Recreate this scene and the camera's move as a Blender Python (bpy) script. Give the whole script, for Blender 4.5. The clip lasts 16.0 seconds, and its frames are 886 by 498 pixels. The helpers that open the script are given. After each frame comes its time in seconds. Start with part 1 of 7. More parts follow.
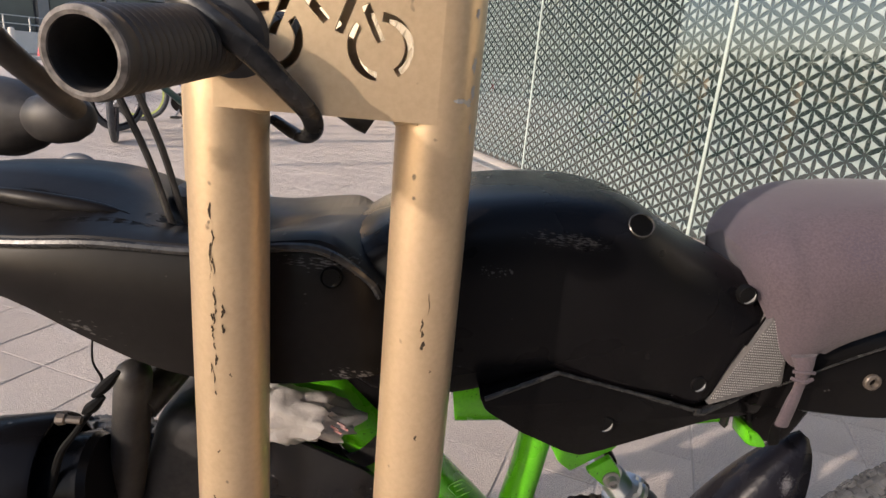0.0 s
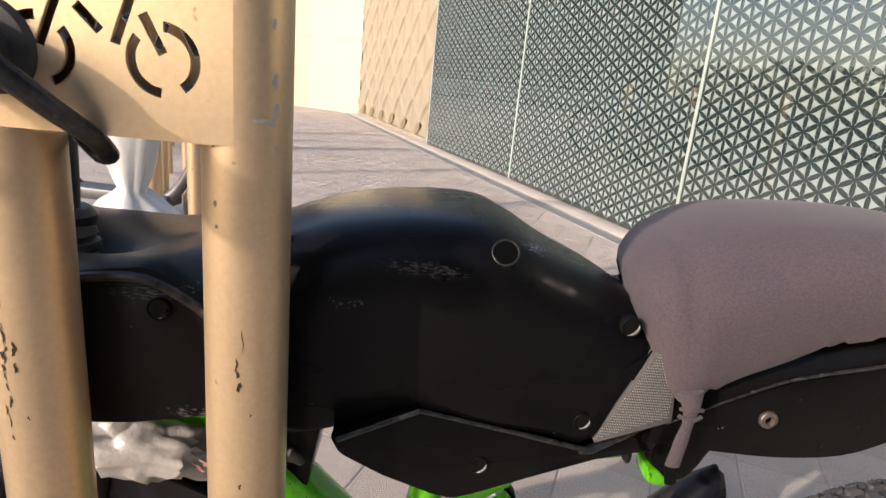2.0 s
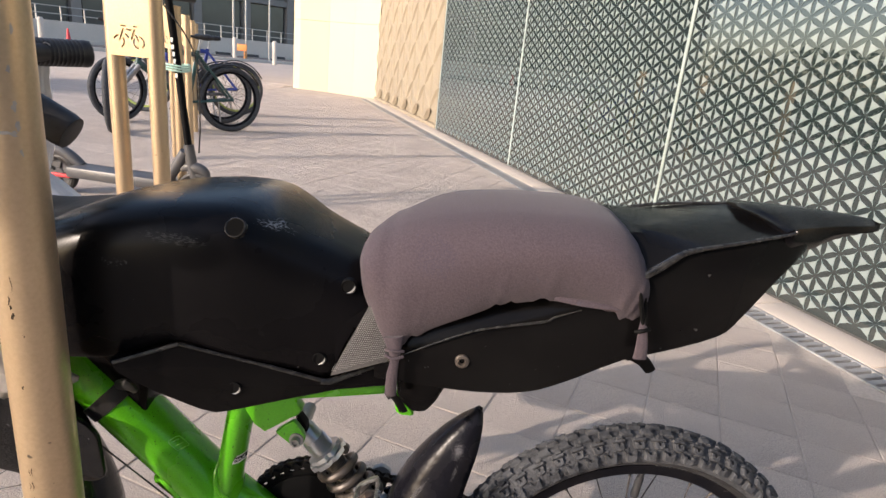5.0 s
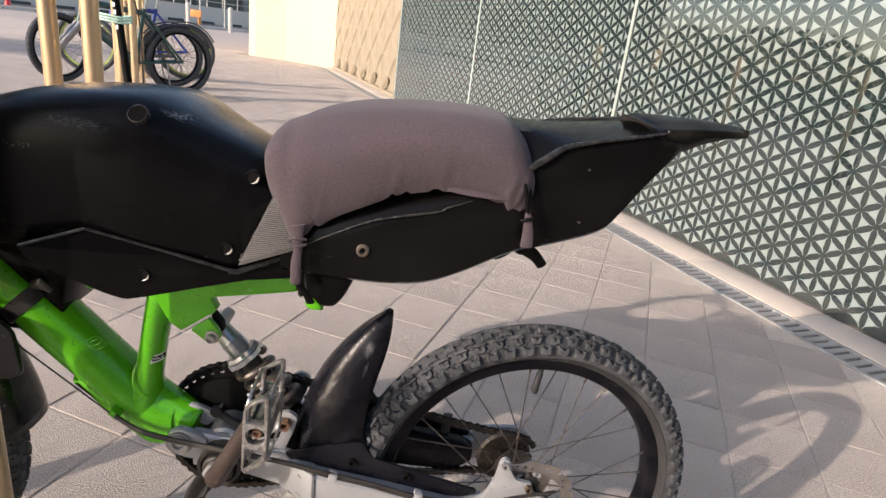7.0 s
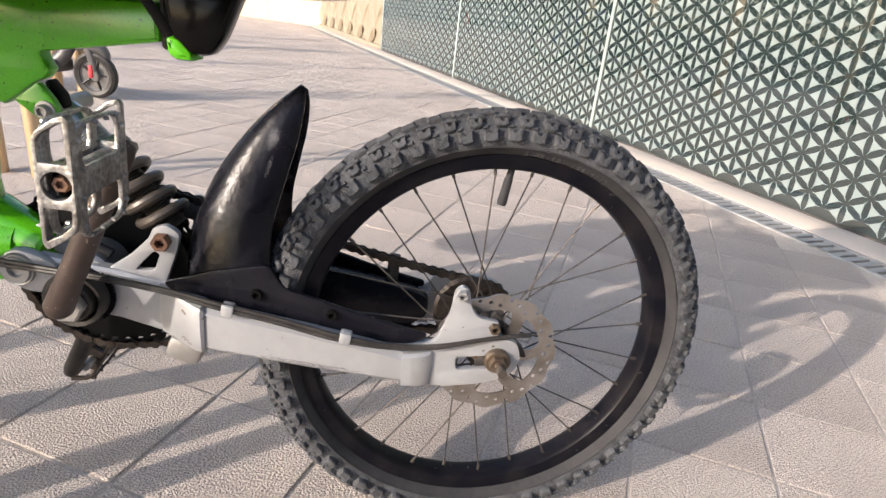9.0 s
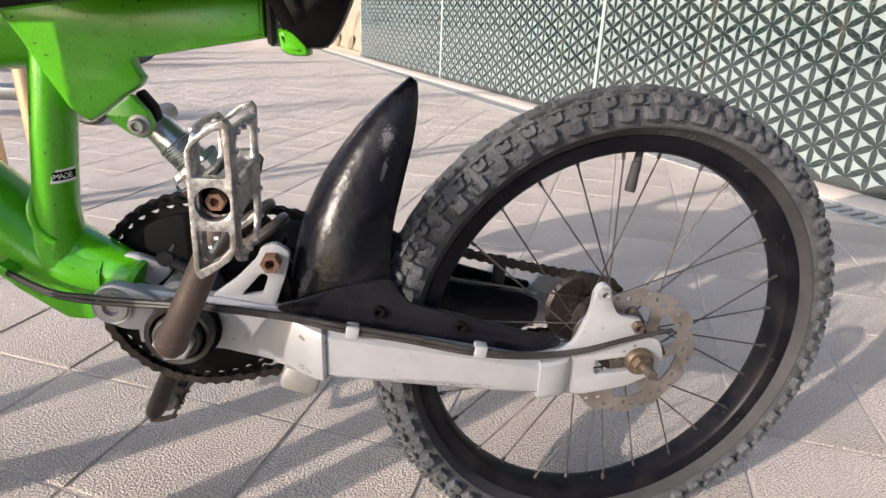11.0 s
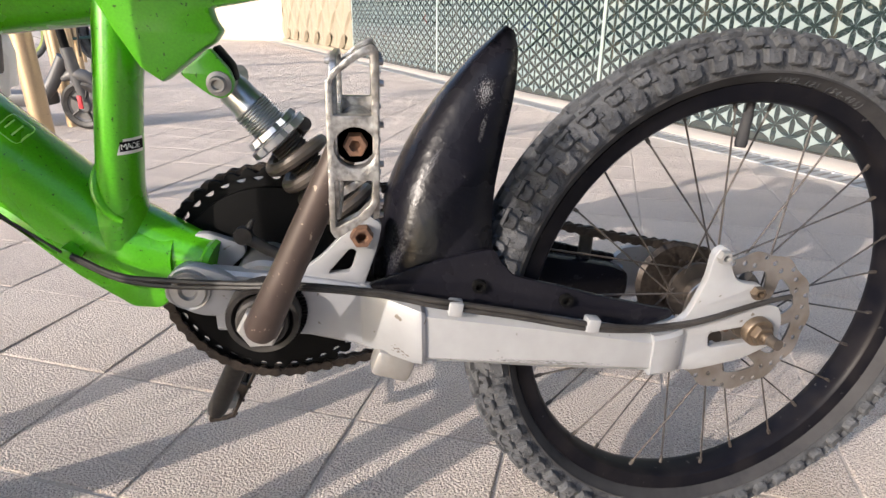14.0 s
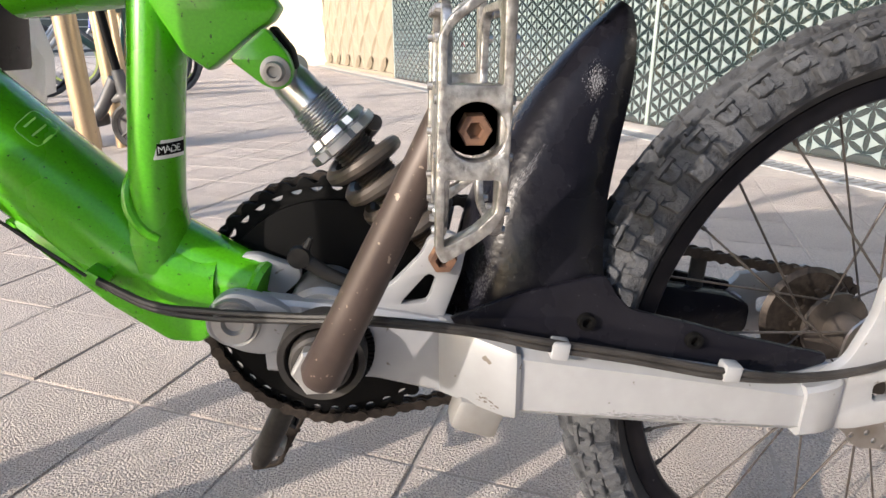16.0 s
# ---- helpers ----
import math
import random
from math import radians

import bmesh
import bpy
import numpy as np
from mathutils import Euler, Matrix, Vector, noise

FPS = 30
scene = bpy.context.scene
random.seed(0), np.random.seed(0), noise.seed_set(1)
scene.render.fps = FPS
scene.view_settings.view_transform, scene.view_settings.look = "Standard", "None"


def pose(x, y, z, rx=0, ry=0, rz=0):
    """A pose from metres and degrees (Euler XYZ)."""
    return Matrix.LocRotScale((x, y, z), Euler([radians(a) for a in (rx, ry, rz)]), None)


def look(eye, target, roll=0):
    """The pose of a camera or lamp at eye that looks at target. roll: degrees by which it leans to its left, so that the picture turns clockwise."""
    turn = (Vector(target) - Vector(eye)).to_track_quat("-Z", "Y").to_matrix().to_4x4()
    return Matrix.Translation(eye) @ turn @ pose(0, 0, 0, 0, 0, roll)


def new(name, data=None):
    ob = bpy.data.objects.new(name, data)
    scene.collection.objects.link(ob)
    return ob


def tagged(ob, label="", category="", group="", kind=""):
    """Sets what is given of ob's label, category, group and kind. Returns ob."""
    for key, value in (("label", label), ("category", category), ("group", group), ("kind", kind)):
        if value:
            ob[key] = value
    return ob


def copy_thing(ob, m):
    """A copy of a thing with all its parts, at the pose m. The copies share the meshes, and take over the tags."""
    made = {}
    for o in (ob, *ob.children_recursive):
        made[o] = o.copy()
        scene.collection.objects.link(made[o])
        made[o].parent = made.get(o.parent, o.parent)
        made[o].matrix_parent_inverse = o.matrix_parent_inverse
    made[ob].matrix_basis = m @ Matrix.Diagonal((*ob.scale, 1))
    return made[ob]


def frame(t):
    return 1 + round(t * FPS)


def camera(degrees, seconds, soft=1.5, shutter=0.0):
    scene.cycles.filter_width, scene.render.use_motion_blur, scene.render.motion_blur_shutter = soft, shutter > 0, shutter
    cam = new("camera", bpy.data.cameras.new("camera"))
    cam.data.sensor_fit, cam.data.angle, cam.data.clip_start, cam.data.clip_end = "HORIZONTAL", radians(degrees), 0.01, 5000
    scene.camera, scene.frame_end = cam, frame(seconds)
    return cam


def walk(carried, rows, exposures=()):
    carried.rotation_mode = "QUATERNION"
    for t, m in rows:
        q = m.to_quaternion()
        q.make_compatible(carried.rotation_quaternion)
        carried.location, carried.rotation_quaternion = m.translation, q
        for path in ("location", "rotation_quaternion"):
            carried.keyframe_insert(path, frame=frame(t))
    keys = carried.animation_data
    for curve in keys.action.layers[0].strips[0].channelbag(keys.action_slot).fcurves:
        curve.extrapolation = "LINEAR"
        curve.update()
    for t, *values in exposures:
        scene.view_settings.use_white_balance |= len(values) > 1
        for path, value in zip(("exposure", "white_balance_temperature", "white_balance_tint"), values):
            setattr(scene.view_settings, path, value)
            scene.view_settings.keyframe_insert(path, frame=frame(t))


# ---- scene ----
from mathutils.bvhtree import BVHTree

cam = camera(74.0, 16.0)
PATH = [
    (0, (-0.67, -0.561, 0.867), (-0.582, 1.352, 0.29), 5.1),
    (0.5, (-0.664, -0.57, 0.862), (-0.554, 1.343, 0.289), 4.8),
    (1, (-0.642, -0.574, 0.862), (-0.528, 1.344, 0.306), 4.7),
    (1.5, (-0.616, -0.581, 0.88), (-0.512, 1.338, 0.326), 4.9),
    (2, (-0.563, -0.526, 0.881), (-0.466, 1.394, 0.329), 5.5),
    (2.3, (-0.530, -0.509, 0.876), (-0.438, 1.403, 0.297), 6.0),
    (2.5, (-0.505, -0.505, 0.874), (-0.411, 1.404, 0.284), 6.1),
    (2.7, (-0.477, -0.526, 0.886), (-0.375, 1.377, 0.280), 6.3),
    (3, (-0.415, -0.555, 0.903), (-0.304, 1.34, 0.273), 6.6),
    (3.5, (-0.382, -0.548, 0.907), (-0.279, 1.343, 0.265), 6.5),
    (4, (-0.341, -0.569, 0.919), (-0.285, 1.329, 0.289), 5.4),
    (4.2, (-0.323, -0.59, 0.931), (-0.292, 1.315, 0.323), 5.2),
    (6.3, (-0.29, -0.741, 0.941), (-0.277, 1.164, 0.334), 6.1),
    (6.5, (-0.29, -0.747, 0.938), (-0.259, 1.154, 0.317), 6.4),
    (6.8, (-0.255, -0.753, 0.905), (-0.146, 1.139, 0.266), 6.6),
    (7, (-0.221, -0.736, 0.873), (-0.074, 1.143, 0.205), 7.3),
    (7.2, (-0.161, -0.700, 0.833), (-0.032, 1.177, 0.155), 7.3),
    (7.5, (-0.126, -0.668, 0.776), (0.068, 1.208, 0.11), 7.8),
    (7.8, (-0.081, -0.595, 0.684), (0.105, 1.267, -0.021), 8.3),
    (8, (-0.095, -0.596, 0.649), (0.096, 1.264, -0.06), 8.3),
    (8.5, (-0.112, -0.612, 0.622), (0.077, 1.243, -0.102), 8.4),
    (9, (-0.12, -0.617, 0.602), (0.046, 1.229, -0.149), 6.6),
    (9.5, (-0.123, -0.611, 0.593), (0.034, 1.237, -0.157), 5.4),
    (10, (-0.148, -0.604, 0.573), (0.014, 1.24, -0.184), 4.1),
    (10.2, (-0.174, -0.596, 0.574), (-0.006, 1.246, -0.187), 3.6),
    (12.3, (-0.291, -0.519, 0.556), (-0.045, 1.339, -0.145), 1.1),
    (12.5, (-0.287, -0.524, 0.553), (-0.043, 1.333, -0.149), 1.0),
    (13, (-0.287, -0.536, 0.538), (-0.038, 1.311, -0.188), 1.0),
    (13.5, (-0.304, -0.54, 0.526), (-0.055, 1.301, -0.215), 1.0),
    (14, (-0.342, -0.511, 0.525), (-0.111, 1.332, -0.217), 0.4),
    (14.5, (-0.369, -0.463, 0.525), (-0.166, 1.387, -0.209), -0.1),
    (15, (-0.381, -0.424, 0.494), (-0.222, 1.443, -0.206), -0.6),
    (15.5, (-0.378, -0.412, 0.5), (-0.251, 1.462, -0.185), -0.7),
    (16, (-0.373, -0.422, 0.494), (-0.263, 1.458, -0.18), -0.6),
]
walk(cam, [(t, look(eye, target, roll)) for t, eye, target, roll in PATH],
     [(0, 0.88, 6450, 14), (3.0, 0.98, 6450, 14), (6.5, 0.97, 6450, 14), (7.2, 1.04, 6450, 14), (8.0, 1.34, 6350, 13), (9.0, 1.32, 6250, 12), (12.5, 1.34, 6150, 11), (16, 1.36, 6150, 10)])
# ---- light ----
SUN = Vector((-2.21, -1.493, 1.0)).normalized()
world = bpy.data.worlds.new("sky_world")
scene.world = world
world.use_nodes = True
wn = world.node_tree.nodes
sky = wn.new("ShaderNodeTexSky")
sky.sky_type = 'NISHITA'
sky.sun_disc = False
sky.sun_elevation = math.asin(SUN.z)
sky.sun_rotation = math.atan2(SUN.x, SUN.y)
sky.dust_density = 1.7
sky.ozone_density = 0.9
world.node_tree.links.new(sky.outputs[0], wn["Background"].inputs[0])
wn["Background"].inputs[1].default_value = 0.166
sun_data = bpy.data.lights.new("sun", 'SUN')
sun_data.energy = 2.6
sun_data.angle = radians(0.6)
sun_data.color = (1.0, 0.86, 0.72)
sun = new("sun", sun_data)
sun.matrix_world = look(SUN * 30, (0, 0, 0))


# ---- materials ----
def material(name, base, rough=0.6, metal=0.0, grain=None, stains=None, bump=None, spots=None, island=0.0, rnd=0.0,
             spec=0.5, coat=0.0, sheen=0.0, patches=()):
    """grain/stains/spots: (scale, colour, amount[, threshold]); bump: (scale, strength, distance);
    patches: local colour for wear and painted highlights (centre, radii, turn about y, noise scale, threshold, colour,
    amount)."""
    m = bpy.data.materials.new(name)
    m.use_nodes = True
    nt = m.node_tree
    n, l = nt.nodes, nt.links
    b = n["Principled BSDF"]
    b.inputs["Roughness"].default_value = rough
    b.inputs["Metallic"].default_value = metal
    b.inputs["Specular IOR Level"].default_value = spec
    b.inputs["Coat Weight"].default_value = coat
    b.inputs["Coat Roughness"].default_value = 0.08
    b.inputs["Sheen Weight"].default_value = sheen
    co = n.new("ShaderNodeTexCoord").outputs["Object"]
    colour = None

    def mixed(fac, other):
        nonlocal colour
        mx = n.new("ShaderNodeMix")
        mx.data_type = 'RGBA'
        l.new(fac, mx.inputs[0])
        if colour is None:
            mx.inputs[6].default_value = (*base, 1)
        else:
            l.new(colour, mx.inputs[6])
        mx.inputs[7].default_value = (*other, 1)
        colour = mx.outputs[2]

    def noise_fac(scale, amount, lo, hi, detail=4.0):
        t = n.new("ShaderNodeTexNoise")
        t.inputs["Scale"].default_value = scale
        t.inputs["Detail"].default_value = detail
        l.new(co, t.inputs["Vector"])
        r = n.new("ShaderNodeMapRange")
        r.inputs[1].default_value, r.inputs[2].default_value = lo, hi
        r.inputs[4].default_value = amount
        l.new(t.outputs[0], r.inputs[0])
        return r.outputs[0]

    if stains:
        f = noise_fac(stains[0], stains[2], 0.42, 0.68)
        mixed(f, stains[1])
        rr = n.new("ShaderNodeMapRange")
        rr.inputs[3].default_value = rough
        rr.inputs[4].default_value = min(1.0, rough + 0.10)
        l.new(f, rr.inputs[0])
        l.new(rr.outputs[0], b.inputs["Roughness"])
    if grain:
        mixed(noise_fac(grain[0], grain[2], 0.35, 0.7, 6.0), grain[1])
    if spots:
        mixed(noise_fac(spots[0], spots[2], spots[3], spots[3] + 0.03, 2.0), spots[1])
    for centre, radii, turn, scale, cut, col, amount in patches:
        mp = n.new("ShaderNodeMapping")
        mp.vector_type = 'TEXTURE'
        mp.inputs["Location"].default_value = centre
        mp.inputs["Rotation"].default_value = (0, turn, 0)
        mp.inputs["Scale"].default_value = radii
        l.new(co, mp.inputs["Vector"])
        ln = n.new("ShaderNodeVectorMath")
        ln.operation = 'LENGTH'
        l.new(mp.outputs[0], ln.inputs[0])
        edge = n.new("ShaderNodeMapRange")
        edge.inputs[1].default_value, edge.inputs[2].default_value = 0.35, 1.0
        edge.inputs[3].default_value, edge.inputs[4].default_value = 0.16, -0.22
        l.new(ln.outputs["Value"], edge.inputs[0])
        t = n.new("ShaderNodeTexNoise")
        t.inputs["Scale"].default_value = scale
        t.inputs["Detail"].default_value = 5
        l.new(mp.outputs[0], t.inputs["Vector"])
        add = n.new("ShaderNodeMath")
        l.new(t.outputs[0], add.inputs[0])
        l.new(edge.outputs[0], add.inputs[1])
        r = n.new("ShaderNodeMapRange")
        r.inputs[1].default_value, r.inputs[2].default_value = cut, cut + 0.06
        r.inputs[4].default_value = amount
        l.new(add.outputs[0], r.inputs[0])
        mixed(r.outputs[0], col)
    if island or rnd:
        src = n.new("ShaderNodeObjectInfo").outputs["Random"] if rnd else n.new("ShaderNodeNewGeometry").outputs["Random Per Island"]
        r = n.new("ShaderNodeMapRange")
        a = rnd or island
        r.inputs[3].default_value, r.inputs[4].default_value = 1 - a, 1 + a
        l.new(src, r.inputs[0])
        hs = n.new("ShaderNodeHueSaturation")
        l.new(r.outputs[0], hs.inputs["Value"])
        if colour is None:
            hs.inputs["Color"].default_value = (*base, 1)
        else:
            l.new(colour, hs.inputs["Color"])
        colour = hs.outputs[0]
    if colour is None:
        b.inputs["Base Color"].default_value = (*base, 1)
    else:
        l.new(colour, b.inputs["Base Color"])
    if bump:
        t = n.new("ShaderNodeTexNoise")
        t.inputs["Scale"].default_value = bump[0]
        t.inputs["Detail"].default_value = 5
        l.new(co, t.inputs["Vector"])
        bp = n.new("ShaderNodeBump")
        bp.inputs["Strength"].default_value = bump[1]
        bp.inputs["Distance"].default_value = bump[2]
        l.new(t.outputs[0], bp.inputs["Height"])
        l.new(bp.outputs[0], b.inputs["Normal"])
    return m


PAVER = dict(rough=0.92, grain=(330, (0.31, 0.262, 0.232), 0.9), stains=(2.3, (0.48, 0.415, 0.370), 0.5), spots=(420, (0.17, 0.145, 0.13), 0.6, 0.63), bump=(310, 1.0, 0.012))
M_PAVER = material("paver_concrete", (0.70, 0.615, 0.545), rnd=0.06, **PAVER)
M_PAVER_FAR = material("paver_concrete_joined", (0.70, 0.615, 0.545), island=0.06, **PAVER)
M_JOINT = material("sand_joint", (0.52, 0.45, 0.385), 0.95, grain=(120, (0.33, 0.28, 0.24), 0.6), stains=(4, (0.36, 0.31, 0.265), 0.6), bump=(260, 0.8, 0.003))
M_BORDER = material("cream_border_stone", (0.60, 0.52, 0.44), 0.85, grain=(200, (0.48, 0.41, 0.35), 0.5), stains=(1.5, (0.45, 0.39, 0.34), 0.5), bump=(300, 0.3, 0.002))
M_DRAIN = material("drain_grating_steel", (0.36, 0.36, 0.36), 0.55, 0.4, stains=(9, (0.22, 0.20, 0.18), 0.6), bump=(90, 0.2, 0.001))
M_DARK = material("drain_pit", (0.03, 0.03, 0.03), 0.9, grain=(30, (0.05, 0.045, 0.04), 0.6))
M_GLASS = material("dark_coated_glass", (0.020, 0.030, 0.030), 0.012)
M_FRIT = material("pale_green_frit", (0.235, 0.274, 0.265), 0.05, grain=(3, (0.21, 0.245, 0.237), 0.5))
M_GLASS.node_tree.nodes["Principled BSDF"].inputs["IOR"].default_value = 2.05
M_FRIT.node_tree.nodes["Principled BSDF"].inputs["IOR"].default_value = 2.0
M_MULLION = material("grey_green_mullion", (0.38, 0.44, 0.41), 0.45, 0.2, stains=(4, (0.30, 0.35, 0.33), 0.5))
M_TAN = material("tan_relief_concrete", (0.305, 0.255, 0.18), 0.8, grain=(60, (0.26, 0.215, 0.155), 0.5), stains=(1.6, (0.28, 0.23, 0.165), 0.5), bump=(120, 0.25, 0.003))
M_CREAM = material("cream_wall_panel", (0.56, 0.48, 0.34), 0.75, grain=(80, (0.62, 0.52, 0.36), 0.4), stains=(0.8, (0.58, 0.48, 0.34), 0.45), bump=(60, 0.15, 0.002))
M_GOLD = material("gold_paint", (0.56, 0.42, 0.265), 0.33, 0.58, grain=(260, (0.45, 0.33, 0.205), 0.5), stains=(7, (0.46, 0.35, 0.23), 0.45), spots=(60, (0.10, 0.08, 0.06), 0.9, 0.73),
                  bump=(60, 0.12, 0.001))
M_WELD = material("pale_weld_bead", (0.66, 0.52, 0.32), 0.45, 0.3, stains=(60, (0.45, 0.35, 0.2), 0.6), bump=(150, 0.6, 0.002))
M_CHIP = material("chipped_primer", (0.022, 0.016, 0.012), 0.8, spec=0.1, grain=(260, (0.12, 0.085, 0.05), 0.5))
M_GREYCHIP = material("grey_primer", (0.33, 0.32, 0.30), 0.6, grain=(150, (0.45, 0.40, 0.33), 0.6))
M_BLACK = material("black_gloss_plastic", (0.008, 0.008, 0.0095), 0.16, stains=(14, (0.016, 0.0155, 0.016), 0.7), spots=(120, (0.16, 0.16, 0.165), 0.5, 0.72), bump=(30, 0.25, 0.0015), spec=0.3)
M_BLACK_SIDE = material("black_satin_panel", (0.0035, 0.0032, 0.0034), 0.17, stains=(9, (0.007, 0.0068, 0.0068), 0.6), spots=(90, (0.12, 0.12, 0.12), 0.5, 0.745), bump=(22, 0.18, 0.0012), spec=0.10,
                        patches=[((-0.95, -0.150, 0.655), (0.12, 0.06, 0.03), 0, 16, 0.74, (0.10, 0.10, 0.10), 0.5), ((-0.70, -0.14, 0.605), (0.06, 0.05, 0.02), 0.3, 14, 0.68, (0.20, 0.19, 0.18), 0.7)])
M_SHROUD = material("black_matt_plastic", (0.0075, 0.0066, 0.0064), 0.36, stains=(11, (0.014, 0.0125, 0.012), 0.7), grain=(120, (0.005, 0.0045, 0.0045), 0.5), spots=(110, (0.13, 0.125, 0.12), 0.5, 0.74), bump=(30, 0.25, 0.0012), spec=0.12,
                    patches=[((-0.95, -0.150, 0.655), (0.12, 0.06, 0.03), 0, 16, 0.74, (0.12, 0.115, 0.11), 0.5), ((-0.70, -0.14, 0.625), (0.07, 0.05, 0.02), 0.3, 14, 0.68, (0.20, 0.19, 0.18), 0.7), ((-0.74, -0.14, 0.725), (0.06, 0.05, 0.012), 0, 12, 0.68, (0.12, 0.12, 0.12), 0.6)])
# The second patch paints the sunlit highlight over scuffs behind the bolt; the others are scuffs.
M_TANK = material("black_gloss_scuffs_glint", (0.0035, 0.0032, 0.0038), 0.25, stains=(9, (0.007, 0.0068, 0.0072), 0.6), spots=(90, (0.12, 0.12, 0.12), 0.5, 0.76), bump=(24, 0.2, 0.0012), spec=0.10,
                  patches=[((-0.555, -0.125, 0.752), (0.060, 0.06, 0.012), 0.06, 13, 0.66, (0.045, 0.043, 0.043), 0.8), ((-0.462, -0.105, 0.761), (0.030, 0.06, 0.007), 0.30, 12, 0.60, (0.26, 0.26, 0.27), 0.75),
                           ((-0.610, -0.14, 0.725), (0.03, 0.05, 0.012), 0.0, 12, 0.74, (0.10, 0.10, 0.10), 0.6)])
# Scuff patches; the last, palest one also paints the sun glint near the top.
M_GUARD = material("black_mudguard_scuffs_glint", (0.0060, 0.0060, 0.0092), 0.24, stains=(20, (0.0115, 0.0112, 0.0150), 0.7), spots=(300, (0.07, 0.07, 0.078), 0.4, 0.70), bump=(85, 0.5, 0.0016), spec=0.17,
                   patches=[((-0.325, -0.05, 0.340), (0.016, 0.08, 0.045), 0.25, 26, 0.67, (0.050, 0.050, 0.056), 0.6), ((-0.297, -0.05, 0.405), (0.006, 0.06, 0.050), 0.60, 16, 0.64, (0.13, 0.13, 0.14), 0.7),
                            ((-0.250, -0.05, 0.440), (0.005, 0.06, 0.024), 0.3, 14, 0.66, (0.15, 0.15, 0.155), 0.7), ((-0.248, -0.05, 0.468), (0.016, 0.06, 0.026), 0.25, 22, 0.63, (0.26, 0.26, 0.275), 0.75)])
# Pale colour for the highlight strips on the tank chamfer.
M_EDGEGLINT = material("tank_edge_glint", (0.20, 0.21, 0.235), 0.28, spec=0.7, stains=(60, (0.02, 0.02, 0.022), 0.8), grain=(260, (0.30, 0.30, 0.31), 0.5), bump=(160, 0.4, 0.001))
M_EDGE = material("worn_black_edge", (0.010, 0.010, 0.0105), 0.25, grain=(120, (0.042, 0.041, 0.04), 0.8), stains=(40, (0.018, 0.018, 0.018), 0.6), spec=0.35, bump=(90, 0.3, 0.001))
M_RUBBER = material("black_rubber", (0.014, 0.0132, 0.0132), 0.46, spec=0.3, grain=(170, (0.034, 0.031, 0.029), 0.6), stains=(40, (0.055, 0.051, 0.048), 0.65), bump=(160, 0.3, 0.001))
M_WORN = material("worn_grey_rubber", (0.055, 0.048, 0.044), 0.75, grain=(170, (0.22, 0.20, 0.185), 0.8), stains=(45, (0.030, 0.026, 0.024), 0.7), bump=(160, 0.5, 0.001))
M_TYRE = material("dusty_tyre_rubber", (0.023, 0.0245, 0.029), 0.8, grain=(170, (0.062, 0.066, 0.074), 0.8), stains=(45, (0.088, 0.092, 0.101), 0.7), bump=(230, 0.9, 0.0022))
M_SIDEWALL = material("tyre_sidewall", (0.023, 0.0232, 0.026), 0.7, spec=0.25, grain=(160, (0.036, 0.036, 0.039), 0.5), stains=(25, (0.050, 0.049, 0.051), 0.7), bump=(200, 0.25, 0.0008))
M_RIM = material("black_rim_alloy", (0.004, 0.0042, 0.0068), 0.34, 0.0, spec=0.08, stains=(30, (0.018, 0.016, 0.017), 0.5), spots=(140, (0.08, 0.077, 0.075), 0.6, 0.71))
M_SPOKE = material("dull_spoke_steel", (0.070, 0.061, 0.056), 0.5, 0.4, stains=(50, (0.040, 0.032, 0.027), 0.6))
M_FABRIC = material("grey_mauve_stretch_fabric", (0.066, 0.049, 0.059), 0.95, grain=(500, (0.040, 0.030, 0.037), 0.75), stains=(16, (0.076, 0.058, 0.068), 0.5), bump=(500, 0.5, 0.0010), sheen=0.08,
                    patches=[((-0.300, -0.11, 0.752), (0.05, 0.06, 0.04), 0.3, 30, 0.62, (0.035, 0.030, 0.048), 0.45)],
                    spots=(130, (0.05, 0.046, 0.062), 0.4, 0.70))
M_GREEN = material("bright_green_paint", (0.088, 0.41, 0.006), 0.26, grain=(480, (0.060, 0.285, 0.005), 0.55), stains=(9, (0.072, 0.34, 0.005), 0.5), spots=(300, (0.010, 0.035, 0.003), 0.9, 0.69), bump=(40, 0.06, 0.001), coat=0.15)
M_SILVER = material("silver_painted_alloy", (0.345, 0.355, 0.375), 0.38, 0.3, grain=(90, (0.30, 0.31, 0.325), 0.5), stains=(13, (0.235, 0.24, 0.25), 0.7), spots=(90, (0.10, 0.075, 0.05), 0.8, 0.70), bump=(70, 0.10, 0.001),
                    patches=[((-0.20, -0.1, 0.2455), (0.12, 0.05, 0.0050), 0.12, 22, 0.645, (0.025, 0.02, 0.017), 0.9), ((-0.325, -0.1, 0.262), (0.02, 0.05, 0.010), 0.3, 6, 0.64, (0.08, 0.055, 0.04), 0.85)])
M_ALLOY = material("worn_pedal_alloy", (0.54, 0.535, 0.525), 0.33, 0.8, grain=(260, (0.15, 0.14, 0.13), 0.85), stains=(60, (0.14, 0.12, 0.10), 0.8), bump=(220, 0.6, 0.0015))
M_STEEL = material("zinc_steel", (0.52, 0.54, 0.57), 0.3, 0.9, stains=(30, (0.33, 0.33, 0.34), 0.6), bump=(80, 0.15, 0.001))
M_GREYSTEEL = material("grey_steel", (0.34, 0.34, 0.34), 0.42, 0.6, stains=(28, (0.22, 0.20, 0.18), 0.6), bump=(90, 0.2, 0.001))
M_ROTOR = material("rotor_steel", (0.36, 0.34, 0.32), 0.30, 0.9, stains=(34, (0.19, 0.16, 0.13), 0.7))
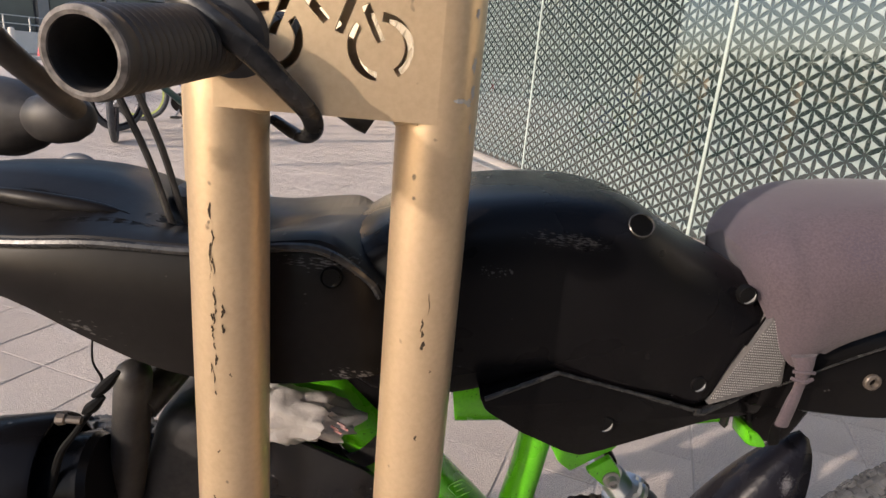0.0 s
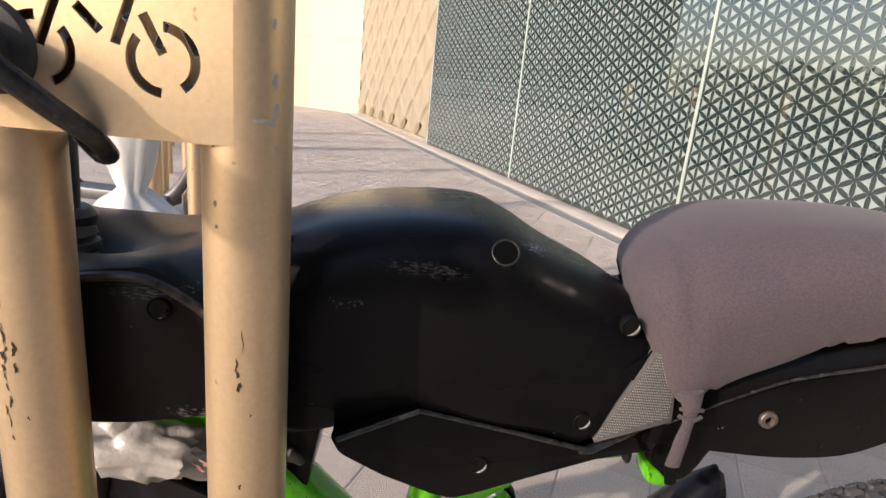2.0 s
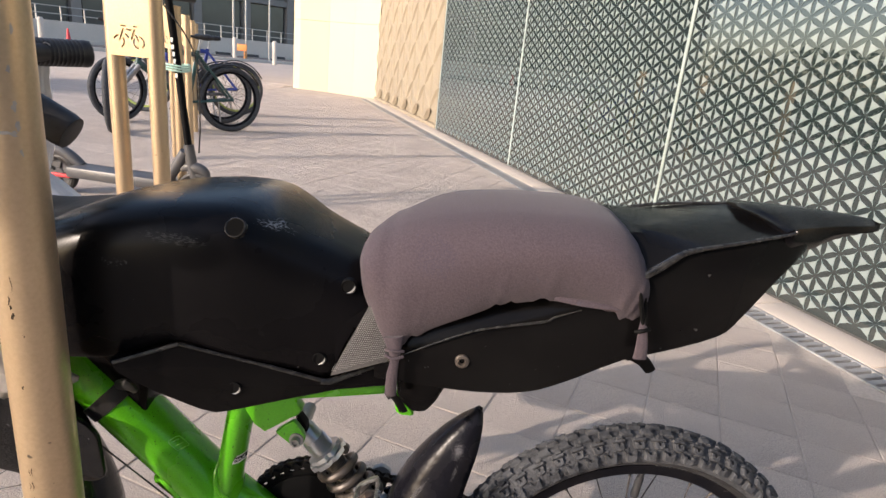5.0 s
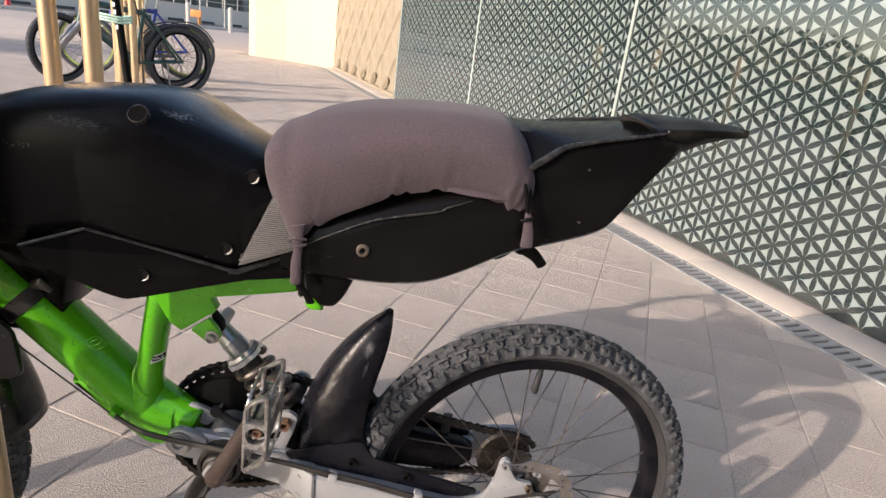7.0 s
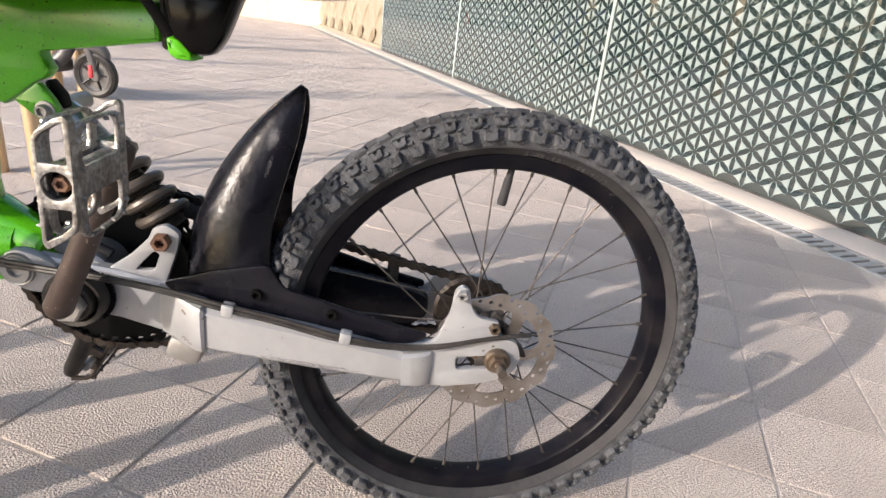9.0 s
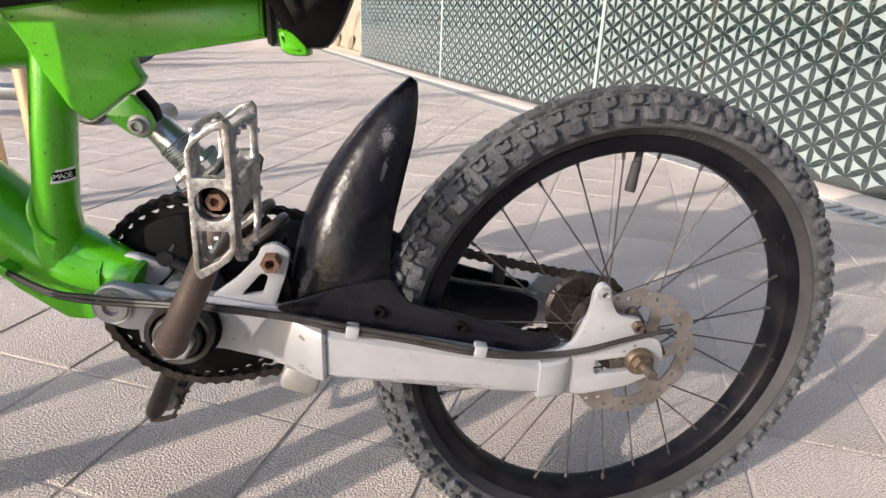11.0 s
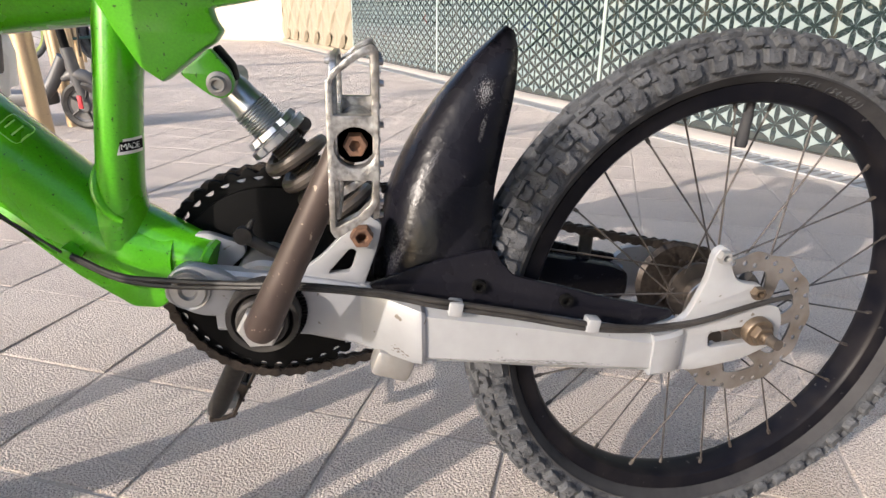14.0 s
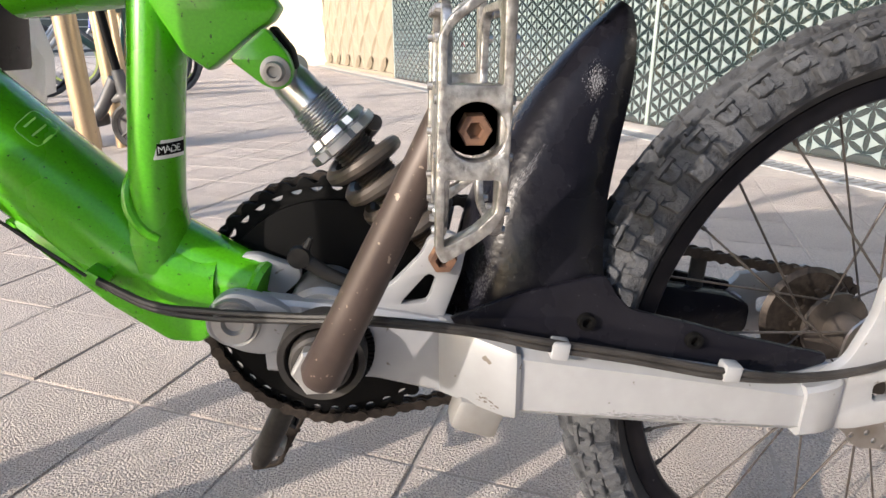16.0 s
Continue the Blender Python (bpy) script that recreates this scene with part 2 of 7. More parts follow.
M_RIMTAPE = material("dull_lime_rim", (0.30, 0.36, 0.08), 0.5, stains=(6, (0.18, 0.2, 0.07), 0.6))
M_RUST = material("rusty_steel", (0.095, 0.05, 0.032), 0.8, grain=(120, (0.20, 0.10, 0.05), 0.6), stains=(40, (0.07, 0.04, 0.028), 0.6), bump=(160, 0.5, 0.001))
M_COIL = material("grey_brown_spring", (0.085, 0.072, 0.062), 0.42, 0.4, grain=(90, (0.05, 0.042, 0.036), 0.6), stains=(30, (0.13, 0.105, 0.085), 0.5), bump=(90, 0.15, 0.001))
M_CRANK = material("worn_brown_crank", (0.048, 0.034, 0.030), 0.45, 0.25, grain=(70, (0.034, 0.024, 0.022), 0.7), stains=(24, (0.068, 0.050, 0.043), 0.6), spots=(210, (0.26, 0.215, 0.175), 0.75, 0.68), bump=(80, 0.15, 0.001))
M_CHAIN = material("oily_chain", (0.030, 0.025, 0.022), 0.5, 0.6, grain=(200, (0.080, 0.062, 0.050), 0.6), bump=(200, 0.2, 0.001))
M_BRASS = material("dull_brass_nut", (0.15, 0.118, 0.088), 0.45, 0.7, grain=(160, (0.085, 0.062, 0.045), 0.6), stains=(60, (0.10, 0.072, 0.05), 0.7))
M_BAG = material("thin_white_plastic", (0.76, 0.76, 0.77), 0.4, stains=(9, (0.58, 0.59, 0.61), 0.5), bump=(45, 0.5, 0.004))
M_BAG.node_tree.nodes["Principled BSDF"].inputs["Transmission Weight"].default_value = 0.35
M_WRAP = material("crumpled_clear_film", (0.47, 0.45, 0.44), 0.28, stains=(20, (0.32, 0.305, 0.30), 0.7), bump=(38, 0.8, 0.006))
M_WRAP.node_tree.nodes["Principled BSDF"].inputs["Transmission Weight"].default_value = 0.3
M_PRINT = material("faded_red_print", (0.36, 0.17, 0.16), 0.6, stains=(200, (0.42, 0.38, 0.37), 0.7))
M_RED = material("red_plastic", (0.55, 0.03, 0.04), 0.5, grain=(60, (0.45, 0.03, 0.04), 0.4))
M_MESH = material("grey_mesh_cloth", (0.085, 0.08, 0.08), 0.8, grain=(500, (0.02, 0.02, 0.02), 0.6), bump=(600, 0.4, 0.001))
M_LABEL = material("white_sticker", (0.72, 0.74, 0.70), 0.5, grain=(90, (0.62, 0.64, 0.6), 0.4))
M_FADED = material("faded_print", (0.155, 0.43, 0.075), 0.5, stains=(160, (0.10, 0.41, 0.02), 0.9))
M_INK = material("black_ink", (0.004, 0.004, 0.0042), 0.6, spec=0.08)
M_ASPHALT = material("asphalt", (0.055, 0.055, 0.058), 0.9, grain=(60, (0.085, 0.083, 0.082), 0.6), stains=(0.4, (0.08, 0.078, 0.076), 0.5))
M_CONC = material("pale_concrete", (0.50, 0.46, 0.41), 0.85, grain=(12, (0.42, 0.39, 0.35), 0.5), stains=(0.7, (0.40, 0.37, 0.33), 0.5))
M_GROUND = material("far_paving", (0.43, 0.365, 0.315), 0.9, grain=(90, (0.30, 0.25, 0.22), 0.6), stains=(0.5, (0.37, 0.32, 0.28), 0.6))
M_BUILD = material("dark_facade", (0.10, 0.095, 0.09), 0.5, grain=(0.8, (0.16, 0.15, 0.14), 0.6), stains=(0.2, (0.07, 0.07, 0.07), 0.5))
M_FACADE = material("grey_brown_facade", (0.20, 0.185, 0.17), 0.7, grain=(6, (0.16, 0.15, 0.135), 0.5), stains=(0.5, (0.15, 0.14, 0.13), 0.5))
M_WINDOW = material("far_window_glass", (0.04, 0.05, 0.055), 0.08, grain=(0.5, (0.07, 0.08, 0.085), 0.5))
M_RAIL = material("grey_rail_metal", (0.36, 0.36, 0.35), 0.5, 0.5, stains=(3, (0.28, 0.28, 0.27), 0.5))
M_SCOOT = material("scooter_grey", (0.075, 0.075, 0.08), 0.42, 0.2, stains=(15, (0.11, 0.105, 0.10), 0.5))
M_BLUE = material("blue_frame_paint", (0.02, 0.04, 0.24), 0.3, stains=(12, (0.03, 0.06, 0.32), 0.5))
M_TEAL = material("teal_frame_paint", (0.015, 0.045, 0.045), 0.3, stains=(12, (0.04, 0.13, 0.12), 0.5))
M_TIE = material("pale_green_cord", (0.45, 0.66, 0.55), 0.7, grain=(90, (0.36, 0.55, 0.46), 0.5))
M_ORANGE = material("orange_sign_paint", (0.70, 0.28, 0.08), 0.6, grain=(8, (0.6, 0.25, 0.08), 0.4))
M_HEDGE = material("hedge_leaf", (0.035, 0.055, 0.025), 0.7, island=0.35, stains=(3, (0.05, 0.075, 0.03), 0.5))
M_TWIG = material("brown_bark", (0.10, 0.075, 0.055), 0.9, grain=(20, (0.07, 0.05, 0.04), 0.6))


# ---- building helpers ----
def part(name, bm, mat, parent=None, label="", smooth=True, angle=32):
    """Links a bmesh as one mesh object under a thing or a part."""
    bmesh.ops.recalc_face_normals(bm, faces=bm.faces[:])
    me = bpy.data.meshes.new(name)
    bm.to_mesh(me)
    bm.free()
    me.materials.append(mat)
    if smooth:
        me.polygons.foreach_set("use_smooth", [True] * len(me.polygons))
        me.set_sharp_from_angle(angle=radians(angle))
    ob = new(name, me)
    if parent is not None:
        ob.parent = parent
        ob.matrix_parent_inverse = Matrix.Translation(-parent.location)
    if label:
        ob["label"] = label
    return ob


def thing(name, loc, label, category, group="", kind=""):
    ob = new(name)
    ob.empty_display_size = 0.05
    ob.location = loc
    return tagged(ob, label, category, group, kind)


def curve(pts, n):
    """Catmull-Rom through rows of numbers, n steps a span."""
    p = np.array(pts, float)
    p = np.vstack([2 * p[0] - p[1], p, 2 * p[-1] - p[-2]])
    out = []
    for i in range(1, len(p) - 2):
        for k in range(n):
            t = k / n
            out.append(0.5 * (2 * p[i] + (p[i + 1] - p[i - 1]) * t + (2 * p[i - 1] - 5 * p[i] + 4 * p[i + 1] - p[i + 2]) * t * t
                              + (3 * p[i] - p[i - 1] - 3 * p[i + 1] + p[i + 2]) * t ** 3))
    out.append(p[-2])
    return np.array(out)


def add_rings(bm, rings, closed=True, caps=True, loop=False):
    """Quads between rings of points."""
    vs = [[bm.verts.new(p) for p in r] for r in rings]
    pairs = list(zip(vs, vs[1:])) + ([(vs[-1], vs[0])] if loop else [])
    m = len(vs[0])
    for a, b in pairs:
        for i in range(m if closed else m - 1):
            j = (i + 1) % m
            try:
                bm.faces.new((a[i], a[j], b[j], b[i]))
            except ValueError:
                pass
    if caps and not loop and closed:
        bm.faces.new(vs[0])
        bm.faces.new(vs[-1])
    return vs


def sweep(bm, pts, radius, n=12, steps=0, caps=True, flat=1.0, up=(0, 0, 1)):
    """A round bar along points; radius a number or one a point; flat squeezes it along its side axis."""
    p = np.array(pts, float)
    r = np.full(len(p), radius, float) if np.isscalar(radius) else np.array(radius, float)
    if steps:
        q = curve(np.column_stack([p, r]), steps)
        p, r = q[:, :3], q[:, 3]
    rings = []
    side = None
    for i in range(len(p)):
        d = Vector(p[min(i + 1, len(p) - 1)] - p[max(i - 1, 0)]).normalized()
        if side is None:
            side = d.cross(Vector(up))
            if side.length < 0.05:
                side = d.cross(Vector((1, 0, 0)))
        side = (side - d * side.dot(d)).normalized()
        top = side.cross(d)
        rings.append([Vector(p[i]) + (side * math.cos(a) * flat + top * math.sin(a)) * r[i] for a in np.linspace(0, 2 * math.pi, n, endpoint=False)])
    add_rings(bm, rings, caps=caps)
    return bm


def lathe(bm, profile, centre, axis=(0, 1, 0), n=32, loop=False, start=0.0, end=2 * math.pi):
    """Turns (radius, along) pairs about an axis."""
    ax = Vector(axis).normalized()
    u = ax.orthogonal().normalized() if abs(ax.y) < 0.99 else Vector((1, 0, 0))
    v = ax.cross(u)
    whole = end - start > 6.28
    angles = np.linspace(start, end, n, endpoint=not whole)
    rings = [[Vector(centre) + ax * h + (u * math.cos(a) + v * math.sin(a)) * r for r, h in profile] for a in angles]
    vs = [[bm.verts.new(p) for p in r] for r in rings]
    m = len(profile)
    for i in range(n if whole else n - 1):
        a, b = vs[i], vs[(i + 1) % n]
        for k in range(m if loop else m - 1):
            bm.faces.new((a[k], a[(k + 1) % m], b[(k + 1) % m], b[k]))
    if not loop and whole:
        for k, (r, h) in ((0, profile[0]), (m - 1, profile[-1])):
            if r > 1e-5:
                bm.faces.new([q[k] for q in vs])
    bmesh.ops.remove_doubles(bm, verts=bm.verts[:], dist=1e-6)
    return bm


def box(bm, centre, size, bevel=0.0, turn=None, segs=2):
    r = bmesh.ops.create_cube(bm, size=1)
    vs = r["verts"]
    for v in vs:
        v.co = Vector((v.co.x * size[0], v.co.y * size[1], v.co.z * size[2]))
    if bevel:
        es = list({e for v in vs for e in v.link_edges})
        g = bmesh.ops.bevel(bm, geom=es, offset=bevel, segments=segs, affect='EDGES', profile=0.5)
        vs = list({v for f in g["faces"] for v in f.verts} | {v for v in vs if v.is_valid})
    m = Matrix.Translation(centre) @ (turn.to_4x4() if turn is not None else Matrix())
    for v in vs:
        v.co = m @ v.co
    return bm


def plate(outline, holes, thick, bevel=0.0, place=None):
    """A flat plate from an outline and holes in the x-z plane, thick along y, as a bmesh; place moves it."""
    cu = bpy.data.curves.new("plate", 'CURVE')
    cu.dimensions = '2D'
    cu.fill_mode = 'BOTH'
    cu.extrude = max(thick / 2 - bevel, 1e-4)
    cu.bevel_depth = bevel
    cu.bevel_resolution = 1
    cu.offset = -bevel
    for loop_pts in [outline] + list(holes):
        s = cu.splines.new('POLY')
        s.points.add(len(loop_pts) - 1)
        for q, (a, b) in zip(s.points, loop_pts):
            q.co = (a, b, 0, 1)
        s.use_cyclic_u = True
    ob = bpy.data.objects.new("plate", cu)
    me = bpy.data.meshes.new_from_object(ob)
    bm = bmesh.new()
    bm.from_mesh(me)
    bpy.data.meshes.remove(me)
    bpy.data.objects.remove(ob)
    bpy.data.curves.remove(cu)
    m = Matrix(((1, 0, 0, 0), (0, 0, -1, 0), (0, 1, 0, 0), (0, 0, 0, 1)))
    bmesh.ops.transform(bm, matrix=(place or Matrix()) @ m, verts=bm.verts[:])
    bmesh.ops.remove_doubles(bm, verts=bm.verts[:], dist=1e-5)
    return bm


def ring_pts(cx, cz, r, n=20, a0=0.0, a1=2 * math.pi):
    return [(cx + r * math.cos(a), cz + r * math.sin(a)) for a in np.linspace(a0, a1, n, endpoint=False)]


def rounded(pts, r, n=4):
    """Rounds a polygon's corners."""
    out = []
    k = len(pts)
    for i in range(k):
        a, b, c = (np.array(pts[(i + d) % k], float) for d in (-1, 0, 1))
        la, lc = np.linalg.norm(a - b), np.linalg.norm(c - b)
        q = min(r, la * 0.45, lc * 0.45)
        p0, p1 = b + (a - b) / la * q, b + (c - b) / lc * q
        for t in np.linspace(0, 1, n):
            out.append(tuple((1 - t) ** 2 * p0 + 2 * t * (1 - t) * b + t * t * p1))
    return out


def at_y(y):
    return Matrix.Translation((0, y, 0))


def mirror_loft(stations, steps):
    """A closed skin along x: each station is x and a half profile of (y, z) from the top centre to the bottom centre, on the -y side."""
    rows = [[x] + [c for yz in prof for c in yz] for x, prof in stations]
    rows = curve(rows, steps) if steps else np.array(rows, float)
    rings = []
    for r in rows:
        x, half = r[0], r[1:].reshape(-1, 2)
        ring = [(x, y, z) for y, z in half] + [(x, -y, z) for y, z in half[-2:0:-1]]
        rings.append(ring)
    bm = bmesh.new()
    add_rings(bm, rings)
    return bm


def bolt(name, x, y, z, r, mat, parent, depth=0.006, hexed=True, label=""):
    """A socket or hex bolt head that looks to -y."""
    bm = bmesh.new()
    lathe(bm, [(r * 0.45, 0.0), (r * 0.45, -depth * 0.5), (r * 0.55, -depth), (r * 0.92, -depth), (r, -depth * 0.7), (r, depth), (0, depth)], (x, y, z), n=6 if hexed else 16)
    bmesh.ops.holes_fill(bm, edges=bm.edges[:])
    return part(name, bm, mat, parent, label)


# ---- setting ----
def xy_box(name, x0, y0, x1, y1, z0, z1, mat, parent=None):
    bm = bmesh.new()
    box(bm, ((x0 + x1) / 2, (y0 + y1) / 2, (z0 + z1) / 2), (x1 - x0, y1 - y0, z1 - z0))
    return part(name, bm, mat, parent, smooth=False)


def strip(name, p0, p1, w0, w1, z0, z1, mat, parent=None, bevel=0.0):
    """A long block on the plan line p0-p1, from offset w0 to w1 on its right."""
    p0, p1 = Vector(p0), Vector(p1)
    d = (p1 - p0).normalized()
    r = Vector((d.y, -d.x))
    c = (p0 + p1) / 2 + r * (w0 + w1) / 2
    bm = bmesh.new()
    box(bm, (c.x, c.y, (z0 + z1) / 2), ((p1 - p0).length, abs(w1 - w0), z1 - z0), bevel, Matrix.Rotation(math.atan2(d.y, d.x), 3, 'Z'))
    return part(name, bm, mat, parent, smooth=False)


ground = xy_box("ground", -500, -500, 500, 500, -0.4, -0.014, M_GROUND)
tagged(ground, "pale beige paved ground reaching to the horizon", "ground", kind="structure")

# The facade stands along one line: W0 plus s metres of WD; WN points behind it.
W0, WD = Vector((1.605, 1.20)), Vector((-0.3055, 0.9522))
WN = Vector((WD.y, -WD.x))


def wall_xy(s, off=0.0):
    p = W0 + WD * s + WN * off
    return p.x, p.y


wall_turn = Matrix.Rotation(math.atan2(WD.y, WD.x), 3, 'Z')


def wall_block(bm, s0, s1, o0, o1, z0, z1, bevel=0.0):
    x, y = wall_xy((s0 + s1) / 2, (o0 + o1) / 2)
    box(bm, (x, y, (z0 + z1) / 2), (s1 - s0, abs(o1 - o0), z1 - z0), bevel, wall_turn)


WALL_H = 3.4
LAT = 0.108
seams = [-2.83, -0.47, 1.885, 4.245, 6.93]
glass_wall = thing("glass_wall", (*wall_xy(2), 0), "dark glass facade printed with pale green triangle stars", "glass wall", kind="structure")


def star_lattice(s0, s1, z0, z1, col, step, s_at, z_at):
    """Triangles of a lattice whose points stand in upright columns."""
    def node(k, j):
        return (s_at + k * col, z_at + (j + 0.5 * (k % 2)) * step)

    for k in range(int((s0 - s_at) / col) - 2, int((s1 - s_at) / col) + 2):
        for j in range(int((z0 - z_at) / step) - 2, int((z1 - z_at) / step) + 2):
            up = k % 2
            yield node(k, j), node(k, j + 1), node(k + 1, j + up)
            yield node(k + 1, j), node(k + 1, j + 1), node(k, j + 1 - up)


def tri_star(tri, w, tip):
    """Three-pointed star inside a lattice triangle, leaving petal-shaped gaps."""
    c = sum((Vector(v) for v in tri), Vector((0, 0))) / 3
    pts = []
    for i in range(3):
        a, b = Vector(tri[i]), Vector(tri[(i + 1) % 3])
        inward = (c - (a + b) / 2).normalized()
        pts.append(a + (c - a) * tip)
        pts.append(a + (b - a) * 0.29 + inward * w)
        pts.append(a + (b - a) * 0.71 + inward * w)
    return c, pts


def frit(s0, s1, z0, z1, parent):
    """Printed three-pointed stars over one pane."""
    verts, faces = [], []
    lo, hi = -0.0035, -0.0005
    for tri in star_lattice(s0, s1, z0, z1, 0.0788, 0.088, 0.605, 0.051):
        c, pts = tri_star(tri, 0.0128, 0.22)
        if not (s0 < c.x < s1 and z0 < c.y < z1):
            continue
        pts = [Vector((min(max(p.x, s0), s1), min(max(p.y, z0), z1))) for p in pts]
        n0 = len(verts)
        for off in (lo, hi):
            for p in pts:
                x, y = wall_xy(p.x, off)
                verts.append((x, y, p.y))
        faces.append([n0 + i for i in range(9)])
        for i in range(9):
            k = (i + 1) % 9
            faces.append([n0 + k, n0 + i, n0 + 9 + i, n0 + 9 + k])
    me = bpy.data.meshes.new("frit_pattern")
    me.from_pydata(verts, [], faces)
    me.materials.append(M_FRIT)
    ob = new("frit_pattern", me)
    ob.parent = parent
    ob["label"] = "pale green printed triangles"
    ob["kind"] = "stuff"


for s0, s1 in zip(seams, seams[1:]):
    bm = bmesh.new()
    wall_block(bm, s0 + 0.012, s1 - 0.012, 0.0, 0.02, 0.012, WALL_H)
    pane = part("pane", bm, M_GLASS, glass_wall, smooth=False)
    frit(s0 + 0.016, s1 - 0.016, 0.014, WALL_H, pane)
for s in seams:
    bm = bmesh.new()
    wall_block(bm, s - 0.012, s + 0.012, -0.006, 0.05, 0.0, WALL_H, 0.003)
    part("mullion", bm, M_MULLION, glass_wall)
bm = bmesh.new()
wall_block(bm, seams[0], 6.93, 0.022, 0.30, -0.02, WALL_H)
part("backing_wall", bm, M_BUILD, glass_wall, smooth=False)
bm = bmesh.new()
wall_block(bm, seams[0], 6.93, -0.02, 0.30, WALL_H, WALL_H + 0.12, 0.01)
part("coping", bm, M_MULLION, glass_wall)

# Tan relief cladding: tall faceted hexagons.
relief = thing("relief_wall", (*wall_xy(9.4), 0), "tan concrete wall cast with faceted geometric relief", "wall", kind="structure")
R0, R1 = 6.97, 11.9
RCOL, RSTEP, RS, RZ = 0.3875, 0.61, 7.73, -0.04
bm = bmesh.new()
wall_block(bm, R0, R1, 0.064, 0.35, -0.02, WALL_H + 0.12)
part("backing_wall", bm, M_TAN, relief, smooth=False)
bm = bmesh.new()
for tri in star_lattice(R0, R1, 0.0, WALL_H, RCOL, RSTEP, RS, RZ):
    c, pts = tri_star(tri, 0.055, 0.10)
    if not (R0 + 0.05 < c.x < R1 - 0.05 and 0.0 < c.y < WALL_H):
        continue

    def relief_vert(p, off):
        off = off if R0 < p.x < R1 and 0.0 < p.y < WALL_H else 0.0
        return bm.verts.new((*wall_xy(min(max(p.x, R0), R1), off), min(max(p.y, 0.0), WALL_H)))

    face = [relief_vert(p, -0.004) for p in pts]
    bm.faces.new(face)
    # Grooves run along the lattice lines, deepest halfway.
    for i in range(3):
        a, b = Vector(tri[i]), Vector(tri[(i + 1) % 3])
        va, vb = relief_vert(a, 0.004), relief_vert(b, 0.004)
        m0, m1 = relief_vert(a + (b - a) * 0.42, 0.050), relief_vert(a + (b - a) * 0.58, 0.050)
        t0, p0, p1, t1 = face[3 * i], face[3 * i + 1], face[3 * i + 2], face[(3 * i + 3) % 9]
        bm.faces.new((t0, va, m0, p0))
        bm.faces.new((p0, m0, m1, p1))
        bm.faces.new((p1, m1, vb, t1))
bmesh.ops.dissolve_degenerate(bm, dist=1e-4, edges=bm.edges[:])
part("relief_facing", bm, M_TAN, relief, smooth=False)
bm = bmesh.new()
wall_block(bm, R0, R1, -0.008, 0.07, -0.02, 0.055, 0.004)
part("plinth", bm, M_TAN, relief)

# Cream wall that bends away beyond the relief panel.
cream = thing("cream_wall", (-3.0, 13.4, 0), "smooth cream wall panels with thin joints", "wall", kind="structure")
line = [wall_xy(R1 + 0.01, 0.03), (-2.62, 13.05), (-3.25, 13.42), (-3.95, 13.62), (-4.15, 13.8), (-4.2, 14.3), (-3.9, 19.0)]
for a, b in zip(line, line[1:]):
    strip("panel", a, b, 0.0, 0.25, -0.02, 1.52, M_CREAM, cream, 0.004)
    strip("panel", a, b, 0.0, 0.25, 1.528, WALL_H + 0.12, M_CREAM, cream, 0.004)
    strip("backing_wall", a, b, 0.012, 0.24, -0.02, WALL_H, M_TAN, cream)

# Plain building side that closes the place behind the camera.
closing = xy_box("wall_south", -2.5, -8.3, 26, -7.5, -0.02, 6.0, M_BUILD)
tagged(closing, "plain dark building side across the paving", "wall", kind="structure")

# Paving edge by the facade: cream border, slotted drain, inner border.
border = thing("paving_border", (*wall_xy(3, -0.1), 0), "cream stone border strip along the glass facade", "border", kind="structure")
drain = thing("drain_channel", (*wall_xy(3, -0.26), 0), "grey slotted steel drain grating along the facade", "drain", kind="structure")
s = -2.8
while s < 11.8:
    bm = bmesh.new()
    wall_block(bm, s + 0.002, s + 0.596, -0.195, -0.002, -0.03, 0.004, 0.003)
    part("border_stone", bm, M_BORDER, border)
    s += 0.6
bm = bmesh.new()
wall_block(bm, -2.8, 11.8, -0.33, -0.2, -0.08, -0.03)
part("pit", bm, M_DARK, drain, smooth=False)
for o in (-0.205, -0.322):
    bm = bmesh.new()
    wall_block(bm, -2.8, 11.8, o - 0.009, o + 0.009, -0.03, 0.002, 0.002)
    part("rail", bm, M_DRAIN, drain)
bm = bmesh.new()
s = 4.0
while s < 11.8:
    wall_block(bm, s, s + 0.026, -0.314, -0.213, -0.028, 0.0)
    s += 0.042
tagged(part("far_bars", bm, M_DRAIN, drain, smooth=False), kind="stuff")

# Road, kerb, far wall with railing.
road_p, road_d = Vector((-16.0, 22.0)), Vector((0.62, 0.785))
ra, rb = road_p - road_d * 60, road_p + road_d * 60
road = strip("road", ra, rb, 0.0, -8.0, -0.03, -0.006, M_ASPHALT)
tagged(road, "dark asphalt road beyond the paved square", "road", kind="structure")
kerb = thing("kerb", (road_p.x, road_p.y, 0), "pale concrete kerb with dark painted lengths", "kerb", kind="structure")
for k in range(40):
    a = road_p + road_d * (k - 14)
    strip("kerb_stone", a, a + road_d * 0.98, 0.18, 0.0, -0.02, 0.12, M_CONC, kerb, 0.015)
    far = a - Vector((road_d.y, -road_d.x)) * 8.2
    strip("kerb_stone", far, far + road_d * 0.98, 0.18, 0.0, -0.02, 0.15, M_CONC if k % 2 else M_ASPHALT, kerb, 0.015)
rn = Vector((-road_d.y, road_d.x))
fa, fb = ra + rn * 12, rb + rn * 12
far_wall = strip("retaining_wall", fa, fb, 0.0, -0.3, -0.02, 1.0, M_CONC)
tagged(far_wall, "low pale concrete wall along the far road edge", "wall", kind="structure")
